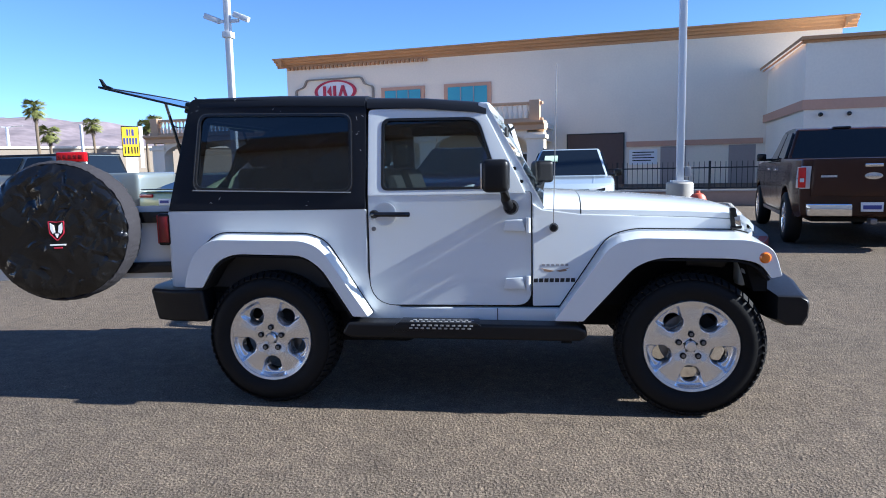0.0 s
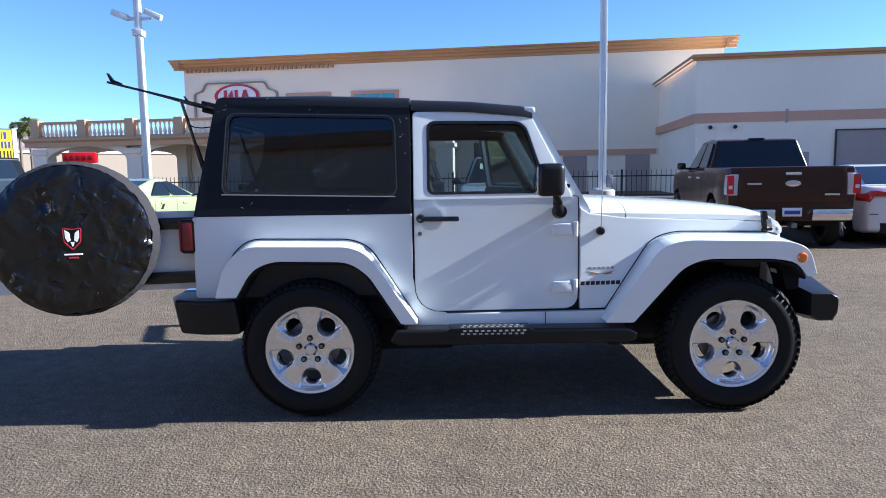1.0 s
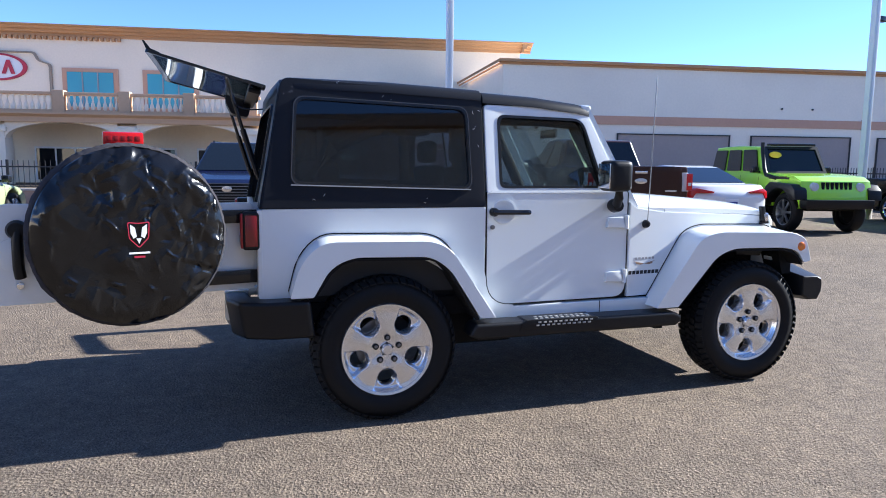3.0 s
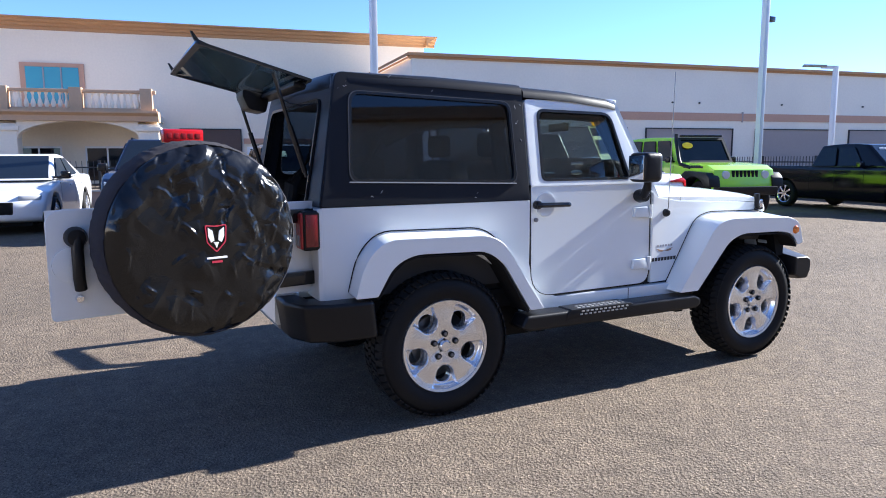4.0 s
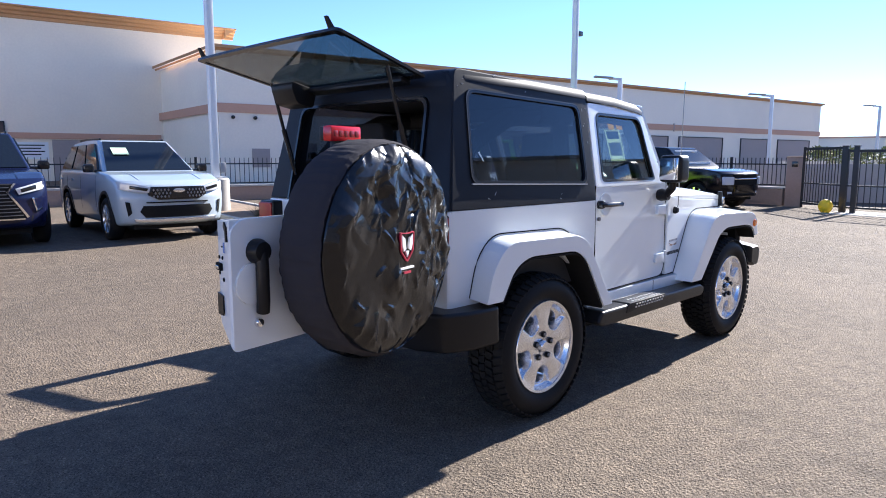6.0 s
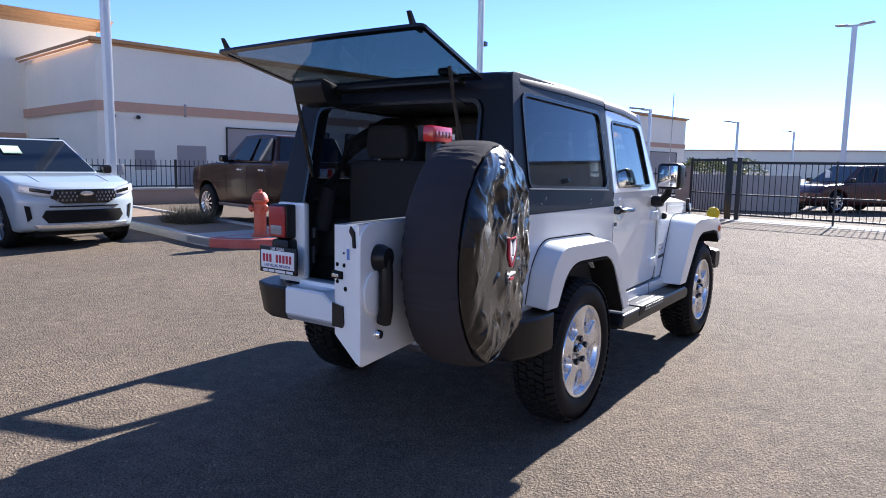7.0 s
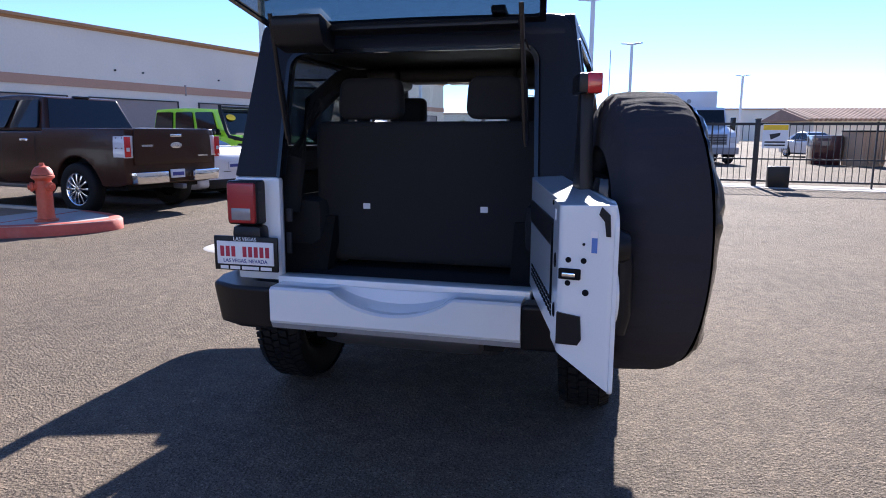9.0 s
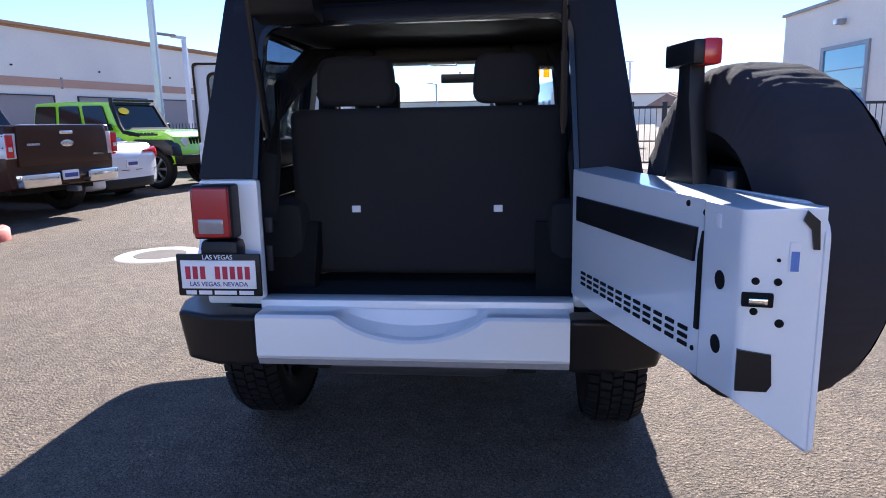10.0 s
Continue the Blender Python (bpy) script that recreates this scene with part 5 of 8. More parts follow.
part("emblem_bar", box(-0.058, 0.058, -0.342, -0.31, -0.116, -0.107), M_INKWHITE, cover, m=E0)
part("emblem_bar", box(-0.03, 0.03, -0.342, -0.31, -0.138, -0.128), M_INKRED, cover, m=E0)
# third brake lamp on its arm
st = part("brake_lamp_arm", prism([(0.52, 1.2), (0.578, 1.42), (0.582, 1.51), (0.648, 1.51), (0.652, 1.42), (0.70, 1.2)], -0.02, 0.022, r=0.01), M_PLASTIC, gate)
bl = part("brake_lamp", box(0.525, 0.695, -0.012, 0.034, 1.500, 1.558, 0.008), M_PLASTIC, gate, "third brake lamp on an arm above the spare")
lens = part("lens", box(0.521, 0.699, -0.036, 0.010, 1.498, 1.560, 0.010), M_REDLENS, bl)
for k in range(5):
    part("lamp_cell", box(0.537 + 0.031 * k, 0.559 + 0.031 * k, -0.0375, -0.033, 1.517, 1.541, 0.002), M_REDCELL, lens)

# plain broad faces keep one clean normal up to their rounded edges
for o in hero.children_recursive:
    if o.type == "MESH" and o.name.split(".")[0] in ("quarter_panel", "rocker_panel", "cowl_panel", "front_fender_flare", "rear_fender_flare", "hardtop_side", "door_panel", "window_frame", "rear_corner_panel", "bumper_end_cap", "front_bumper", "side_step", "inner_panel", "outer_skin", "hardtop_rear_frame", "windscreen_pillar"):
        wnm = o.modifiers.new("even_normals", "WEIGHTED_NORMAL")
        wnm.keep_sharp = True


# ---- ground ----
b = bmesh.new()
bmesh.ops.create_grid(b, x_segments=1, y_segments=1, size=2500)
tagged(link("ground", b, M_ASPHALT), "sunlit worn grey asphalt car lot", "ground", kind="structure")
WALL = pose(0, 0, 0, 0, 0, -9)

# kerbed island with the hydrant
isl = [(3.66, 6.22), (3.40, 5.97), (2.95, 6.05), (2.45, 6.45), (2.10, 7.0), (2.2, 7.8), (2.55, 9.2), (3.2, 12.5), (4.2, 17.4), (6.0, 17.1), (4.6, 10.0), (4.15, 7.4), (3.86, 6.6)]
isl = rounded(isl, 0.35, 4)


def shrink(p, k=0.16):
    d = Vector((p[0] - 3.5, (p[1] - 8.5) * 0.3))
    d.normalize()
    return (p[0] - d.x * k, p[1] - d.y * k)


inner_isl = [shrink(p) for p in isl]
tagged(link("kerb", ring_prism(isl, inner_isl, 0.0, 0.15, axis="z", r=0.025), M_CONC), "grey concrete kerb round a planting island", "kerb", kind="structure")
tagged(link("planting_bed", prism(inner_isl, 0.0, 0.11, axis="z"), M_SOIL), "bare brown soil bed with dry litter", "soil", kind="structure")
pad = [p for p in isl if p[1] < 8.0]
tagged(link("hydrant_pad", prism(pad, 0.0, 0.152, axis="z", r=0.03), M_CONC), "concrete pad round the fire hydrant", "pavement", kind="structure")
outer_red = [(x + (x - 3.2) * 0.012, y + (y - 7.2) * 0.012) for x, y in pad if y < 7.3]
inner_red = [(x + (3.15 - x) * 0.14, y + (7.3 - y) * 0.14) for x, y in pad if y < 7.3]
b = bmesh.new()
for (p, q), (p2, q2) in zip(zip(outer_red, inner_red), list(zip(outer_red, inner_red))[1:]):
    vs = [b.verts.new((*c, z)) for c, z in ((p, 0.0), (p, 0.135), (((p[0] * 4 + q[0]) / 5, (p[1] * 4 + q[1]) / 5), 0.158), (q, 0.158))]
    ws_ = [b.verts.new((*c, z)) for c, z in ((p2, 0.0), (p2, 0.135), (((p2[0] * 4 + q2[0]) / 5, (p2[1] * 4 + q2[1]) / 5), 0.158), (q2, 0.158))]
    for i in range(3):
        b.faces.new((vs[i], ws_[i], ws_[i + 1], vs[i + 1]))
bmesh.ops.remove_doubles(b, verts=b.verts, dist=1e-4)
tagged(link("red_kerb", b, M_REDKERB, smooth=60), "worn red painted kerb nose", "kerb", kind="structure")

hyd = root("fire_hydrant", pose(2.84, 6.74, 0.152, 0, 0, 20), "faded red fire hydrant on a concrete pad", "fire hydrant")
part("barrel", lathe([(0, 0), (0.15, 0), (0.15, 0.03), (0.115, 0.04), (0.105, 0.10), (0.10, 0.56), (0.12, 0.58), (0.145, 0.60), (0.145, 0.63), (0.12, 0.645)], axis="z", n=24), M_HYDRANT, hyd)
part("bonnet", lathe([(0.135, 0.645), (0.12, 0.70), (0.085, 0.745), (0.035, 0.765), (0.03, 0.80), (0, 0.80)], axis="z", n=24), M_HYDRANT, hyd)
for a in (0, 120, 240):
    part("nozzle_cap", lathe([(0, 0.19), (0.035, 0.19), (0.04, 0.165), (0.065, 0.16), (0.065, 0.13), (0.05, 0.12), (0.05, 0.05)], axis="x", n=16, m=pose(0, 0, 0.48, 0, 0, a)), M_HYDRANT, hyd)

# dry shrub on the bed
b = bmesh.new()
rng = random.Random(4)
for i in range(1500):
    a, e = rng.uniform(0, 6.28), rng.uniform(0.15, 1.4)
    d = Vector((math.cos(a) * math.cos(e), math.sin(a) * math.cos(e), math.sin(e) * 0.8)) * rng.uniform(0.3, 0.62)
    o = Vector((rng.uniform(-0.4, 0.4), rng.uniform(-0.4, 0.4), 0))
    s = Vector((-d.y, d.x, 0.1)).normalized() * 0.007
    b.faces.new([b.verts.new(p) for p in (o - s, o + s, o + d)])
shrub = root("dry_shrub", pose(3.85, 10.25, 0.11), "low dry brown shrub in the bed", "shrub")
part("shrub_crown", b, M_SHRUB, shrub)
mh = root("manhole_cover", pose(2.5, 3.5, 0), "dusty iron manhole cover in a pale concrete ring", "manhole cover", kind="structure")
part("concrete_ring", lathe([(0.27, 0.004), (0.28, 0.007), (0.44, 0.007), (0.46, 0.0)], axis="z", n=40), M_CONC, mh, "pale concrete ring")
part("lid", lathe([(0.0, 0.006), (0.262, 0.006), (0.268, 0.0)], axis="z", n=40), M_COVER, mh, "dusty iron lid")

# ---- buildings: local x along the walls, local y the distance from the lot ----
tall = root("showroom_building", WALL, "two-storey cream stucco showroom with tan cornice", "building", kind="structure")
UL, UR, DT, HT = -26.65, 11.6, 43.0, 9.6
part("wall", box(UL, UR, DT, DT + 25, 0, HT), M_STUCCO, tall)
CORN = [(0.0, 9.28), (0.0, 9.93), (-0.85, 9.93), (-0.84, 9.86), (-0.62, 9.80), (-0.57, 9.69), (-0.33, 9.63), (-0.29, 9.50), (-0.11, 9.46), (-0.09, 9.30)]
part("cornice", prism([(DT + y, z) for y, z in CORN], UL - 0.75, UR + 0.75, axis="x"), M_OCHRE, tall)
part("cornice_return", prism([(UL + 0.9 * y, z) for y, z in CORN], DT - 0.75, DT + 24, axis="y"), M_OCHRE, tall)
part("cornice_return", prism([(UR - 0.9 * y, z) for y, z in CORN], DT - 0.75, DT + 24, axis="y"), M_OCHRE, tall)
part("roof", box(UL, UR, DT, DT + 25, 9.75, 9.85), M_OCHRE, tall)
for k in range(34):
    part("dentil", box(UL + 0.34 * k + 0.2, UL + 0.34 * k + 0.38, DT - 0.26, DT, 9.08, 9.28), M_OCHRE, tall)
PC = -22.6
px = rounded([(PC - 3.3, 5.6), (PC - 3.3, 7.55), (PC - 2.6, 7.75), (PC - 2.35, 8.3), (PC + 2.35, 8.3), (PC + 2.6, 7.75), (PC + 3.3, 7.55), (PC + 3.3, 5.6)], 0.2, 3)
pi_ = [(PC + (x - PC) * 0.955, 7.0 + (z - 7.0) * 0.93) for x, z in px]
part("sign_panel_trim", ring_prism(px, pi_, DT - 0.16, DT), M_WALLTAN, tall)
part("sign_board", lathe([(0.0, -0.06), (0.88, -0.06), (0.88, 0.0)], n=48), M_INKWHITE, tall, "white oval sign board").matrix_basis = pose(PC + 0.1, DT, 7.3) @ Matrix.Diagonal((1.75, 1, 0.85, 1))
oval = part("sign_oval", lathe([(1.0, 0.0), (1.0, -0.12), (0.86, -0.12), (0.86, 0.0)], n=48), M_INKRED, tall, "red oval sign ring")
oval.matrix_basis = pose(PC + 0.1, DT, 7.3) @ Matrix.Diagonal((1.75, 1, 0.85, 1))
for pts in ([(-1.12, -0.5), (-1.12, 0.5), (-0.86, 0.5), (-0.86, -0.5)], [(-0.74, 0.0), (-0.36, 0.5), (-0.30, -0.5)], [(-0.12, -0.5), (-0.12, 0.5), (0.14, 0.5), (0.14, -0.5)], [(0.34, -0.5), (0.70, 0.5), (0.92, 0.5), (1.24, -0.5), (0.98, -0.5), (0.80, 0.1), (0.60, -0.5)]):
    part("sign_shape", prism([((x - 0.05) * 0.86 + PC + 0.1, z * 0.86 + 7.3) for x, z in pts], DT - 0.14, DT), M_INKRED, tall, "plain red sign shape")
for u0, u1 in ((-18.4, -15.6), (-13.5, -10.6)):
    part("window_surround", box(u0 - 0.3, u1 + 0.3, DT - 0.12, DT + 0.05, 4.7, 7.35), M_BAND, tall)
    win = part("window", box(u0, u1, DT - 0.16, DT - 0.1, 4.9, 7.1), M_TEAL, tall)
    for k in range(1, 3):
        part("mullion", box(u0 + (u1 - u0) * k / 3 - 0.04, u0 + (u1 - u0) * k / 3 + 0.04, DT - 0.2, DT - 0.14, 4.9, 7.1), M_GREYMETAL, win)
part("roller_door", box(-4.9, -1.2, DT - 0.06, DT, 0, 3.4), M_BROWNDOOR, tall)
part("door_frame", ring_prism([(-4.98, 0), (-4.98, 3.48), (-1.12, 3.48), (-1.12, 0)], [(-4.9, 0), (-4.9, 3.4), (-1.2, 3.4), (-1.2, 0)], DT - 0.12, DT), M_IRON, tall)
part("wall_band", box(-1.0, 7.4, DT - 0.12, DT, 2.5, 2.85), M_BAND, tall)
for u0, u1 in ((1.2, 2.8), (5.4, 7.0)):
    part("side_door", box(u0, u1, DT - 0.05, DT, 0, 2.45), M_GARAGE, tall)
notice = part("notice", box(-0.8, 1.0, DT - 0.03, DT, 1.3, 2.3), M_INKWHITE, tall)
for k in range(4):
    part("notice_bar", box(-0.6, 0.8 - 0.2 * (k % 2), DT - 0.035, DT - 0.03, 2.08 - 0.18 * k, 2.15 - 0.18 * k), M_INKBLACK, notice)

# portico with arches and balustrade
port = root("portico", WALL, "cream portico with arches and a balustraded balcony", "building", kind="structure")
PL, PR, PF = -35.5, -6.4, 38.5
FLOOR_Z = 4.1
n_arch = 4
step = (PR - PL) / n_arch
for k in range(n_arch + 1):
    u = PL + step * k
    pier = part("pier", box(u - 0.55, u + 0.55, PF, PF + 1.0, 0, FLOOR_Z - 0.6, 0.03), M_STUCCO, port)
    part("pier_cap", box(u - 0.68, u + 0.68, PF - 0.13, PF + 1.1, FLOOR_Z - 1.0, FLOOR_Z - 0.75, 0.02), M_STUCCO, pier)
for k in range(n_arch):
    u0, u1 = PL + step * k + 0.55, PL + step * (k + 1) - 0.55
    c, hw = (u0 + u1) / 2, (u1 - u0) / 2
    pts = [(u0, FLOOR_Z - 0.4), (u0, 2.7)] + [(c + hw * math.cos(radians(180 - 180 * i / 16)), 2.7 + 0.95 * math.sin(radians(180 * i / 16))) for i in range(1, 16)] + [(u1, 2.7), (u1, FLOOR_Z - 0.4)]
    part("arch", prism(pts, PF + 0.05, PF + 0.7), M_STUCCO, port)
part("entablature", prism([(PF - 0.25, FLOOR_Z - 0.45), (PF - 0.25, FLOOR_Z - 0.15), (PF - 0.55, FLOOR_Z), (PF - 0.55, FLOOR_Z + 0.12), (PF + 1.0, FLOOR_Z + 0.12), (PF + 1.0, FLOOR_Z - 0.45)], PL - 0.9, PR + 0.6, axis="x"), M_CORNICE, port)
part("balcony_floor", box(PL - 0.5, PR + 0.5, PF + 0.9, DT, FLOOR_Z - 0.3, FLOOR_Z + 0.05), M_STUCCO, port)
part("end_wall", box(PR - 0.4, PR + 0.4, PF + 1.0, DT, FLOOR_Z - 1.1, FLOOR_Z), M_STUCCO, port)
part("top_rail", box(PL - 0.5, PR + 0.5, PF - 0.2, PF + 0.2, FLOOR_Z + 1.12, FLOOR_Z + 1.3, 0.03), M_CORNICE, port)
part("bottom_rail", box(PL - 0.5, PR + 0.5, PF - 0.18, PF + 0.18, FLOOR_Z + 0.12, FLOOR_Z + 0.28), M_CORNICE, port)
BAL = [(0.06, 0), (0.10, 0.05), (0.13, 0.2), (0.10, 0.36), (0.055, 0.5), (0.05, 0.66), (0.09, 0.78), (0.09, 0.85)]
for k in range(n_arch * 2 + 1):
    u = PL + step / 2 * k
    part("baluster_post", box(u - 0.32, u + 0.32, PF - 0.3, PF + 0.3, FLOOR_Z + 0.12, FLOOR_Z + 1.4, 0.03), M_CORNICE, port)
me_bal = None
for k in range(n_arch * 2):
    for j in range(9):
        u = PL + step / 2 * k + 0.32 + (step / 2 - 0.64) * (j + 0.5) / 9
        if me_bal is None:
            o = part("baluster", lathe(BAL, axis="z", n=10), M_STUCCO, port, smooth=50)
            me_bal = o.data
        else:
            o = new("baluster", me_bal)
            o.parent = port
        o.matrix_basis = pose(u, PF, FLOOR_Z + 0.28)
part("back_wall", box(UL, PR, DT - 0.3, DT - 0.05, 0, FLOOR_Z - 0.3), M_STUCCO, port)
for u in (PL, UL):
    part("pier", box(u - 0.4, u + 0.4, DT - 1.0, DT - 0.3, 0, FLOOR_Z - 0.3, 0.03), M_STUCCO, port)
c, hw = (PL + UL) / 2, (UL - PL) / 2 - 0.4
pts = [(c - hw, FLOOR_Z - 0.31), (c - hw, 2.85)] + [(c - hw * math.cos(radians(180 * i / 14)), 2.85 + 0.70 * math.sin(radians(180 * i / 14))) for i in range(1, 14)] + [(c + hw, 2.85), (c + hw, FLOOR_Z - 0.31)]
part("arch", prism(pts, DT - 0.95, DT - 0.4), M_STUCCO, port)
for k in range(4):
    u = UL + 1.2 + 5.0 * k
    glass_ = part("shopfront_glass", box(u, u + 3.6, DT - 0.36, DT - 0.29, 0.2, 2.2), M_CARGLASS, port)
    for q in range(4):
        part("mullion", box(u + 1.2 * q - 0.05, u + 1.2 * q + 0.05, DT - 0.40, DT - 0.355, 0.2, 2.2), M_INKWHITE, glass_)
    part("mullion", box(u - 0.05, u + 3.65, DT - 0.405, DT - 0.36, 2.2, 2.32), M_INKWHITE, glass_)

# long service building
low = root("service_building", WALL, "long pale stucco service building with roller doors and tan band", "building", kind="structure")
DL, HL = 32.0, 6.95
part("wall", prism([(7.7, DL), (71.6, DL), (71.6, DL + 20), (7.45, DL + 20)], 0, HL, axis="z"), M_STUCCO2, low)


def along(pts, zs0, zs1, off0, off1):
    """A moulding that follows a line of plan points at the wall's face."""
    o0 = [(x, y - off0) for x, y in pts]
    o1 = [(x, y + off1) for x, y in pts]
    return prism(o0 + o1[::-1], zs0, zs1, axis="z")


part("parapet_cap", along([(7.1, DT), (7.45, DL - 0.1), (71.9, DL - 0.1)], HL + 0.06, HL + 0.22, 0.16, 0.3), M_OCHRE, low)
part("parapet_trim", along([(7.25, DT), (7.55, DL), (71.75, DL)], HL - 0.06, HL + 0.06, 0.08, 0.2), M_OCHRE, low)
part("tan_band", along([(7.35, DT), (7.62, DL), (71.7, DL)], 3.76, 4.24, 0.06, 0.2), M_BAND, low)
for x in (12.08, 29.9, 46.2):
    part("joint", box(x - 0.05, x + 0.05, DL - 0.075, DL, 3.68, 4.34), M_GARAGE, low)
for u0, u1 in ((14.44, 21.26), (22.7, 29.14), (31.05, 37.22), (38.99, 45.42), (47.0, 53.49), (56.57, 61.2), (63.2, 69.47)):
    dr = part("roller_door", box(u0, u1, DL - 0.03, DL + 0.02, 0, 3.22), M_GARAGE, low, "taupe sectional roller door")
    # dark ring paints the thin shadow line round the door opening
    part("door_reveal", ring_prism([(u0 - 0.06, -0.1), (u0 - 0.06, 3.28), (u1 + 0.06, 3.28), (u1 + 0.06, -0.1)], [(u0, -0.1), (u0, 3.22), (u1, 3.22), (u1, -0.1)], DL - 0.10, DL), M_TRIM, dr)
    for k in range(1, 6):
        part("door_joint", box(u0, u1, DL - 0.036, DL - 0.028, 0.55 * k - 0.012, 0.55 * k + 0.012), M_GARAGE, dr)
for u0, u1, z0, z1 in ((9.4, 10.4, 0.9, 1.9), (11.6, 13.2, 0.0, 2.2)):
    part("small_door", box(u0, u1, DL - 0.03, DL, z0, z1), M_GARAGE, low)
for u in (8.4, 9.6, 24.5, 26.5, 33.0, 40.0):
    part("wall_lamp", lathe([(0, -0.24), (0.09, -0.22), (0.11, -0.12), (0.07, 0.0)], n=14, m=pose(u, DL, 3.52 if u < 12 else 4.85) @ Matrix.Scale(1.0 if u < 12 else 0.55, 4)), M_GLOSSBLACK, low)


# ---- fence ----
def fence(name, p, q, z0, z1, base, label, pitch=0.13):
    p, q = Vector(p), Vector(q)
    L = (q - p).length
    ang = math.degrees(math.atan2(q.y - p.y, q.x - p.x))
    f = root(name, pose(p.x, p.y, 0, 0, 0, ang), label, "fence", kind="structure")
    if base:
        part("block_base", box(0, L, -0.12, 0.12, 0, z0, 0.01), M_BLOCK, f)
        part("base_cap", box(-0.02, L + 0.02, -0.16, 0.16, z0, z0 + 0.06, 0.01), M_CONC, f)
    zr = z0 + (0.10 if base else 0.12)
    for z, h in ((zr, 0.04), (z1 - 0.22, 0.04)) if base else ((zr, 0.05), (0.70, 0.04), (z1 - 0.07, 0.07)):
        part("rail", box(0, L, -0.022, 0.022, z, z + h), M_IRON, f)
    n = int(L / pitch)
    me = None
    for k in range(n + 1):
        thick = k % 18 == 0
        if thick:
            part("post", box(pitch * k - (0.035 if base else 0.02), pitch * k + (0.035 if base else 0.02), -0.03, 0.03, z0 if base else 0, z1 + 0.02), M_IRON, f)
            continue
        if me is None:
            o = part("picket", box(-0.009, 0.009, -0.009, 0.009, zr, z1), M_IRON, f)
            me = o.data
        else:
            o = new("picket", me)
            o.parent = f
        o.matrix_basis = pose(pitch * k, 0, 0)
    return f


fence("fence_back", (-20.0, 22.2), (20.0, 15.9), 0.46, 1.42, True, "black iron picket fence on a low tan block wall", pitch=0.16)
fence("fence_side", (20.0, 15.9), (17.7, 4.2), 0.50, 1.45, True, "black iron picket fence on a low tan block wall", pitch=0.14)
bp = root("brick_post", pose(17.6, 3.9, 0, 0, 0, 10), "tan block gate post with a black keypad", "post", kind="structure")
part("shaft", box(-0.22, 0.22, -0.22, 0.22, 0, 1.45, 0.01), M_BLOCK, bp)
part("cap", box(-0.24, 0.24, -0.24, 0.24, 1.45, 1.49, 0.01), M_BLOCK, bp)
part("keypad", box(-0.25, -0.215, -0.08, 0.08, 1.18, 1.34, 0.01), M_GLOSSBLACK, bp)
GATE_TOP = 1.66
fence("gate_leaf", (15.95, 2.1), (14.75, -4.3), 0.0, GATE_TOP, False, "black iron sliding gate, closed", pitch=0.15)
fence("gate_wing", (17.4, 3.62), (16.1, 2.25), 0.0, 1.74, False, "short fixed black iron fence panel beside the gate post", pitch=0.14)
fence("gate_side", (14.75, -4.3), (13.4, -16.0), 0.0, GATE_TOP, False, "black iron picket fence beside the gate", pitch=0.15)
for x, y in ((16.05, 2.2), (15.9, 1.9), (14.8, -4.3)):
    gp_ = root("gate_post", pose(x, y, 0), "square black gate post", "post", group="gate posts")
    part("shaft", box(-0.06, 0.06, -0.06, 0.06, 0, 1.74, 0.006), M_IRON, gp_)
    part("cap", box(-0.075, 0.075, -0.075, 0.075, 1.74, 1.77, 0.006), M_IRON, gp_)
sg = root("gate_sign", pose(14.6, -4.7, 1.22, 0, 0, -100), "white warning sign with yellow band on the gate", "sign")
part("board", box(-0.3, 0.3, -0.01, 0.01, -0.22, 0.40), M_INKWHITE, sg)
part("band", box(-0.29, 0.29, -0.014, 0.014, 0.25, 0.38), M_YELLOW, sg)
part("shape", prism([(-0.1, 0.0), (0.1, 0.1), (0.12, 0.18), (-0.14, 0.14)], -0.014, 0.014), M_INKBLACK, sg)
for k in range(2):
    part("writing_bar", box(-0.24, 0.24, -0.014, 0.014, -0.08 - 0.08 * k, -0.04 - 0.08 * k), M_INKBLACK, sg)
cb = root("gate_control_box", pose(14.4, -4.8, 0), "black gate motor box", "box")
part("case", box(-0.15, 0.15, -0.25, 0.25, 0, 0.55, 0.02), M_PLASTIC, cb)
ball = root("yellow_bollard", pose(15.55, 2.45, 0), "low yellow painted bollard", "bollard")
part("cap", lathe([(0, 0.36), (0.07, 0.348), (0.125, 0.31), (0.165, 0.25), (0.18, 0.185), (0.165, 0.11), (0.13, 0.05), (0.09, 0.0)], axis="z", n=28), M_YELLOW, ball, smooth=70)
lane = root("gate_track", pose(15.0, -4.0, 0.0, 0, 0, -100.5), "concrete gate track strip in the asphalt", "pavement", kind="structure")
part("strip", box(-6.5, 13, -0.9, 0.5, 0.0, 0.012), M_CONC, lane)


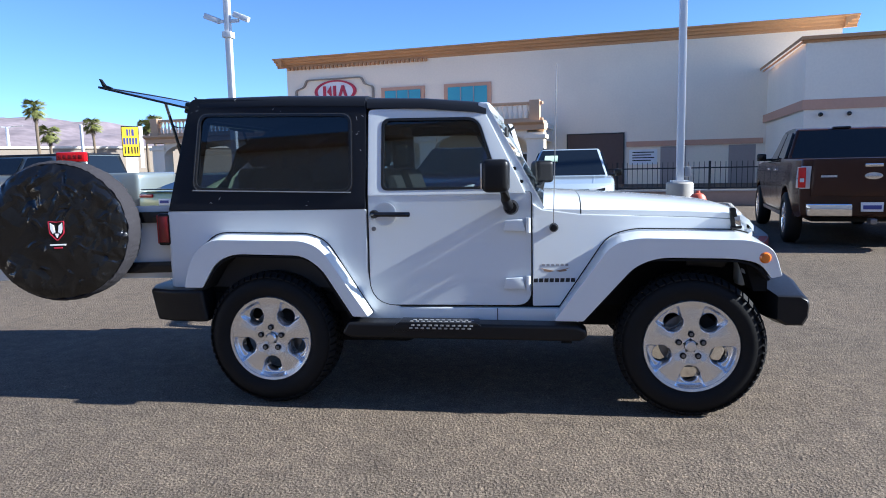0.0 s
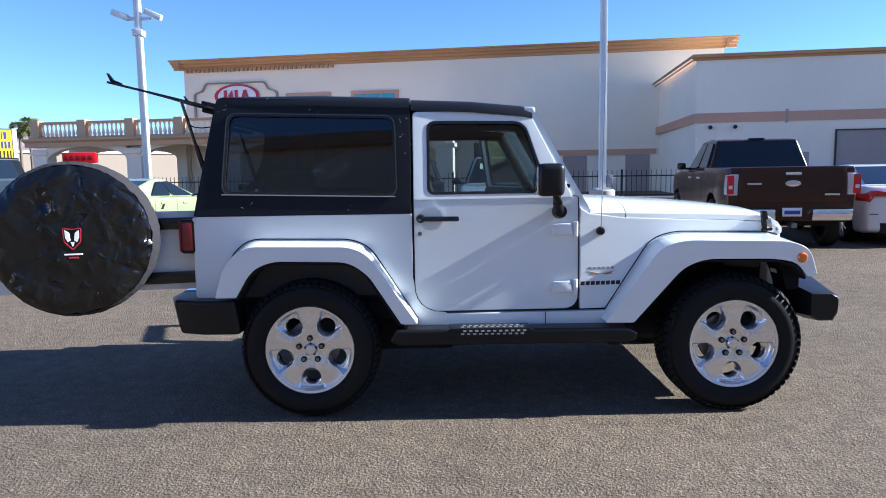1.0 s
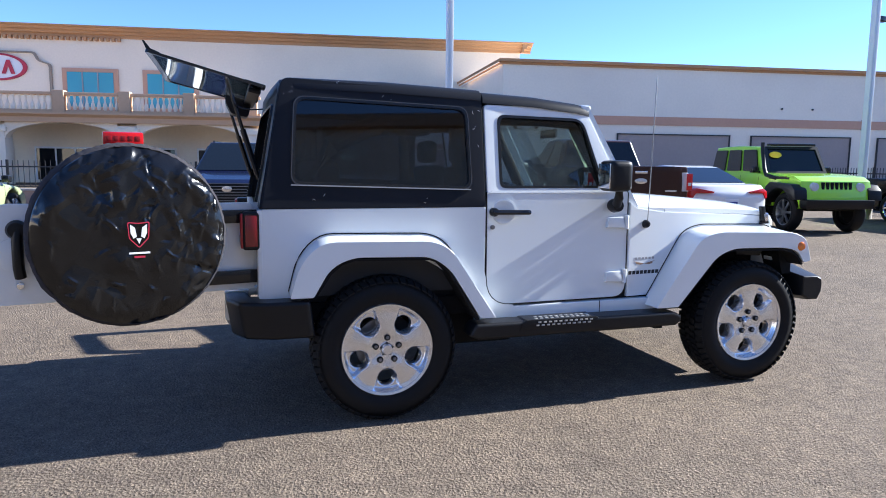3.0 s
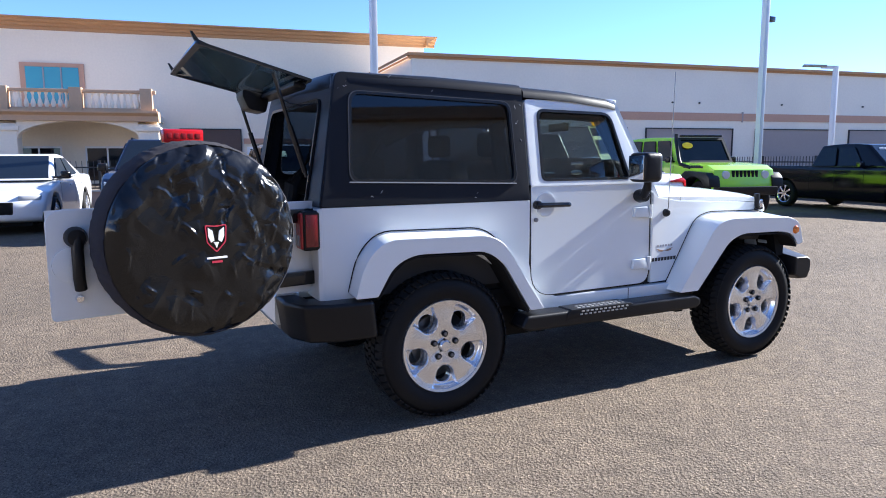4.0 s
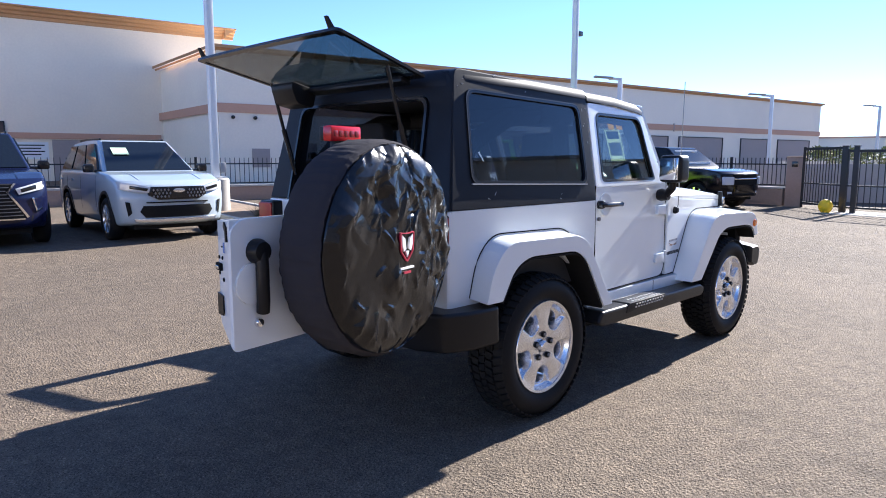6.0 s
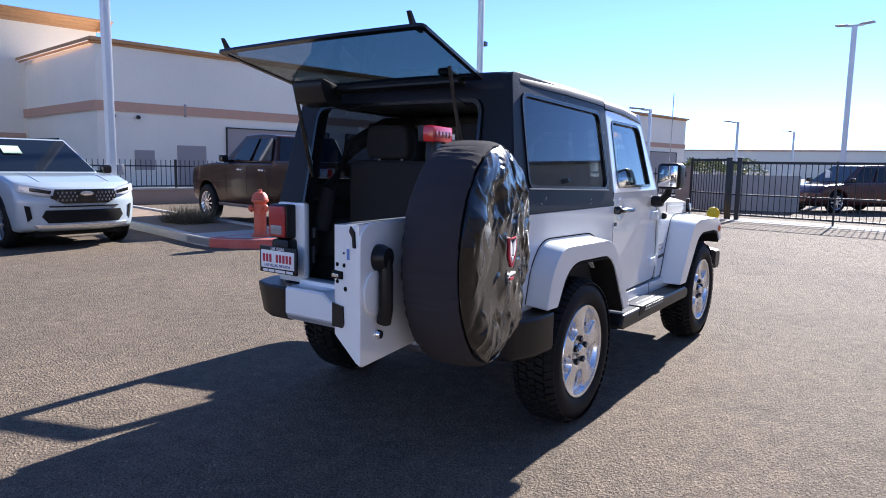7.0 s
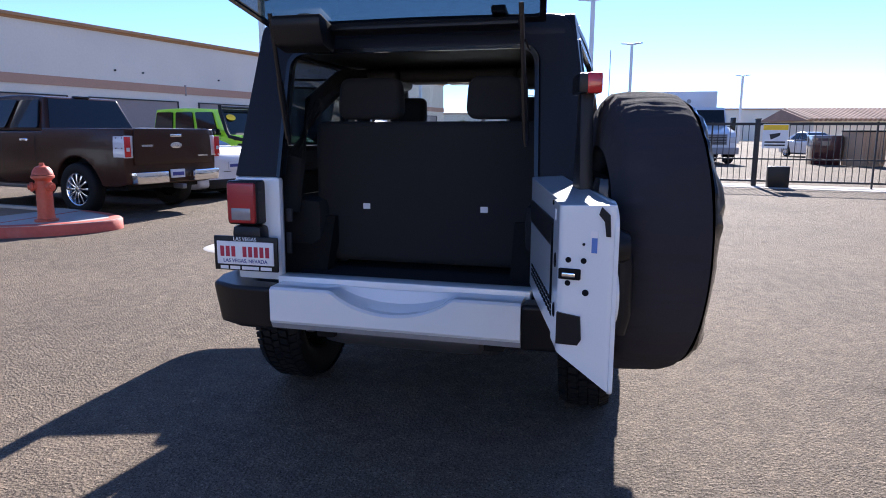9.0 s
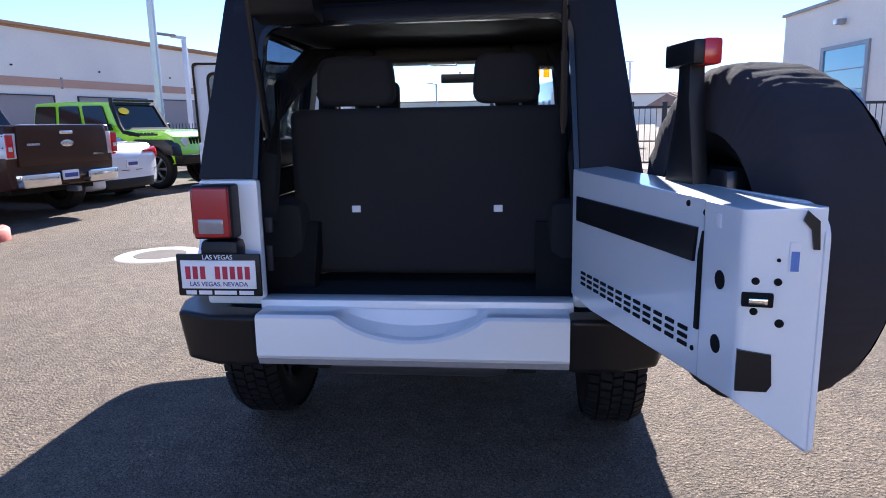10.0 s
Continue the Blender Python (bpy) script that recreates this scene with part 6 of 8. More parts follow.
# ---- lamp posts ----
def lamp_post(x, y, h, label, heads=(), base=0.0, r=0.085):
    p = root("lamp_post", pose(x, y, 0), label, "lamp post", group="lot lamp posts")
    if base:
        part("plinth", lathe([(0, base), (0.30, base), (0.33, base - 0.04), (0.33, 0)], axis="z", n=28), M_CONC, p)
        part("base_plate", box(-0.2, 0.2, -0.2, 0.2, base, base + 0.04), M_POLE, p)
    part("shaft", bev(box(-r, r, -r, r, base, h), 0.02, 2), M_POLE, p)
    for a, l in heads:
        arm = part("lamp_arm", box(-r, l * 0.45, -0.05, 0.05, -0.07, 0.05, 0.01, m=pose(0, 0, h, 0, -4, a)), M_POLE, p)
        part("lamp_head", box(l * 0.3, l, -0.19, 0.19, -0.03, 0.045, 0.02, m=pose(0, 0, h + 0.02, 0, -4, a)), M_GREYMETAL, p)
    return p


pb = lamp_post(3.72, 13.0, 10.0, "tall white square lamp post on a round concrete plinth", base=0.92)
part("junction_box", box(0.1, 0.25, -0.1, 0.1, 1.05, 1.3, 0.01), M_GREYMETAL, pb)
pa = lamp_post(-8.8, 14.5, 10.0, "tall white lamp post carrying two security cameras", base=0.9)
for s in (-1, 1):
    part("camera_arm", box(min(0, s * 0.35), max(0, s * 0.35), -0.04, 0.04, 5.74, 5.82), M_POLE, pa)
    part("security_camera", box(-0.28, 0.22, -0.08, 0.08, -0.07, 0.09, 0.03, m=pose(s * 0.45, 0, 5.86, 0, 22, 0)), M_POLE, pa)
part("camera_collar", box(-0.14, 0.14, -0.14, 0.14, 5.30, 5.48, 0.02), M_POLE, pa)
pc = lamp_post(15.36, 10.36, 10.0, "tall white lamp post with a small black floodlight", base=0.9)
part("floodlight", box(0.08, 0.36, -0.08, 0.08, 5.5, 5.66, 0.03), M_GLOSSBLACK, pc)
lamp_post(23.75, 13.6, 5.0, "white lamp post with a single flat head", heads=((135, 1.2),))
lamp_post(37.2, 11.7, 5.0, "white lamp post with a single flat head", heads=((125, 1.3),))


# ---- parked vehicles: x forward, y to the vehicle's left, origin on the ground midway ----
def simple_wheel(R, r, w, rim_mat, spokes=6):
    h = w / 2
    wh = new("wheel")
    part("tyre", lathe([(r, -h * 0.8), (r + 0.03, -h), (R - 0.05, -h), (R - 0.012, -h * 0.8), (R, -h * 0.5), (R, h * 0.5), (R - 0.05, h), (r, h * 0.8), (r, -h * 0.8)], n=36), M_RUBBER, wh, smooth=45)
    rim = part("rim", lathe([(r * 0.97, -h * 0.85), (r * 1.02, -h * 0.9), (r * 0.90, -h * 0.6), (r * 0.88, h * 0.5)], n=36), rim_mat, wh, smooth=45)
    part("brake_disc", lathe([(0, 0.0), (r * 0.9, 0.0), (r * 0.9, 0.04)], n=24), M_DARK, wh)
    for k in range(spokes):
        a = 360 / spokes * k
        wide = 0.20 / spokes
        b = prism([(0.03, -wide * 1.15), (r * 0.55, -wide * 0.8), (r * 0.96, -wide * 1.25), (r * 0.96, wide * 1.25), (r * 0.55, wide * 0.8), (0.03, wide * 1.15)], -h * 0.88, -h * 0.58, r=0.006)
        b.transform(pose(0, 0, 0, 0, a, 0))
        part("spoke", b, rim_mat, rim)
    part("hub_cap", lathe([(0, -h * 0.92), (0.05, -h * 0.9), (0.06, -h * 0.6)], n=16), rim_mat, rim)
    return wh


DIM = {}


def slice_up(b, step):
    """Cut a mesh along the three axes so that it can be bent."""
    for ax in range(3):
        lo, hi = min(q.co[ax] for q in b.verts), max(q.co[ax] for q in b.verts)
        n = int((hi - lo) / step)
        for k in range(1, n + 1):
            co, no = Vector((0, 0, 0)), Vector((0, 0, 0))
            co[ax], no[ax] = lo + (hi - lo) * k / (n + 1), 1.0
            bmesh.ops.bisect_plane(b, geom=b.verts[:] + b.edges[:] + b.faces[:], plane_co=co, plane_no=no)


def bend(b, v):
    """Round a vehicle's plan at both ends and its sides in section."""
    L, W, z0, belt, nose, tail = DIM[v.name]
    mid = z0 + (belt - z0) * 0.55
    for q in b.verts:
        x, y, z = q.co
        u = min(1.1, abs(y) / (W / 2))
        e = min(1.0, max(0.0, (abs(x) - (L / 2 - 0.9)) / 0.9))
        k = nose if x > 0 else tail
        q.co.x -= math.copysign(k * u ** 3 * e, x)
        low = max(0.0, (mid - z) / (mid - z0))
        high = max(0.0, (z - mid) / (belt - mid))
        q.co.y *= (1 - 0.06 * e * e) * (1 - 0.05 * min(1.3, low) ** 2 - 0.035 * min(1.0, high) ** 2)
        if x > 0:
            q.co.x -= 0.05 * e * min(1.0, low) ** 2
    return b


def vehicle(name, label, m, body_mat, L, W, top, cab, wb, wr, fo, z0=0.28, cab_w=(0.9, 0.74), windows=((0.06, 0.46), (0.52, 0.93)), rim=None, glass=None, archr=None, round_=0.07, trims=(), category="car", nose=0.20, tail=0.14, spokes=7, rimk=0.66):
    """top: body outline from the rear bumper's top to the front bumper's top. cab: rear foot, rear top, front top, front foot."""
    v = root(name, m, label, category)
    xf, xr = L / 2, -L / 2
    wf = xf - fo
    wrr = wf - wb
    ar = archr or wr + 0.07
    zc = wr
    dz = z0 - zc
    dx = math.sqrt(max(ar * ar - dz * dz, 0.01))
    a0 = math.degrees(math.atan2(dz, dx))

    def cut(cx):
        return arc(cx, zc, ar, a0, 180 - a0, 12)
    pts = [(xr + 0.02, z0 + 0.05), *top, (xf - 0.02, z0 + 0.05), (xf - 0.25, z0)] + cut(wf) + cut(wrr) + [(xr + 0.25, z0)]
    DIM[v.name] = (L, W, z0, max(p[1] for p in top), nose, tail)
    b = prism(pts, -W / 2, W / 2)
    bev(b, round_, 3, 40)
    slice_up(b, 0.16)
    part("body", bend(b, v), body_mat, v, smooth=50)
    part("underside", box(xr + 0.3, xf - 0.3, -W / 2 + 0.28, W / 2 - 0.28, z0 - 0.06, z0 + 0.55), M_DARK, v)
    rb_, rt, ft, fb_ = [Vector(p) for p in cab]
    hb, ht = cab_w[0], cab_w[1]
    zb, zt = min(rb_.y, fb_.y), max(rt.y, ft.y)

    def wid(z):
        return hb + (ht - hb) * (z - zb) / (zt - zb)
    b = bmesh.new()
    lo = [rb_, rt, ft, fb_]
    roofmid = [rt + (ft - rt) * k / 4 + Vector((0, 0.035 * math.sin(math.pi * k / 4))) for k in range(5)]
    outline = [rb_, *roofmid, fb_]
    b = prism([(p.x, p.y) for p in outline], -1.0, 1.0)
    for q in b.verts:
        q.co.y = math.copysign(wid(q.co.z), q.co.y)
    bev(b, round_ * 0.8, 3, 30)
    slice_up(b, 0.2)
    part("cabin", bend(b, v), body_mat, v, smooth=50)
    gm = glass or M_CARGLASS

    def P(u, w):
        lowp, hip = rb_ + (fb_ - rb_) * u, rt + (ft - rt) * u
        return lowp + (hip - lowp) * w
    for s in (-1, 1):
        for u0, u1 in windows:
            quad = [P(u0, 0.10), P(u0, 0.90), P(u1, 0.90), P(u1, 0.10)]
            qq = rounded([(p.x, p.y) for p in quad], 0.05, 3)
            b = prism(qq, -0.012, 0.02)
            for q in b.verts:
                q.co.y = s * (wid(q.co.z) - q.co.y)
            part("side_window", b, gm, v)
        for u in [w[0] - 0.03 for w in windows[1:]] + [windows[-1][1] + 0.03, windows[0][0] - 0.02]:
            p = P(max(0.0, min(1.0, u)), 0.0)
            b = box(p.x - 0.005, p.x + 0.005, min(s * (W / 2 - 0.03), s * (W / 2 + 0.001)), max(s * (W / 2 - 0.03), s * (W / 2 + 0.001)), z0 + 0.2, p.y - 0.05)
            slice_up(b, 0.12)
            part("door_seam", bend(b, v), M_DARK, v)
        for w in windows[:2]:
            p = P(w[0] + 0.05, 0)
            part("door_handle", bend(box(p.x, p.x + 0.2, min(s * (W / 2 - 0.02), s * (W / 2 + 0.025)), max(s * (W / 2 - 0.02), s * (W / 2 + 0.025)), p.y - 0.16, p.y - 0.12, 0.01), v), M_CHROME if "chrome" in trims else body_mat, v)
        p = P(windows[-1][1], 0.0)
        b = box(p.x - 0.05, p.x + 0.10, min(s * (W / 2 + 0.02), s * (W / 2 + 0.20)), max(s * (W / 2 + 0.02), s * (W / 2 + 0.20)), p.y + 0.02, p.y + 0.17, 0.045, 3)
        mr = part("wing_mirror", bend(b, v), M_GLOSSBLACK, v)
        part("mirror_stalk", bend(box(p.x - 0.01, p.x + 0.05, min(s * (W / 2 - 0.14), s * (W / 2 + 0.06)), max(s * (W / 2 - 0.14), s * (W / 2 + 0.06)), p.y + 0.02, p.y + 0.07, 0.012), v), M_GLOSSBLACK, mr)
    # front and rear glass, laid on the slopes
    for a, c, nm in ((fb_, ft, "windscreen"), (rb_, rt, "rear_window")):
        sgn = 1 if nm == "windscreen" else -1
        d = (c - a)
        nrm = Vector((d.y, -d.x)).normalized() * sgn
        if nrm.x * sgn < 0:
            nrm = -nrm
        p0, p1 = a + d * 0.08 + nrm * 0.012, a + d * 0.95 + nrm * 0.012
        k0, k1 = wid(p0.y) - 0.045, wid(p1.y) - 0.055
        vs = [(p0.x, -k0, p0.y), (p0.x, k0, p0.y), (p1.x, k1, p1.y), (p1.x, -k1, p1.y)]
        inn_ = [(x - nrm.x * 0.03, y, z - nrm.y * 0.03) for x, y, z in vs]
        b = bev(loft([inn_, vs]), 0.012, 2)
        slice_up(b, 0.2)
        part(nm, bend(b, v), gm, v)
    wh = simple_wheel(wr, wr * rimk, 0.24, rim or M_ALLOY, spokes)
    wh.parent = v
    wh.matrix_basis = pose(wf, -W / 2 + 0.11, wr)
    for x, s in ((wrr, -1), (wf, 1), (wrr, 1)):
        copy_thing(wh, pose(x, s * (W / 2 - 0.11), wr, 0, 17 * x, 0 if s < 0 else 180))
    return v


def face(v, kind, **k):
    """Fit a box-shaped piece onto a vehicle, following the curve of its ends and sides."""
    b = box(*k["b"], k.get("r", 0.015), 2)
    slice_up(b, 0.1)
    return part(kind, bend(b, v), k["m"], v, k.get("label", ""))


NORTH = 80.0      # parked nose to the building
SOUTH = 260.0     # parked tail to the building

# brown pickup
P_BROWN = mat("dark_brown_metallic", (0.040, 0.017, 0.011), rough=0.22, vary=0.03, grain=900, coat=0.12, big=3.0, spec=0.22)
c79 = (math.cos(radians(NORTH)), math.sin(radians(NORTH)))
pk = vehicle("pickup_truck", "dark brown metallic crew-cab pickup, tail to the lot", pose(5.31 + c79[0] * 3.0, 6.43 + c79[1] * 3.0, 0, 0, 0, NORTH) @ Matrix.Scale(1.015, 4), P_BROWN, 5.9, 2.06,
             [(-2.93, 1.40), (-1.05, 1.415), (-1.03, 1.36), (1.25, 1.36), (1.4, 1.37), (2.75, 1.26), (2.93, 1.05)],
             [(-1.03, 1.36), (-0.80, 1.935), (0.55, 1.955), (1.35, 1.36)], 3.70, 0.43, 1.08, z0=0.48, cab_w=(0.92, 0.74), windows=((0.08, 0.40), (0.46, 0.78)), rim=M_CHROME, trims=("chrome",), archr=0.53, nose=0.22, tail=0.04, spokes=12, rimk=0.60)
for s in (-1, 1):
    y0, y1 = sorted((s * 0.885, s * 1.030))
    tlp = face(pk, "tail_lamp", b=(-2.955, -2.70, y0, y1, 0.945, 1.295), m=M_CLEARLENS, label="red tail lamp with a pale border")
    part("lamp_lens", box(-2.968, -2.945, y0 + 0.016, y1 - 0.022, 0.965, 1.275, 0.006), M_REDLENS, tlp, "red lens")
    part("lamp_lens", box(-2.972, -2.95, y0 + 0.04, y1 - 0.045, 1.05, 1.11, 0.004), M_CLEARLENS, tlp)
    y0, y1 = sorted((s * 0.30, s * 0.97))
    face(pk, "rear_bumper", b=(-3.08, -2.90, y0, y1, 0.535, 0.725), m=M_CHROME, r=0.03, label="chrome bumper half")
    face(pk, "running_board", b=(-1.0, 1.4, min(s * 0.9, s * 1.03), max(s * 0.9, s * 1.03), 0.40, 0.47), m=M_STEEL)
tg = face(pk, "tailgate", b=(-2.975, -2.93, -0.875, 0.875, 0.83, 1.405), m=P_BROWN, r=0.015)
part("tailgate_handle", box(-2.985, -2.96, -0.12, 0.12, 1.27, 1.32, 0.01), M_CHROME, tg)
part("badge", lathe([(0, -2.985), (0.12, -2.982), (0.125, -2.97)], axis="x", n=24, m=pose(0, 0, 1.135) @ Matrix.Diagonal((1, 1, 0.42, 1))), M_CHROME, tg, "plain oval badge")
part("tailgate_bar", box(-2.98, -2.97, -0.70, -0.48, 0.94, 0.97), M_CHROME, tg)
part("tailgate_bar", box(-2.98, -2.97, 0.48, 0.70, 1.12, 1.15), M_CHROME, tg)
pt = face(pk, "licence_plate", b=(-2.99, -2.965, -0.16, 0.16, 0.60, 0.74), m=M_WHITEPLATE, r=0.004)
part("plate_bar", box(-2.996, -2.988, -0.12, 0.12, 0.635, 0.695), M_INKBLUE, pt)
face(pk, "tow_hitch", b=(-3.12, -2.9, -0.05, 0.05, 0.42, 0.50), m=M_STEEL)
face(pk, "roof_lamp", b=(-0.80, -0.70, -0.15, 0.15, 1.93, 1.97), m=M_GLOSSBLACK)
face(pk, "bed_liner", b=(-2.85, -1.1, -0.8, 0.8, 1.375, 1.41), m=M_DARK)

# white saloon, tail to the lot
P_PEARL = paint("pearl_white", (0.74, 0.75, 0.76))
sx, sy = 7.85, 6.95
sd = vehicle("saloon_car", "white saloon with slim red tail lamps, tail to the lot", pose(sx + c79[0] * 2.3, sy + c79[1] * 2.3, 0, 0, 0, NORTH), P_PEARL, 4.68, 1.82,
             [(-2.32, 0.85), (-2.15, 1.06), (-1.75, 1.08), (-1.0, 0.98), (0.9, 0.98), (2.1, 0.78), (2.3, 0.6)],
             [(-1.75, 1.06), (-0.75, 1.42), (0.15, 1.42), (1.05, 0.98)], 2.8, 0.34, 0.86, z0=0.22, cab_w=(0.80, 0.60), windows=((0.22, 0.5), (0.55, 0.88)))
for s in (-1, 1):
    b = prism([(s * 0.42, 0.925), (s * 0.80, 0.99), (s * 0.915, 0.93), (s * 0.915, 0.80), (s * 0.86, 0.78), (s * 0.80, 0.89), (s * 0.44, 0.895)], -2.35, -1.9, axis="x", r=0.004)
    slice_up(b, 0.08)
    part("tail_lamp", bend(b, sd), M_REDLENS, sd, "slim hooked red tail lamp")
    part("bumper_crease", bend(box(-2.345, -2.2, min(s * 0.1, s * 0.85), max(s * 0.1, s * 0.85), 0.565, 0.575), sd), M_DARK, sd)
    face(sd, "exhaust", b=(-2.32, -2.2, s * 0.55 - 0.08, s * 0.55 + 0.08, 0.26, 0.34), m=M_STEEL)
face(sd, "bumper_insert", b=(-2.325, -2.2, -0.7, 0.7, 0.24, 0.42), m=M_PLASTIC)
pt = face(sd, "licence_plate", b=(-2.345, -2.31, -0.16, 0.16, 0.62, 0.77), m=M_WHITEPLATE, r=0.004)
part("plate_bar", box(-2.352, -2.343, -0.12, 0.12, 0.66, 0.72), M_INKBLUE, pt)

# lime green four-door off-roader, nose to the lot
P_LIME = paint("lime_green_paint", (0.38, 0.76, 0.016))
gx, gy = 10.75, 7.4
gj = vehicle("off_road_car", "lime green four-door off-road car with black arches", pose(gx + c79[0] * 1.5, gy + c79[1] * 1.5, 0, 0, 0, 256.5), P_LIME, 4.5, 1.66,
             [(-2.2, 1.28), (0.45, 1.28), (0.55, 1.31), (1.2, 1.29), (1.85, 1.24), (2.08, 1.14), (2.12, 1.0)],
             [(-2.15, 1.26), (-2.05, 1.94), (0.25, 1.92), (0.60, 1.28)], 3.0, 0.44, 0.72, z0=0.55, cab_w=(0.80, 0.70), windows=((0.05, 0.30), (0.35, 0.60), (0.65, 0.90)), archr=0.56, round_=0.03, nose=0.05, tail=0.03, rim=M_STEEL)
for s in (-1, 1):
    y0, y1 = sorted((s * 0.70, s * 0.99))
    for cx in (1.53, -1.47):
        b = prism([(cx + 0.66, 0.74), (cx + 0.62, 0.95), (cx + 0.48, 1.07), (cx - 0.36, 1.10), (cx - 0.52, 1.0), (cx - 0.70, 0.56), (cx - 0.58, 0.56)] + arc(cx, 0.43, 0.54, 150, 40, 12) + [(cx + 0.56, 0.74)], y0, y1, r=0.02)
        part("fender_flare", b, M_PLASTIC, gj, "black fender flare")
    part("headlight", lathe([(0, 2.15), (0.09, 2.14), (0.10, 2.05)], axis="x", n=20, m=pose(0, s * 0.52, 1.02)), M_CLEARLENS, gj)
    part("hood_bar", box(0.85, 1.65, s * 0.800 - 0.02, s * 0.800 + 0.02, 1.17, 1.215), M_INKBLACK, gj)
face(gj, "bumper", b=(2.1, 2.35, -0.85, 0.85, 0.55, 0.75), m=M_PLASTIC, r=0.04)
for k in range(7):
    face(gj, "grille_slot", b=(2.09, 2.128, -0.375 + 0.108 * k, -0.305 + 0.108 * k, 0.80, 1.12), m=M_DARK, r=0.01)
b = ring_prism([(-0.74, 1.29), (-0.66, 1.93), (0.66, 1.93), (0.74, 1.29)], [(-0.66, 1.35), (-0.60, 1.87), (0.60, 1.87), (0.66, 1.35)], 0.0, 0.045, axis="x")
for v in b.verts:
    v.co.x += 1.305 - 0.547 * v.co.z
part("windscreen_frame", b, M_IRON, gj, "black windscreen surround")
part("snorkel", tube([(1.15, -0.80, 1.18), (0.72, -0.82, 1.26), (0.60, -0.80, 1.40), (0.36, -0.74, 1.86), (0.36, -0.74, 2.02)], 0.045, 10), M_PLASTIC, gj, "black intake snorkel")
for k in range(7):
    part("hood_block", box(0.88 + 0.10 * k, 0.95 + 0.10 * k, -0.8235, -0.79, 1.175, 1.235), M_INKBLACK, gj)
face(gj, "light_bar", b=(0.24, 0.36, -0.6, 0.6, 1.94, 2.0), m=M_GLOSSBLACK)
part("price_disc", lathe([(0, 0.012), (0.15, 0.010), (0.155, 0.0)], axis="x", n=24, m=pose(0.405, -0.44, 1.73, 0, -29, 0) @ Matrix.Diagonal((1, 1, 0.55, 1))), M_YELLOW, gj, "yellow price disc on the windscreen")

# black pickup, nose to the lot
P_BLACK = mat("black_paint", (0.004, 0.004, 0.006), rough=0.12, vary=0.03, grain=900, big=3.0, spec=0.35)
bx, by = 15.2, 5.2
bk = vehicle("pickup_truck", "black crew-cab pickup with chrome wheels and lettered windscreen", pose(bx + c79[0] * 2.0, by + c79[1] * 2.0, 0, 0, 0, SOUTH), P_BLACK, 5.8, 2.0,
             [(-2.88, 1.16), (-0.95, 1.18), (-0.93, 1.14), (1.35, 1.14), (1.5, 1.16), (2.2, 1.13), (2.72, 1.07), (2.86, 1.0), (2.88, 0.8)],
             [(-0.93, 1.12), (-0.72, 1.72), (0.70, 1.74), (1.5, 1.14)], 3.65, 0.38, 0.95, z0=0.32, cab_w=(0.92, 0.72), windows=((0.06, 0.36), (0.41, 0.72)), rim=M_CHROME)
for s in (-1, 1):
    y0, y1 = sorted((s * 0.62, s * 0.95))
    face(bk, "headlight", b=(2.55, 2.93, y0, y1, 0.70, 0.93), m=M_CLEARLENS, r=0.03)
    face(bk, "fog_lamp", b=(2.8, 2.885, s * 0.7 - 0.08, s * 0.7 + 0.08, 0.45, 0.52), m=M_CLEARLENS)
face(bk, "grille", b=(2.75, 2.90, -0.6, 0.6, 0.70, 1.0), m=M_DARK)
face(bk, "grille_bar", b=(2.78, 2.92, -0.6, 0.6, 0.85, 0.885), m=M_CHROME)
face(bk, "bumper_slot", b=(2.75, 2.905, -0.75, 0.75, 0.40, 0.46), m=M_DARK)
face(bk, "windscreen_lettering", b=(0.86, 0.90, -0.55, 0.55, 1.56, 1.66), m=M_INKWHITE, label="white unreadable lettering bar")
face(bk, "windscreen_lettering", b=(1.33, 1.37, -0.55, 0.55, 1.22, 1.32), m=M_INKWHITE, label="white unreadable lettering bar")


def suv(name, label, x, y, yaw, pm, tall_=1.68, rim=None):
    """x, y: the middle of the front bumper on the ground."""
    a = radians(yaw)
    v = vehicle(name, label, pose(x - math.cos(a) * 2.4, y - math.sin(a) * 2.4, 0, 0, 0, yaw), pm, 4.8, 1.9,
                [(-2.36, 0.78), (-2.33, 1.05), (-2.22, 1.15), (-1.0, 1.18), (0.85, 1.18), (1.05, 1.17), (1.6, 1.13), (2.08, 1.04), (2.26, 0.96), (2.36, 0.78), (2.38, 0.5)],
                [(-2.25, 1.13), (-1.85, tall_ - 0.03), (0.05, tall_ + 0.02), (1.05, 1.14)], 2.8, 0.37, 0.92, z0=0.27, cab_w=(0.86, 0.66), windows=((0.05, 0.30), (0.34, 0.62), (0.66, 0.92)), rim=rim, nose=0.30)
    for s in (-1, 1):
        y0, y1 = sorted((s * 0.30, s * 0.72))
        part("hood_crease", bend(prism([(1.1, 1.0), (1.1, 1.172), (1.6, 1.138), (2.05, 1.052), (2.05, 1.0)], s * 0.55 - 0.012, s * 0.55 + 0.012, r=0.004), v), pm, v)
    for s in (-1, 1):
        face(v, "roof_rail", b=(-1.55, -0.05, s * 0.60 - 0.018, s * 0.60 + 0.018, tall_ + 0.0, tall_ + 0.06), m=M_GLOSSBLACK, r=0.01)
    return v


def nose_piece(v, name, pts, x0, x1, m, label="", r=0.008, parent=None):
    """A plate with the outline pts (y, z) set into the nose."""
    b = prism(pts, x0, x1, axis="x", r=r)
    slice_up(b, 0.08)
    return part(name, bend(b, v), m, parent or v, label)


def mirror_pts(pts):
    return [(-y, z) for y, z in pts[::-1]]


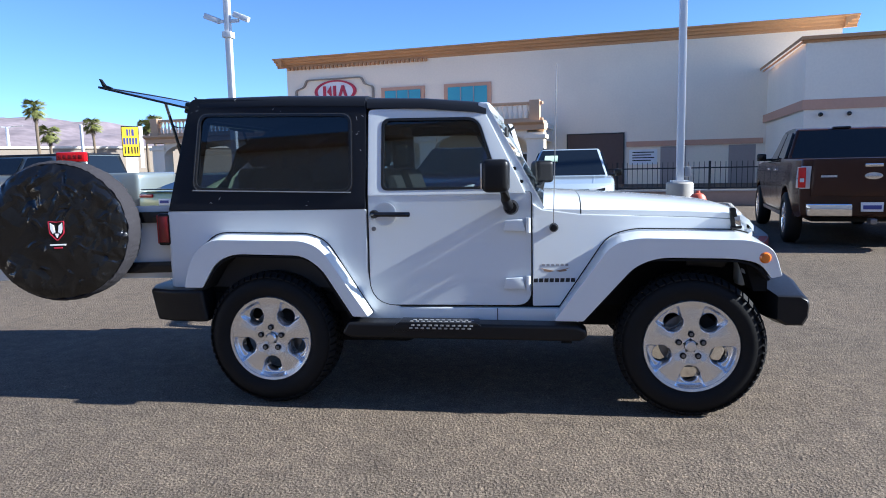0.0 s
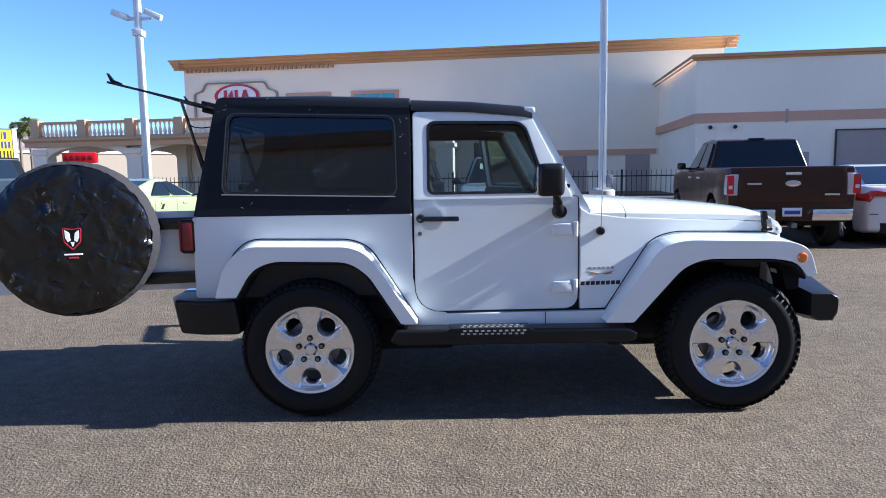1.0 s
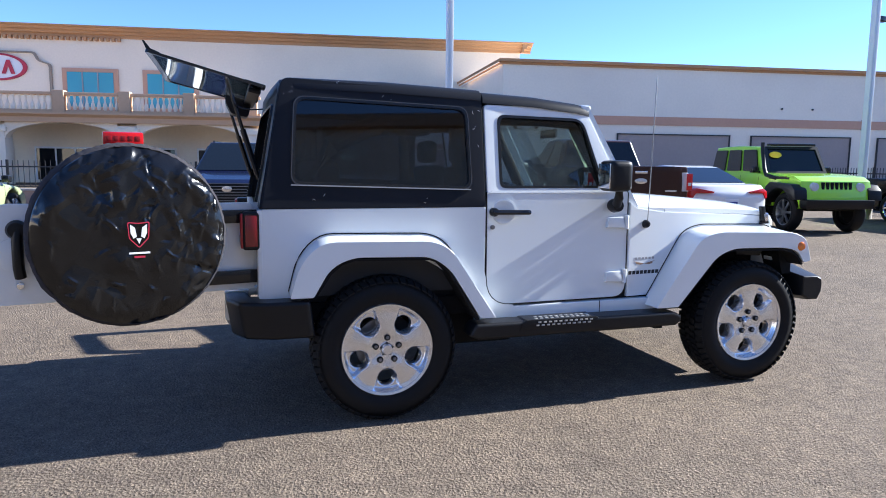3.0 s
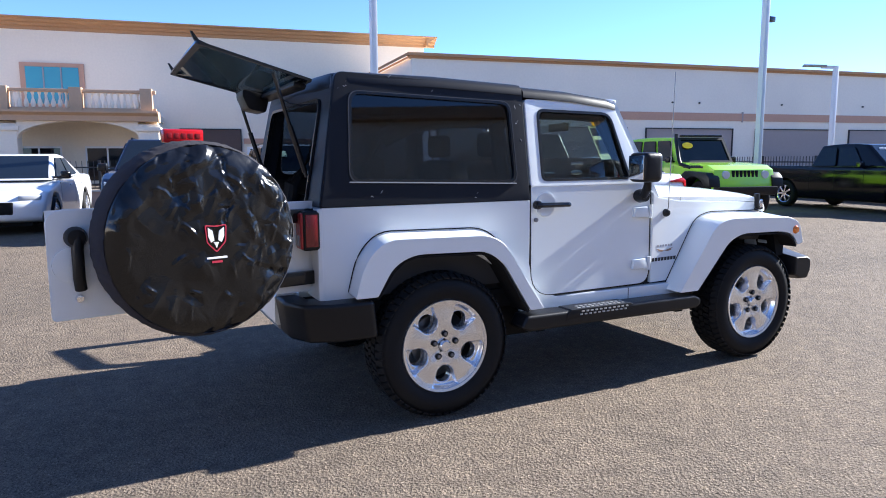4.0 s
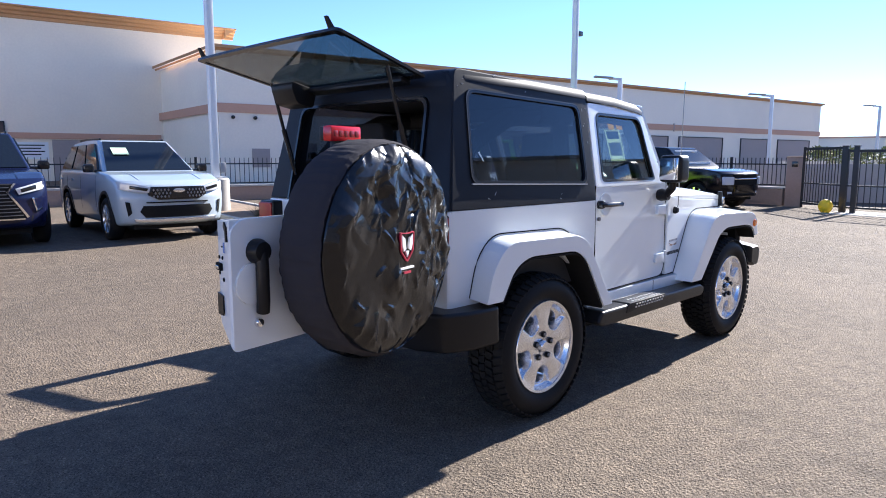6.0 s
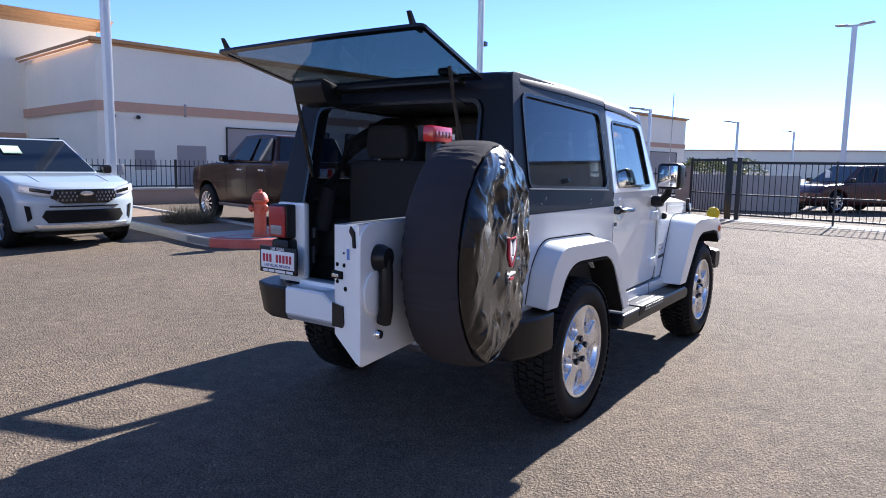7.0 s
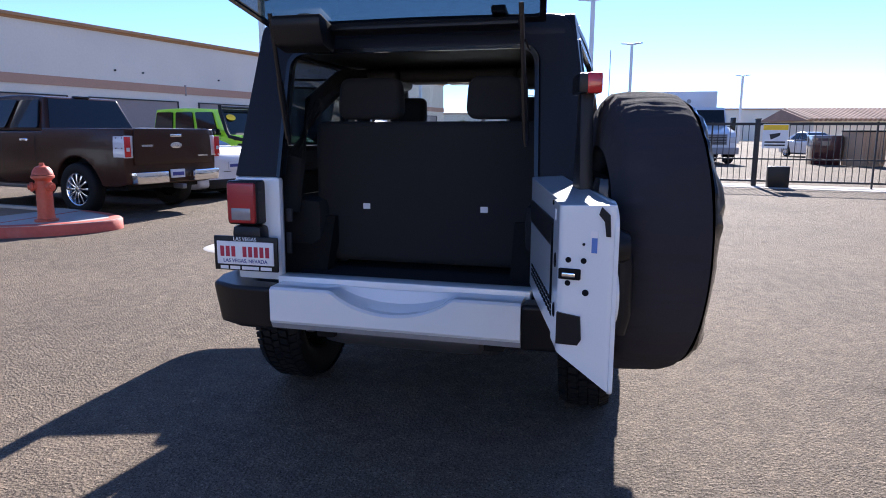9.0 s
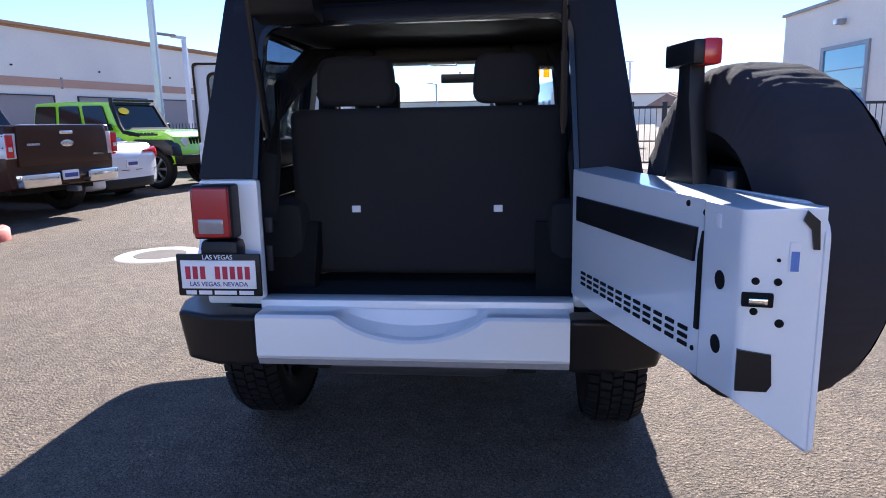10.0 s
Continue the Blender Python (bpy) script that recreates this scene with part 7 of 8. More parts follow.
P_BLUE = mat("navy_blue_paint", (0.006, 0.008, 0.030), rough=0.14, vary=0.03, grain=900, big=3.0, spec=0.4)
P_SILVERWHITE = paint("silver_white_paint", (0.38, 0.445, 0.495))
P_RED = paint("dark_red_paint", (0.055, 0.008, 0.011), metal=0.2)
rx = suv("suv_car", "navy blue suv with a black spindle grille, nose to the lot", -2.0, 9.15, 262.0, P_BLUE, 1.75)
SPIN = [(-0.48, 0.97), (0.48, 0.97), (0.37, 0.85), (0.65, 0.48), (0.60, 0.45), (-0.60, 0.45), (-0.65, 0.48), (-0.37, 0.85)]
gr = nose_piece(rx, "grille", SPIN, 2.20, 2.415, M_DARK, "black spindle grille with a chrome surround")
for k in range(9):
    z = 0.50 + 0.052 * k
    w = 0.35 + 0.26 * (0.85 - z) / 0.37 if z < 0.85 else 0.35 + 0.11 * (z - 0.85) / 0.12
    nose_piece(rx, "grille_bar", [(-w, z), (w, z), (w, z + 0.012), (-w, z + 0.012)], 2.40, 2.428, M_STEEL, parent=gr, r=0.0)
part("badge", lathe([(0, 2.45), (0.09, 2.445), (0.10, 2.42)], axis="x", n=20, m=pose(0, 0, 0.875) @ Matrix.Diagonal((1, 1, 0.6, 1))), M_CHROME, gr, "plain oval badge")
nose_piece(rx, "chrome_edge", [(-0.62, 0.44), (0.62, 0.44), (0.62, 0.46), (-0.62, 0.46)], 2.38, 2.425, M_CHROME, r=0.0)
for s in (-1, 1):
    fl = (lambda p: p) if s > 0 else mirror_pts
    nose_piece(rx, "chrome_edge", fl([(0.48, 0.985), (0.51, 0.975), (0.40, 0.85), (0.68, 0.48), (0.65, 0.46), (0.37, 0.85)]), 2.36, 2.425, M_CHROME, r=0.0)
    hl = nose_piece(rx, "headlight", fl([(0.50, 0.90), (0.90, 1.00), (0.89, 0.88), (0.54, 0.81)]), 2.0, 2.385, M_CLEARLENS, "slanted headlight with a dark lamp inside")
    nose_piece(rx, "lamp_unit", fl([(0.57, 0.895), (0.80, 0.955), (0.80, 0.89), (0.58, 0.84)]), 2.2, 2.394, M_GLOSSBLACK, parent=hl)
    nose_piece(rx, "lamp_blade", fl([(0.72, 0.76), (0.755, 0.76), (0.81, 0.58), (0.88, 0.62), (0.88, 0.585), (0.79, 0.53)]), 2.2, 2.40, M_CHROME)
    nose_piece(rx, "side_intake", fl([(0.72, 0.50), (0.86, 0.52), (0.84, 0.40), (0.70, 0.40)]), 2.2, 2.375, M_DARK)
rx.matrix_basis = rx.matrix_basis @ Matrix.Scale(1.05, 4)
so = suv("suv_car", "pale silver suv with a black grille, nose to the lot", 0.76, 8.35, 266.0, P_SILVERWHITE, 1.73)
gr = nose_piece(so, "grille", [(-0.52, 0.80), (-0.48, 0.94), (0.48, 0.94), (0.52, 0.80), (0.36, 0.72), (-0.36, 0.72)], 2.2, 2.405, M_GLOSSBLACK, "wide black honeycomb grille")
for k in range(15):
    for j in range(3):
        y = -0.44 + 0.0629 * k + 0.03 * (j % 2)
        if abs(y) > 0.14:
            nose_piece(so, "grille_cell", [(y - 0.018, 0.775 + 0.055 * j), (y, 0.80 + 0.055 * j), (y + 0.018, 0.775 + 0.055 * j), (y, 0.75 + 0.055 * j)], 2.39, 2.412, M_STEEL, parent=gr, r=0.0)
part("badge", lathe([(0, 2.42), (0.10, 2.415), (0.11, 2.39)], axis="x", n=20, m=pose(0, 0, 0.875) @ Matrix.Diagonal((1, 1, 0.36, 1))), M_CHROME, gr, "plain oval badge")
nose_piece(so, "lower_intake", [(-0.66, 0.52), (-0.60, 0.62), (0.60, 0.62), (0.66, 0.52), (0.58, 0.42), (-0.58, 0.42)], 2.2, 2.40, M_DARK, "dark lower intake")
nose_piece(so, "grille_strip", [(-0.55, 0.665), (0.55, 0.665), (0.55, 0.685), (-0.55, 0.685)], 2.3, 2.402, M_DARK, r=0.0)
nose_piece(so, "skid_lip", [(-0.74, 0.345), (0.74, 0.345), (0.78, 0.40), (-0.78, 0.40)], 2.2, 2.42, M_ALLOY, "silver lower lip")
for s in (-1, 1):
    fl = (lambda p: p) if s > 0 else mirror_pts
    hl = nose_piece(so, "headlight", fl([(0.44, 0.93), (0.70, 0.985), (0.92, 1.02), (0.93, 0.90), (0.70, 0.85), (0.46, 0.84)]), 1.95, 2.39, M_CLEARLENS, "swept headlight")
    nose_piece(so, "lamp_unit", fl([(0.52, 0.915), (0.80, 0.965), (0.80, 0.91), (0.54, 0.865)]), 2.2, 2.397, M_GLOSSBLACK, parent=hl)
    nose_piece(so, "side_vent", fl([(0.80, 0.68), (0.86, 0.69), (0.84, 0.44), (0.78, 0.50)]), 2.2, 2.395, M_DARK)
    for cx in (1.48, -1.32):
        part("arch_trim", bend(prism(arc(cx, 0.37, 0.49, 5, 175, 14) + arc(cx, 0.37, 0.435, 175, 5, 14), s * 0.86, s * 0.958), so), M_PLASTIC, so)
part("window_sticker", box(-0.12, 0.12, -0.52, -0.24, 0, 0.006, m=pose(0.442, 0, 1.545, 0, 31.4, 0)), M_GREENTAG, so, "pale green sale sheet on the windscreen")


def saloon(name, label, x, y, pm, ang=SOUTH):
    v = vehicle(name, label, pose(x + c79[0] * 1.9, y + c79[1] * 1.9, 0, 0, 0, ang), pm, 4.6, 1.8,
                [(-2.28, 0.85), (-2.1, 1.02), (-1.6, 1.04), (-0.9, 0.96), (0.9, 0.95), (2.05, 0.78), (2.26, 0.58)],
                [(-1.7, 1.02), (-0.75, 1.44), (0.1, 1.45), (1.15, 0.96)], 2.7, 0.33, 0.88, z0=0.22, cab_w=(0.80, 0.60), windows=((0.2, 0.5), (0.55, 0.9)))
    for s in (-1, 1):
        y0, y1 = sorted((s * 0.48, s * 0.84))
        face(v, "headlight", b=(1.95, 2.22, y0, y1, 0.62, 0.72), m=M_CLEARLENS, r=0.03)
        face(v, "tail_lamp", b=(-2.27, -2.08, y0, y1, 0.80, 0.92), m=M_REDLENS, r=0.03)
    face(v, "grille", b=(2.15, 2.275, -0.42, 0.42, 0.36, 0.60), m=M_DARK, r=0.03)
    return v


ws_ = saloon("saloon_car", "white saloon, nose to the lot", -4.75, 11.6, P_PEARL)
ws_.matrix_basis = ws_.matrix_basis @ Matrix.Scale(1.07, 4)


# ---- beyond the gate ----
rs = vehicle("suv_car", "dark red suv parked beyond the iron gate", pose(23.7, -0.25, 0, 0, 0, 139), P_RED, 4.6, 1.86,
             [(-2.28, 0.95), (-2.15, 1.08), (-1.0, 1.08), (0.9, 1.04), (1.0, 1.02), (2.0, 0.93), (2.26, 0.70)],
             [(-2.15, 1.04), (-1.7, 1.62), (0.2, 1.64), (1.1, 1.02)], 2.7, 0.36, 0.9, z0=0.27, cab_w=(0.84, 0.64), windows=((0.05, 0.30), (0.34, 0.62), (0.66, 0.92)))
face(rs, "window_sheet", b=(0.98, 1.02, -0.1, 0.15, 1.2, 1.45), m=M_INKWHITE)
sv_ = suv("suv_car", "silver suv parked beyond the fence, nose to the gate", 18.2, -9.7, 163.0, P_SILVERWHITE, 1.66)
nose_piece(sv_, "grille", [(-0.5, 0.62), (-0.46, 0.92), (0.46, 0.92), (0.5, 0.62)], 2.2, 2.41, M_DARK)
nose_piece(sv_, "lower_intake", [(-0.7, 0.36), (-0.66, 0.54), (0.66, 0.54), (0.7, 0.36)], 2.2, 2.41, M_DARK)
for s in (-1, 1):
    face(sv_, "headlight", b=(2.0, 2.37, min(s * 0.52, s * 0.88), max(s * 0.52, s * 0.88), 0.82, 0.94), m=M_CLEARLENS, r=0.02)
saloon("saloon_car", "white saloon far off in the yard", 39.5, -13.6, P_PEARL, 200)
tk = root("box_truck", pose(30.0, -4.4, 0, 0, 0, 190), "white truck with a sleeper cab and a tall box trailer", "truck")
part("cab", bev(prism([(-1.2, 0.9), (-1.2, 2.45), (-0.9, 2.58), (0.1, 2.58), (0.25, 2.48), (0.6, 1.72), (1.7, 1.5), (2.0, 1.36), (2.15, 1.1), (2.15, 0.6), (-1.2, 0.6)], -1.05, 1.05), 0.08, 2), P_PEARL, tk)
part("windscreen", prism([(0.255, 2.44), (0.585, 1.72), (0.64, 1.74), (0.30, 2.46)], -0.95, 0.95, r=0.01), M_CARGLASS, tk)
tg_ = part("grille", box(2.08, 2.18, -0.60, 0.60, 0.86, 1.34, 0.02), M_GREYMETAL, tk)
for k in range(6):
    part("grille_bar", box(2.175, 2.195, -0.56, 0.56, 0.90 + 0.07 * k, 0.93 + 0.07 * k), M_DARK, tg_)
for s in (-1, 1):
    part("headlight", box(2.02, 2.16, s * 0.85 - 0.14, s * 0.85 + 0.14, 0.95, 1.22, 0.03), M_CLEARLENS, tk)
    part("cab_mirror", box(0.62, 0.72, s * 1.28 - 0.12, s * 1.28 + 0.12, 1.5, 2.1, 0.03), M_GLOSSBLACK, tk)
    part("mirror_arm", box(0.50, 0.68, min(s * 0.98, s * 1.2), max(s * 0.98, s * 1.2), 1.66, 1.70), M_GLOSSBLACK, tk)
part("trailer_badge", lathe([(0, -1.88), (0.11, -1.885), (0.11, -1.92)], axis="x", n=24, m=pose(0, -0.1, 2.95)), M_GREYMETAL, tk)
part("bumper", box(2.05, 2.3, -1.1, 1.1, 0.45, 0.75, 0.04), M_GREYMETAL, tk)
part("box_body", box(-13.5, -1.9, -1.28, 1.28, 1.0, 3.45, 0.04), P_PEARL, tk, "white box trailer with faint blue graphics")
for k in range(5):
    part("graphic", box(-12.5 + 1.6 * k, -11.9 + 1.6 * k, -1.285, 1.285, 1.6 + 0.2 * (k % 2), 2.4), M_BLUETAG, tk)
twh = simple_wheel(0.5, 0.3, 0.3, M_ALLOY, 8)
twh.parent = tk
twh.matrix_basis = pose(1.3, -0.95, 0.5)
for x, s in ((-1.0, -1), (-11.5, -1), (1.3, 1), (-1.0, 1), (-11.5, 1)):
    copy_thing(twh, pose(x, s * 0.95, 0.5, 0, 0, 0 if s < 0 else 180))
lamp_post(37.3, 1.2, 9.0, "tall grey lamp post with twin flat heads and a camera", heads=((80, 0.9), (260, 0.9)), r=0.13)
lamp_post(58.5, -1.2, 9.0, "tall grey lamp post with twin flat heads", heads=((80, 0.9), (260, 0.9)), r=0.13)
lamp_post(59.9, 11.4, 5.6, "white lamp post with a single flat head", heads=((120, 1.2),), r=0.1)
lamp_post(76.9, 9.3, 5.6, "white lamp post with a single flat head", heads=((120, 1.2),), r=0.1)
lamp_post(96.0, -16.0, 9.0, "tall grey lamp post with twin flat heads", heads=((80, 0.9), (260, 0.9)), r=0.15)

yw = root("yard_wall", pose(0, 0, 0), "long low grey block wall round the far yard", "wall", kind="structure")
part("wall", box(26.0, 70.0, 5.2, 5.4, 0, 1.3, m=pose(0, 0, 0, 0, 0, 4)), M_CONC, yw)
part("wall", box(-0.1, 0.1, -2.9, 2.9, 0, 1.25, m=pose(20.9, 3.9, 0, 0, 0, 12)), M_CONC, yw)
far = root("far_warehouse", pose(150, 20, 0, 0, 0, 8), "long low tan warehouse in the distance", "building", kind="structure")
part("wall", box(-8, 8, -55, 45, 0, 5.2), M_STUCCO2, far)
part("roof", box(-8.3, 8.3, -55.3, 45.3, 5.2, 5.5), M_BAND, far)
far2 = root("far_shop", pose(140, -25, 0, 0, 0, 8), "low tan building in the distance", "building", kind="structure")
part("wall", box(-8, 8, -14, 14, 0, 5.6), M_STUCCO2, far2)
part("roof", box(-8.3, 8.3, -14.3, 14.3, 5.6, 5.9), M_BAND, far2)

# bushes behind the yard wall
def bush(x, y, w, h, seed):
    r = random.Random(seed)
    p = root("green_bush", pose(x, y, 0), "clipped yellow-green bush beyond the yard wall", "bush", group="bushes beyond the gate")
    b = bmesh.new()
    for i in range(700):
        a, e, k = r.uniform(0, 6.283), r.uniform(0.0, 1.5), r.uniform(0.55, 1.0) ** 0.5
        c = Vector((math.cos(a) * math.cos(e) * w * k, math.sin(a) * math.cos(e) * w * k, 0.4 + math.sin(e) * h * k))
        d = Vector((r.uniform(-1, 1), r.uniform(-1, 1), r.uniform(-0.6, 1))) * 0.16
        g = Vector((r.uniform(-1, 1), r.uniform(-1, 1), r.uniform(-1, 1))) * 0.09
        b.faces.new([b.verts.new(q) for q in (c - g, c + d, c + g)])
    part("foliage", b, M_LEAF, p)
    part("stem", tube([(0, 0, 0), (0.05, 0, 0.5)], 0.08, 8), M_BARK, p)


for i, (x, y, w, h) in enumerate(((34.5, 8.2, 1.3, 1.6), (40.5, 8.6, 1.5, 1.7), (47.0, 8.9, 1.4, 1.6), (56.0, 9.6, 1.8, 2.0))):
    bush(x, y, w, h, 31 + i)

# tiled house
hs = root("tiled_house", pose(86, -32, 0, 0, 0, 8), "low cream house with a brown barrel-tile roof", "house", kind="structure")
part("wall", box(-6, 8, -26, 12, 0, 2.9), M_STUCCO2, hs)
part("roof", prism([(-7, 2.8), (1, 4.2), (9, 2.8)], -27, 13, axis="y"), M_TILE, hs)
me = None
for k in range(80):
    for j in range(1):
        if me is None:
            o = part("roof_tile", tube([(-7.1, 0, 2.86), (-3, 0, 3.58), (1, 0, 4.28)], 0.17, 6), M_TILE, hs)
            me = o.data
        else:
            o = new("roof_tile", me)
            o.parent = hs
        o.matrix_basis = pose(0, -26.8 + 0.5 * k, 0)
# bin store
bn = root("refuse_skip", pose(28.6, -11.0, 0, 0, 0, 10), "tan metal refuse skip in the yard", "skip")
part("body", bev(prism([(-0.8, 0.0), (-0.9, 1.45), (0.9, 1.45), (0.8, 0.0)], -0.5, 0.5), 0.03), M_CORNICE, bn)
for k in range(5):
    part("rib", box(-0.93, 0.93, -0.45 + 0.2 * k, -0.41 + 0.2 * k, 0.1, 1.35, 0.01), M_CORNICE, bn)
part("lid", box(-0.95, 0.95, -0.54, 0.54, 1.45, 1.52, 0.02), M_DARK, bn)
bn2 = root("refuse_bin", pose(29.6, -9.7, 0), "dark red refuse bin in the yard", "bin")
part("body", bev(prism([(-0.5, 0.0), (-0.6, 1.3), (0.6, 1.3), (0.5, 0.0)], -0.6, 0.6), 0.03), P_RED, bn2)
# grey workshop on the other side
wsb = root("workshop_building", pose(0, 0, 0, 0, 0, 4.0), "tall pale grey workshop with a large glazed door", "building", kind="structure")
part("wall", box(20.0, 50.6, -45.0, -24.3, 0, 8.6), M_STUCCO2, wsb)
part("lower_wing", box(50.6, 54.3, -45.0, -24.8, 0, 5.35), M_STUCCO2, wsb)
part("parapet", box(19.8, 50.8, -45.2, -24.1, 8.6, 8.8), M_CONC, wsb)
dd = part("glazed_door", box(39.2, 44.2, -24.32, -24.22, 0, 5.5), M_TEAL, wsb, "large glazed door reflecting the sky")
part("door_frame", ring_prism([(38.9, -0.1), (38.9, 5.75), (44.6, 5.75), (44.6, -0.1)], [(39.2, -0.1), (39.2, 5.5), (44.2, 5.5), (44.2, -0.1)], -24.50, -24.14), M_GREYMETAL, dd)
for z in (1.4, 2.8, 4.1):
    part("door_rail", box(39.2, 44.2, -24.22, -24.18, z, z + 0.06), M_GREYMETAL, dd)
wl_ = part("wall_lamp", box(41.9, 42.4, -24.3, -23.75, 7.0, 7.35, 0.06), M_GREYMETAL, wsb)
part("lens", box(41.95, 42.35, -23.75, -23.70, 7.02, 7.30, 0.01), M_CLEARLENS, wl_)

# ---- far side of the street ----
def palm(x, y, h, label, seed):
    r = random.Random(seed)
    p = root("palm_tree", pose(x, y, 0, 0, 0, seed * 40), label, "palm tree")
    part("trunk", tube([(0, 0, 0), (0.1, 0, h * 0.4), (0.05, 0.1, h * 0.8), (0, 0.1, h)], 0.2, 10, radii=[0.24, 0.18, 0.16, 0.20]), M_BARK, p)
    b = bmesh.new()
    for i in range(84):
        a = r.uniform(0, 6.283)
        e = r.uniform(-1.0, 1.45)
        L = r.uniform(0.95, 1.35)
        c, s = math.cos(a), math.sin(a)
        stem = [Vector((c * L * t * math.cos(e * (1 - 0.3 * t)), s * L * t * math.cos(e * (1 - 0.3 * t)), L * t * math.sin(e) - 0.7 * L * t * t * 0.6)) + Vector((0, 0.1, h)) for t in (0.0, 0.35, 0.6, 0.8)]
        side = Vector((-s, c, 0))
        tip = stem[-1]
        for k in range(11):
            f = (k - 5) / 5
            d = (tip - stem[-2]).normalized() * (0.75 - 0.25 * abs(f)) + side * f * 0.75 + Vector((0, 0, -0.25 * abs(f)))
            w = side * 0.075 * (1 - abs(f) * 0.5) + Vector((0, 0, 0.03))
            b.faces.new([b.verts.new(q) for q in (stem[-2] - w, stem[-2] + w, stem[-2] + d)])
        w = side * 0.03
        for u, v in zip(stem, stem[1:]):
            b.faces.new([b.verts.new(q) for q in (u - w, u + w, v + w, v - w)])
    part("crown", b, M_LEAF, p)
    b = bmesh.new()
    for i in range(60):
        a = r.uniform(0, 6.283)
        c, s = math.cos(a), math.sin(a)
        z = h - r.uniform(0.2, 1.2)
        b.faces.new([b.verts.new(q) for q in ((c * 0.20 - s * 0.06, s * 0.20 + 0.1 + c * 0.06, z), (c * 0.20 + s * 0.06, s * 0.20 + 0.1 - c * 0.06, z), (c * 0.42, s * 0.42 + 0.1, z - 0.6))])
    part("dead_skirt", b, M_BARK, p)
    return p


palm(-54.0, 61.5, 8.7, "tall fan palm with a shaggy crown", 1)
palm(-57.0, 67.2, 6.4, "fan palm beside the street", 2)
palm(-60.3, 79.7, 8.2, "fan palm beside the street", 3)
palm(-52.2, 81.2, 8.4, "fan palm beside the street", 4)
palm(-54.6, 83.0, 8.0, "fan palm beside the street", 5)
pyl = root("pylon_sign", pose(-49.0, 70.6, 1.29, 0, 0, 34) @ Matrix.Diagonal((0.42, 0.66, 0.64, 1)), "yellow dealer pylon sign with purple bars", "sign")
part("board", box(-2.3, 2.3, -0.4, 0.4, 3.3, 9.0, 0.05), M_INKBLACK, pyl)
part("face", box(-2.1, 2.1, -0.45, 0.45, 3.5, 8.8), M_YELLOW, pyl)
part("edge", box(2.32, 3.3, -0.4, 0.4, 1.2, 9.0), M_INKWHITE, pyl)
for x0, x1, z0, z1, mm in ((-0.95, -0.5, 7.2, 8.4, M_INKBLUE), (-0.2, 0.05, 7.2, 8.4, M_INKBLUE), (0.35, 0.95, 7.2, 8.4, M_INKBLUE), (-1.9, -1.35, 5.6, 6.8, M_INKBLUE), (-1.1, -0.6, 5.6, 6.8, M_INKBLUE), (-0.35, 0.15, 5.6, 6.8, M_INKBLUE), (0.4, 0.9, 5.6, 6.8, M_INKBLUE), (1.2, 1.7, 5.6, 6.8, M_INKBLUE), (-1.7, -1.4, 3.9, 5.2, M_INKBLACK), (-0.9, -0.5, 3.9, 5.2, M_INKBLACK), (0.0, 0.35, 3.9, 5.2, M_INKBLACK), (0.8, 1.15, 3.9, 5.2, M_INKBLACK), (1.5, 1.8, 3.9, 5.2, M_INKBLACK)):
    part("writing_bar", box(x0, x1, -0.47, 0.47, z0, z1), mm, pyl)
part("foot", box(-1.6, 1.6, -0.3, 0.3, -2.01, 3.3), M_STUCCO2, pyl)
sw_ = root("street_wall", pose(-70, 75, 0, 0, 0, 42), "long cream wall across the street", "wall", kind="structure")
part("wall", box(-90, 110, 0, 6, 0, 5.0), M_WALLTAN, sw_)
part("cap", box(-90, 110, -0.2, 6, 5.0, 5.3), M_STUCCO, sw_)
lamp_post(-72.0, 78.0, 8.0, "tall street lamp with a flat head", heads=((20, 2.0), (200, 2.0)), r=0.15)
lamp_post(-52.0, 66.0, 7.0, "tall street lamp with a curved head", heads=((130, 2.0),), r=0.12)

# mountains
b = bmesh.new()
rows = []
for j in range(46):
    row = []
    for i in range(301):
        a = radians(95 + 70 * i / 300)
        d = 3300 + 52 * j
        x_, y_ = i * 13.4, j * 52.0
        rise = max(0.0, 1 - abs(j - 26) / 26.0)
        n = noise.fractal(Vector((x_ / 900, y_ / 900, 3.0)), 1.0, 2.0, 4)
        spur = 1 - abs(noise.noise(Vector((x_ / 330 + y_ / 900, y_ / 800 + 0.4 * n, 7.0)))) * 1.6
        fine = noise.fractal(Vector((x_ / 140 + y_ / 400, y_ / 260, 5.0)), 0.9, 2.1, 4)
        env = math.exp(-((i - 165) / 105) ** 2)
        h = (100 + 245 * env) * rise ** 0.9 + (46 * n + 46 * (spur - 0.6) * (1.15 - rise) + 15 * fine) * min(1.0, rise * 2.5)
        row.append(b.verts.new((d * math.cos(a), d * math.sin(a), max(0.0, h) - 2)))
    rows.append(row)
for u, v in zip(rows, rows[1:]):
    for i in range(300):
        b.faces.new((u[i], u[i + 1], v[i + 1], v[i]))
tagged(link("mountains", b, M_ROCK, smooth=60), "hazy bare desert mountains on the horizon", "mountain", kind="structure")

# silver pickup and pale coupe at the far end of the row
P_WHT2 = paint("silver_grey_paint", (0.20, 0.225, 0.22), metal=0.3)
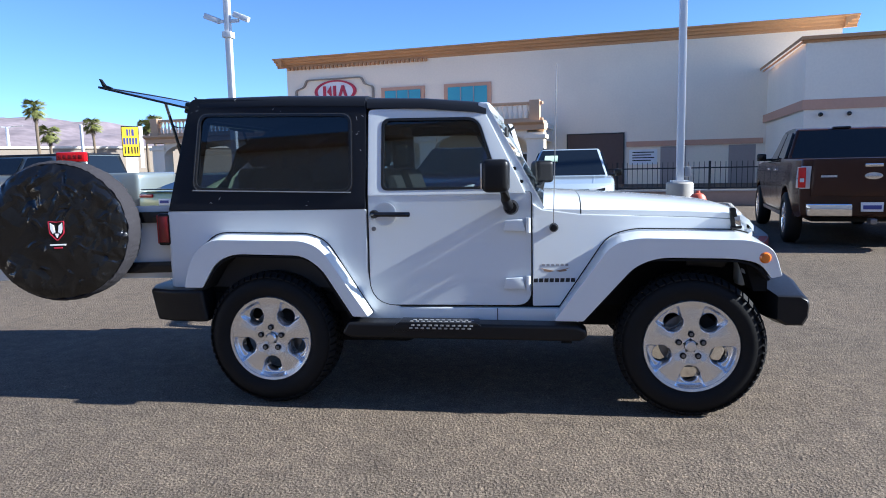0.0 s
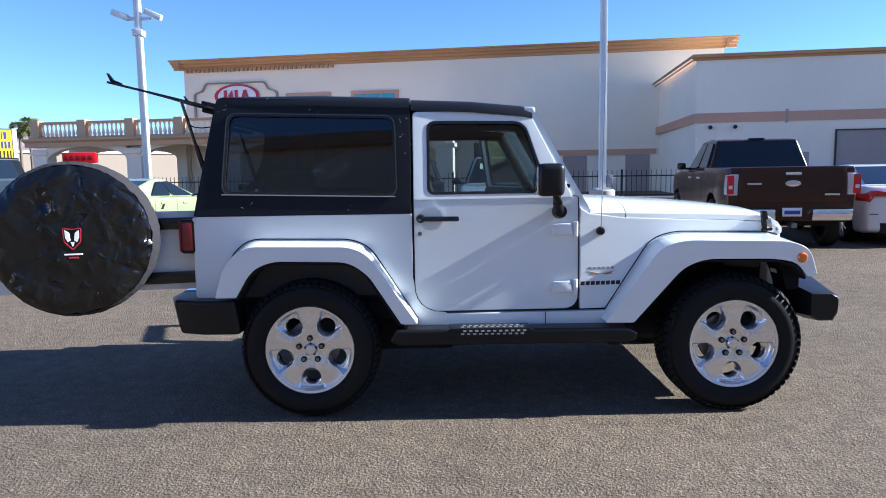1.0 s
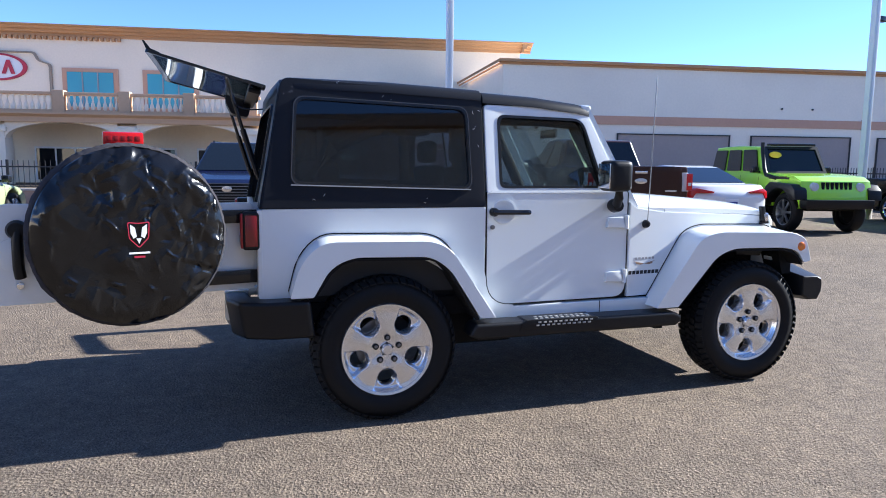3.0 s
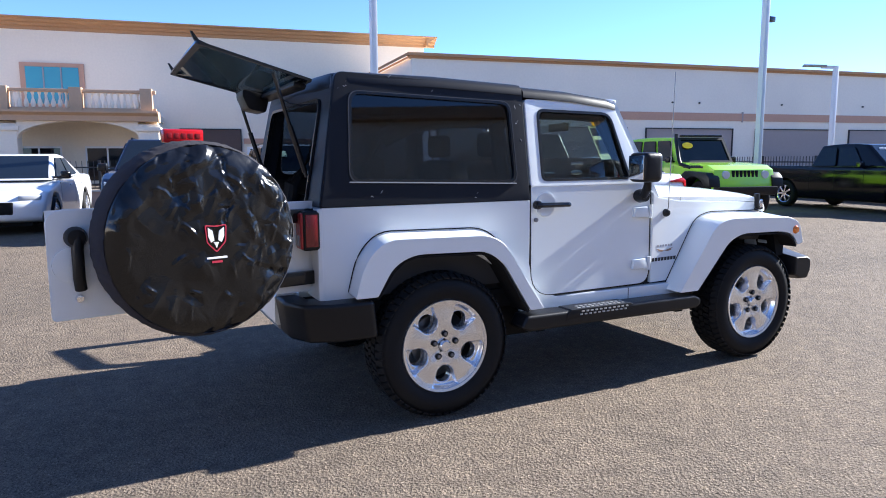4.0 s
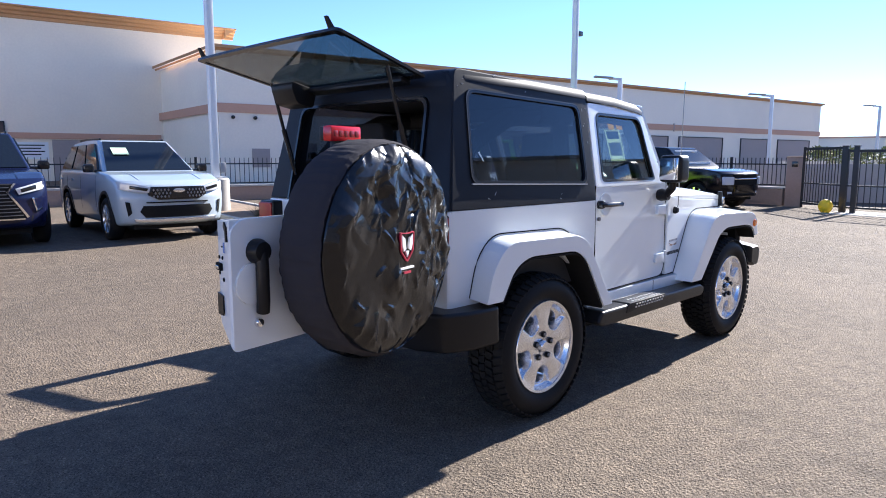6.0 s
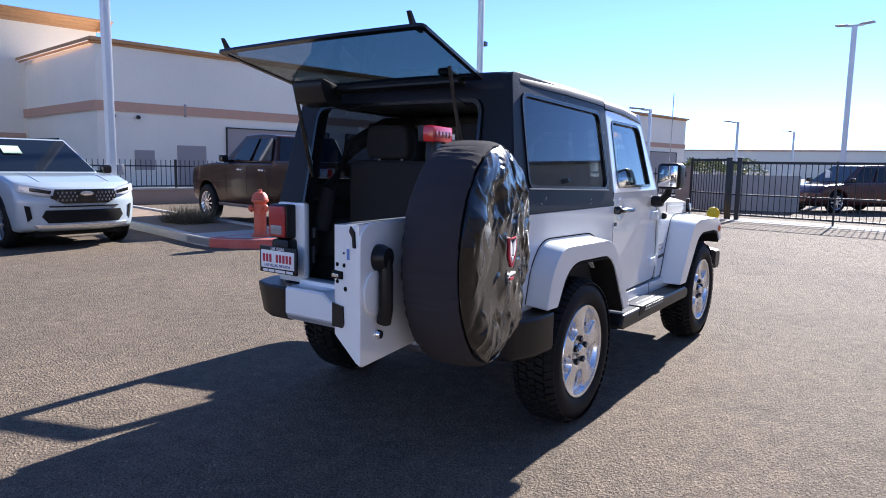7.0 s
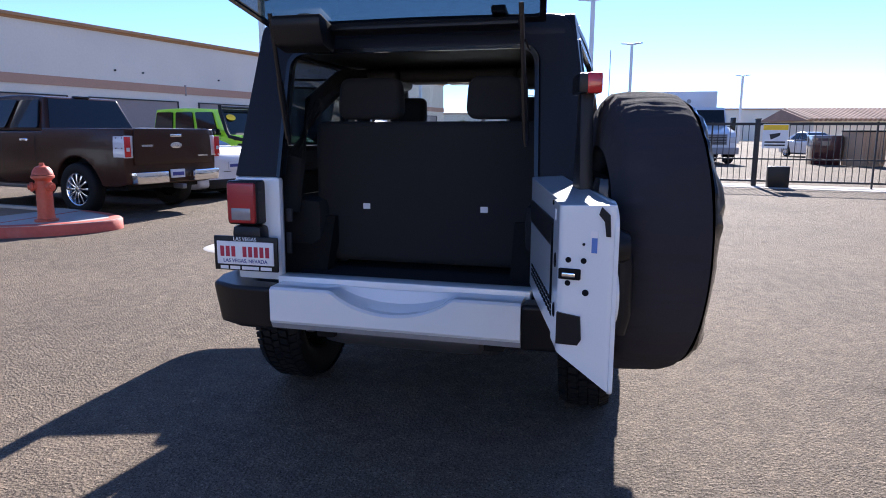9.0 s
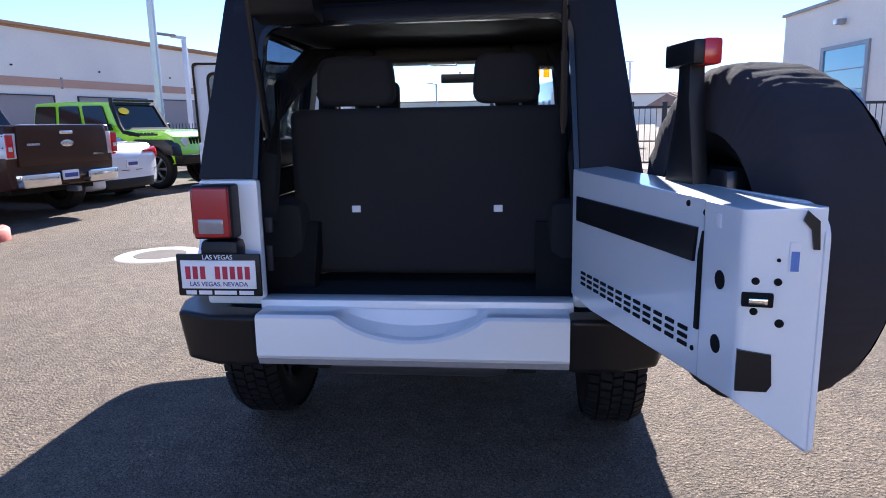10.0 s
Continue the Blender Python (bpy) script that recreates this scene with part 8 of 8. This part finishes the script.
gl = vehicle("pickup_truck", "silver four-door off-road pickup with dark windows", pose(-12.0, 11.0, 0, 0, 0, 179), P_WHT2, 6.0, 1.8,
             [(-2.95, 1.36), (-2.90, 1.44), (-1.52, 1.44), (-1.48, 1.42), (1.45, 1.42), (1.55, 1.40), (2.75, 1.30), (2.95, 1.1)],
             [(-1.48, 1.40), (-1.36, 1.90), (1.10, 1.90), (1.52, 1.40)], 3.6, 0.42, 0.85, z0=0.5, cab_w=(0.82, 0.70), windows=((0.05, 0.30), (0.36, 0.62), (0.67, 0.95)))
part("roof_panel", box(-1.34, 1.08, -0.69, 0.69, 1.885, 1.935, 0.02), M_HARDTOP, gl, "black roof panel")
face(gl, "tailgate_seam", b=(-2.975, -2.9, -0.7, 0.7, 0.74, 0.76), m=M_DARK)
P_PALE = paint("pale_lime_silver", (0.36, 0.42, 0.22), metal=0.25)
cp = vehicle("coupe_car", "pale lime silver fastback coupe, tail to the lot", pose(-7.7, 11.67, 0, 0, 0, NORTH), P_PALE, 4.6, 1.88,
             [(-2.28, 0.80), (-2.24, 0.98), (-2.05, 1.02), (-1.2, 1.00), (-0.6, 0.96), (0.9, 0.93), (1.75, 0.82), (2.15, 0.66), (2.28, 0.5)],
             [(-2.0, 1.0), (-0.55, 1.35), (0.0, 1.37), (1.15, 0.92)], 2.7, 0.35, 0.92, z0=0.20, cab_w=(0.82, 0.58), windows=((0.34, 0.60), (0.63, 0.92)))
face(cp, "tail_spoiler", b=(-2.31, -2.10, -0.80, 0.80, 1.035, 1.06), m=M_GLOSSBLACK)
for s in (-1, 1):
    face(cp, "tail_lamp", b=(-2.30, -1.95, min(s * 0.40, s * 0.90), max(s * 0.40, s * 0.90), 0.86, 0.94), m=M_REDLENS, r=0.02)
    part("side_scoop", bend(prism([(-1.05, 0.42), (-0.70, 0.80), (-0.62, 0.80), (-0.86, 0.42)], s * 0.90, s * 0.946), cp), M_DARK, cp)
plt = face(cp, "licence_plate", b=(-2.325, -2.28, -0.17, 0.17, 0.70, 0.84), m=M_WHITEPLATE, r=0.004)
part("plate_bar", bend(box(-2.332, -2.32, -0.13, 0.13, 0.74, 0.80), cp), M_INKBLUE, plt)
face(cp, "diffuser", b=(-2.31, -2.2, -0.72, 0.72, 0.24, 0.44), m=M_PLASTIC)

# plain unseen buildings that close the lot behind the walk, for reflections and bounce
sb = root("south_building", pose(-6, -27, 0, 0, 0, 6), "unseen plain tan building added to close the lot with a flat roof", "building", kind="structure")
part("wall", box(-26, 30, -14, 0, 0, 11.6), M_STUCCO, sb)
part("roof", box(-26.4, 30.4, -14.4, 0.4, 11.6, 12.2), M_CORNICE, sb)
# assumed wall, added to throw sunlight back from the west
wb_ = root("west_building", pose(-42, -6, 0, 0, 0, 4), "unseen plain tan building added to close the lot", "building", kind="structure")
part("wall", box(-12, 0, -26, 12, 0, 5.5), M_STUCCO, wb_)
part("roof", box(-12.3, 0.3, -26.3, 12.3, 5.5, 5.9), M_BAND, wb_)
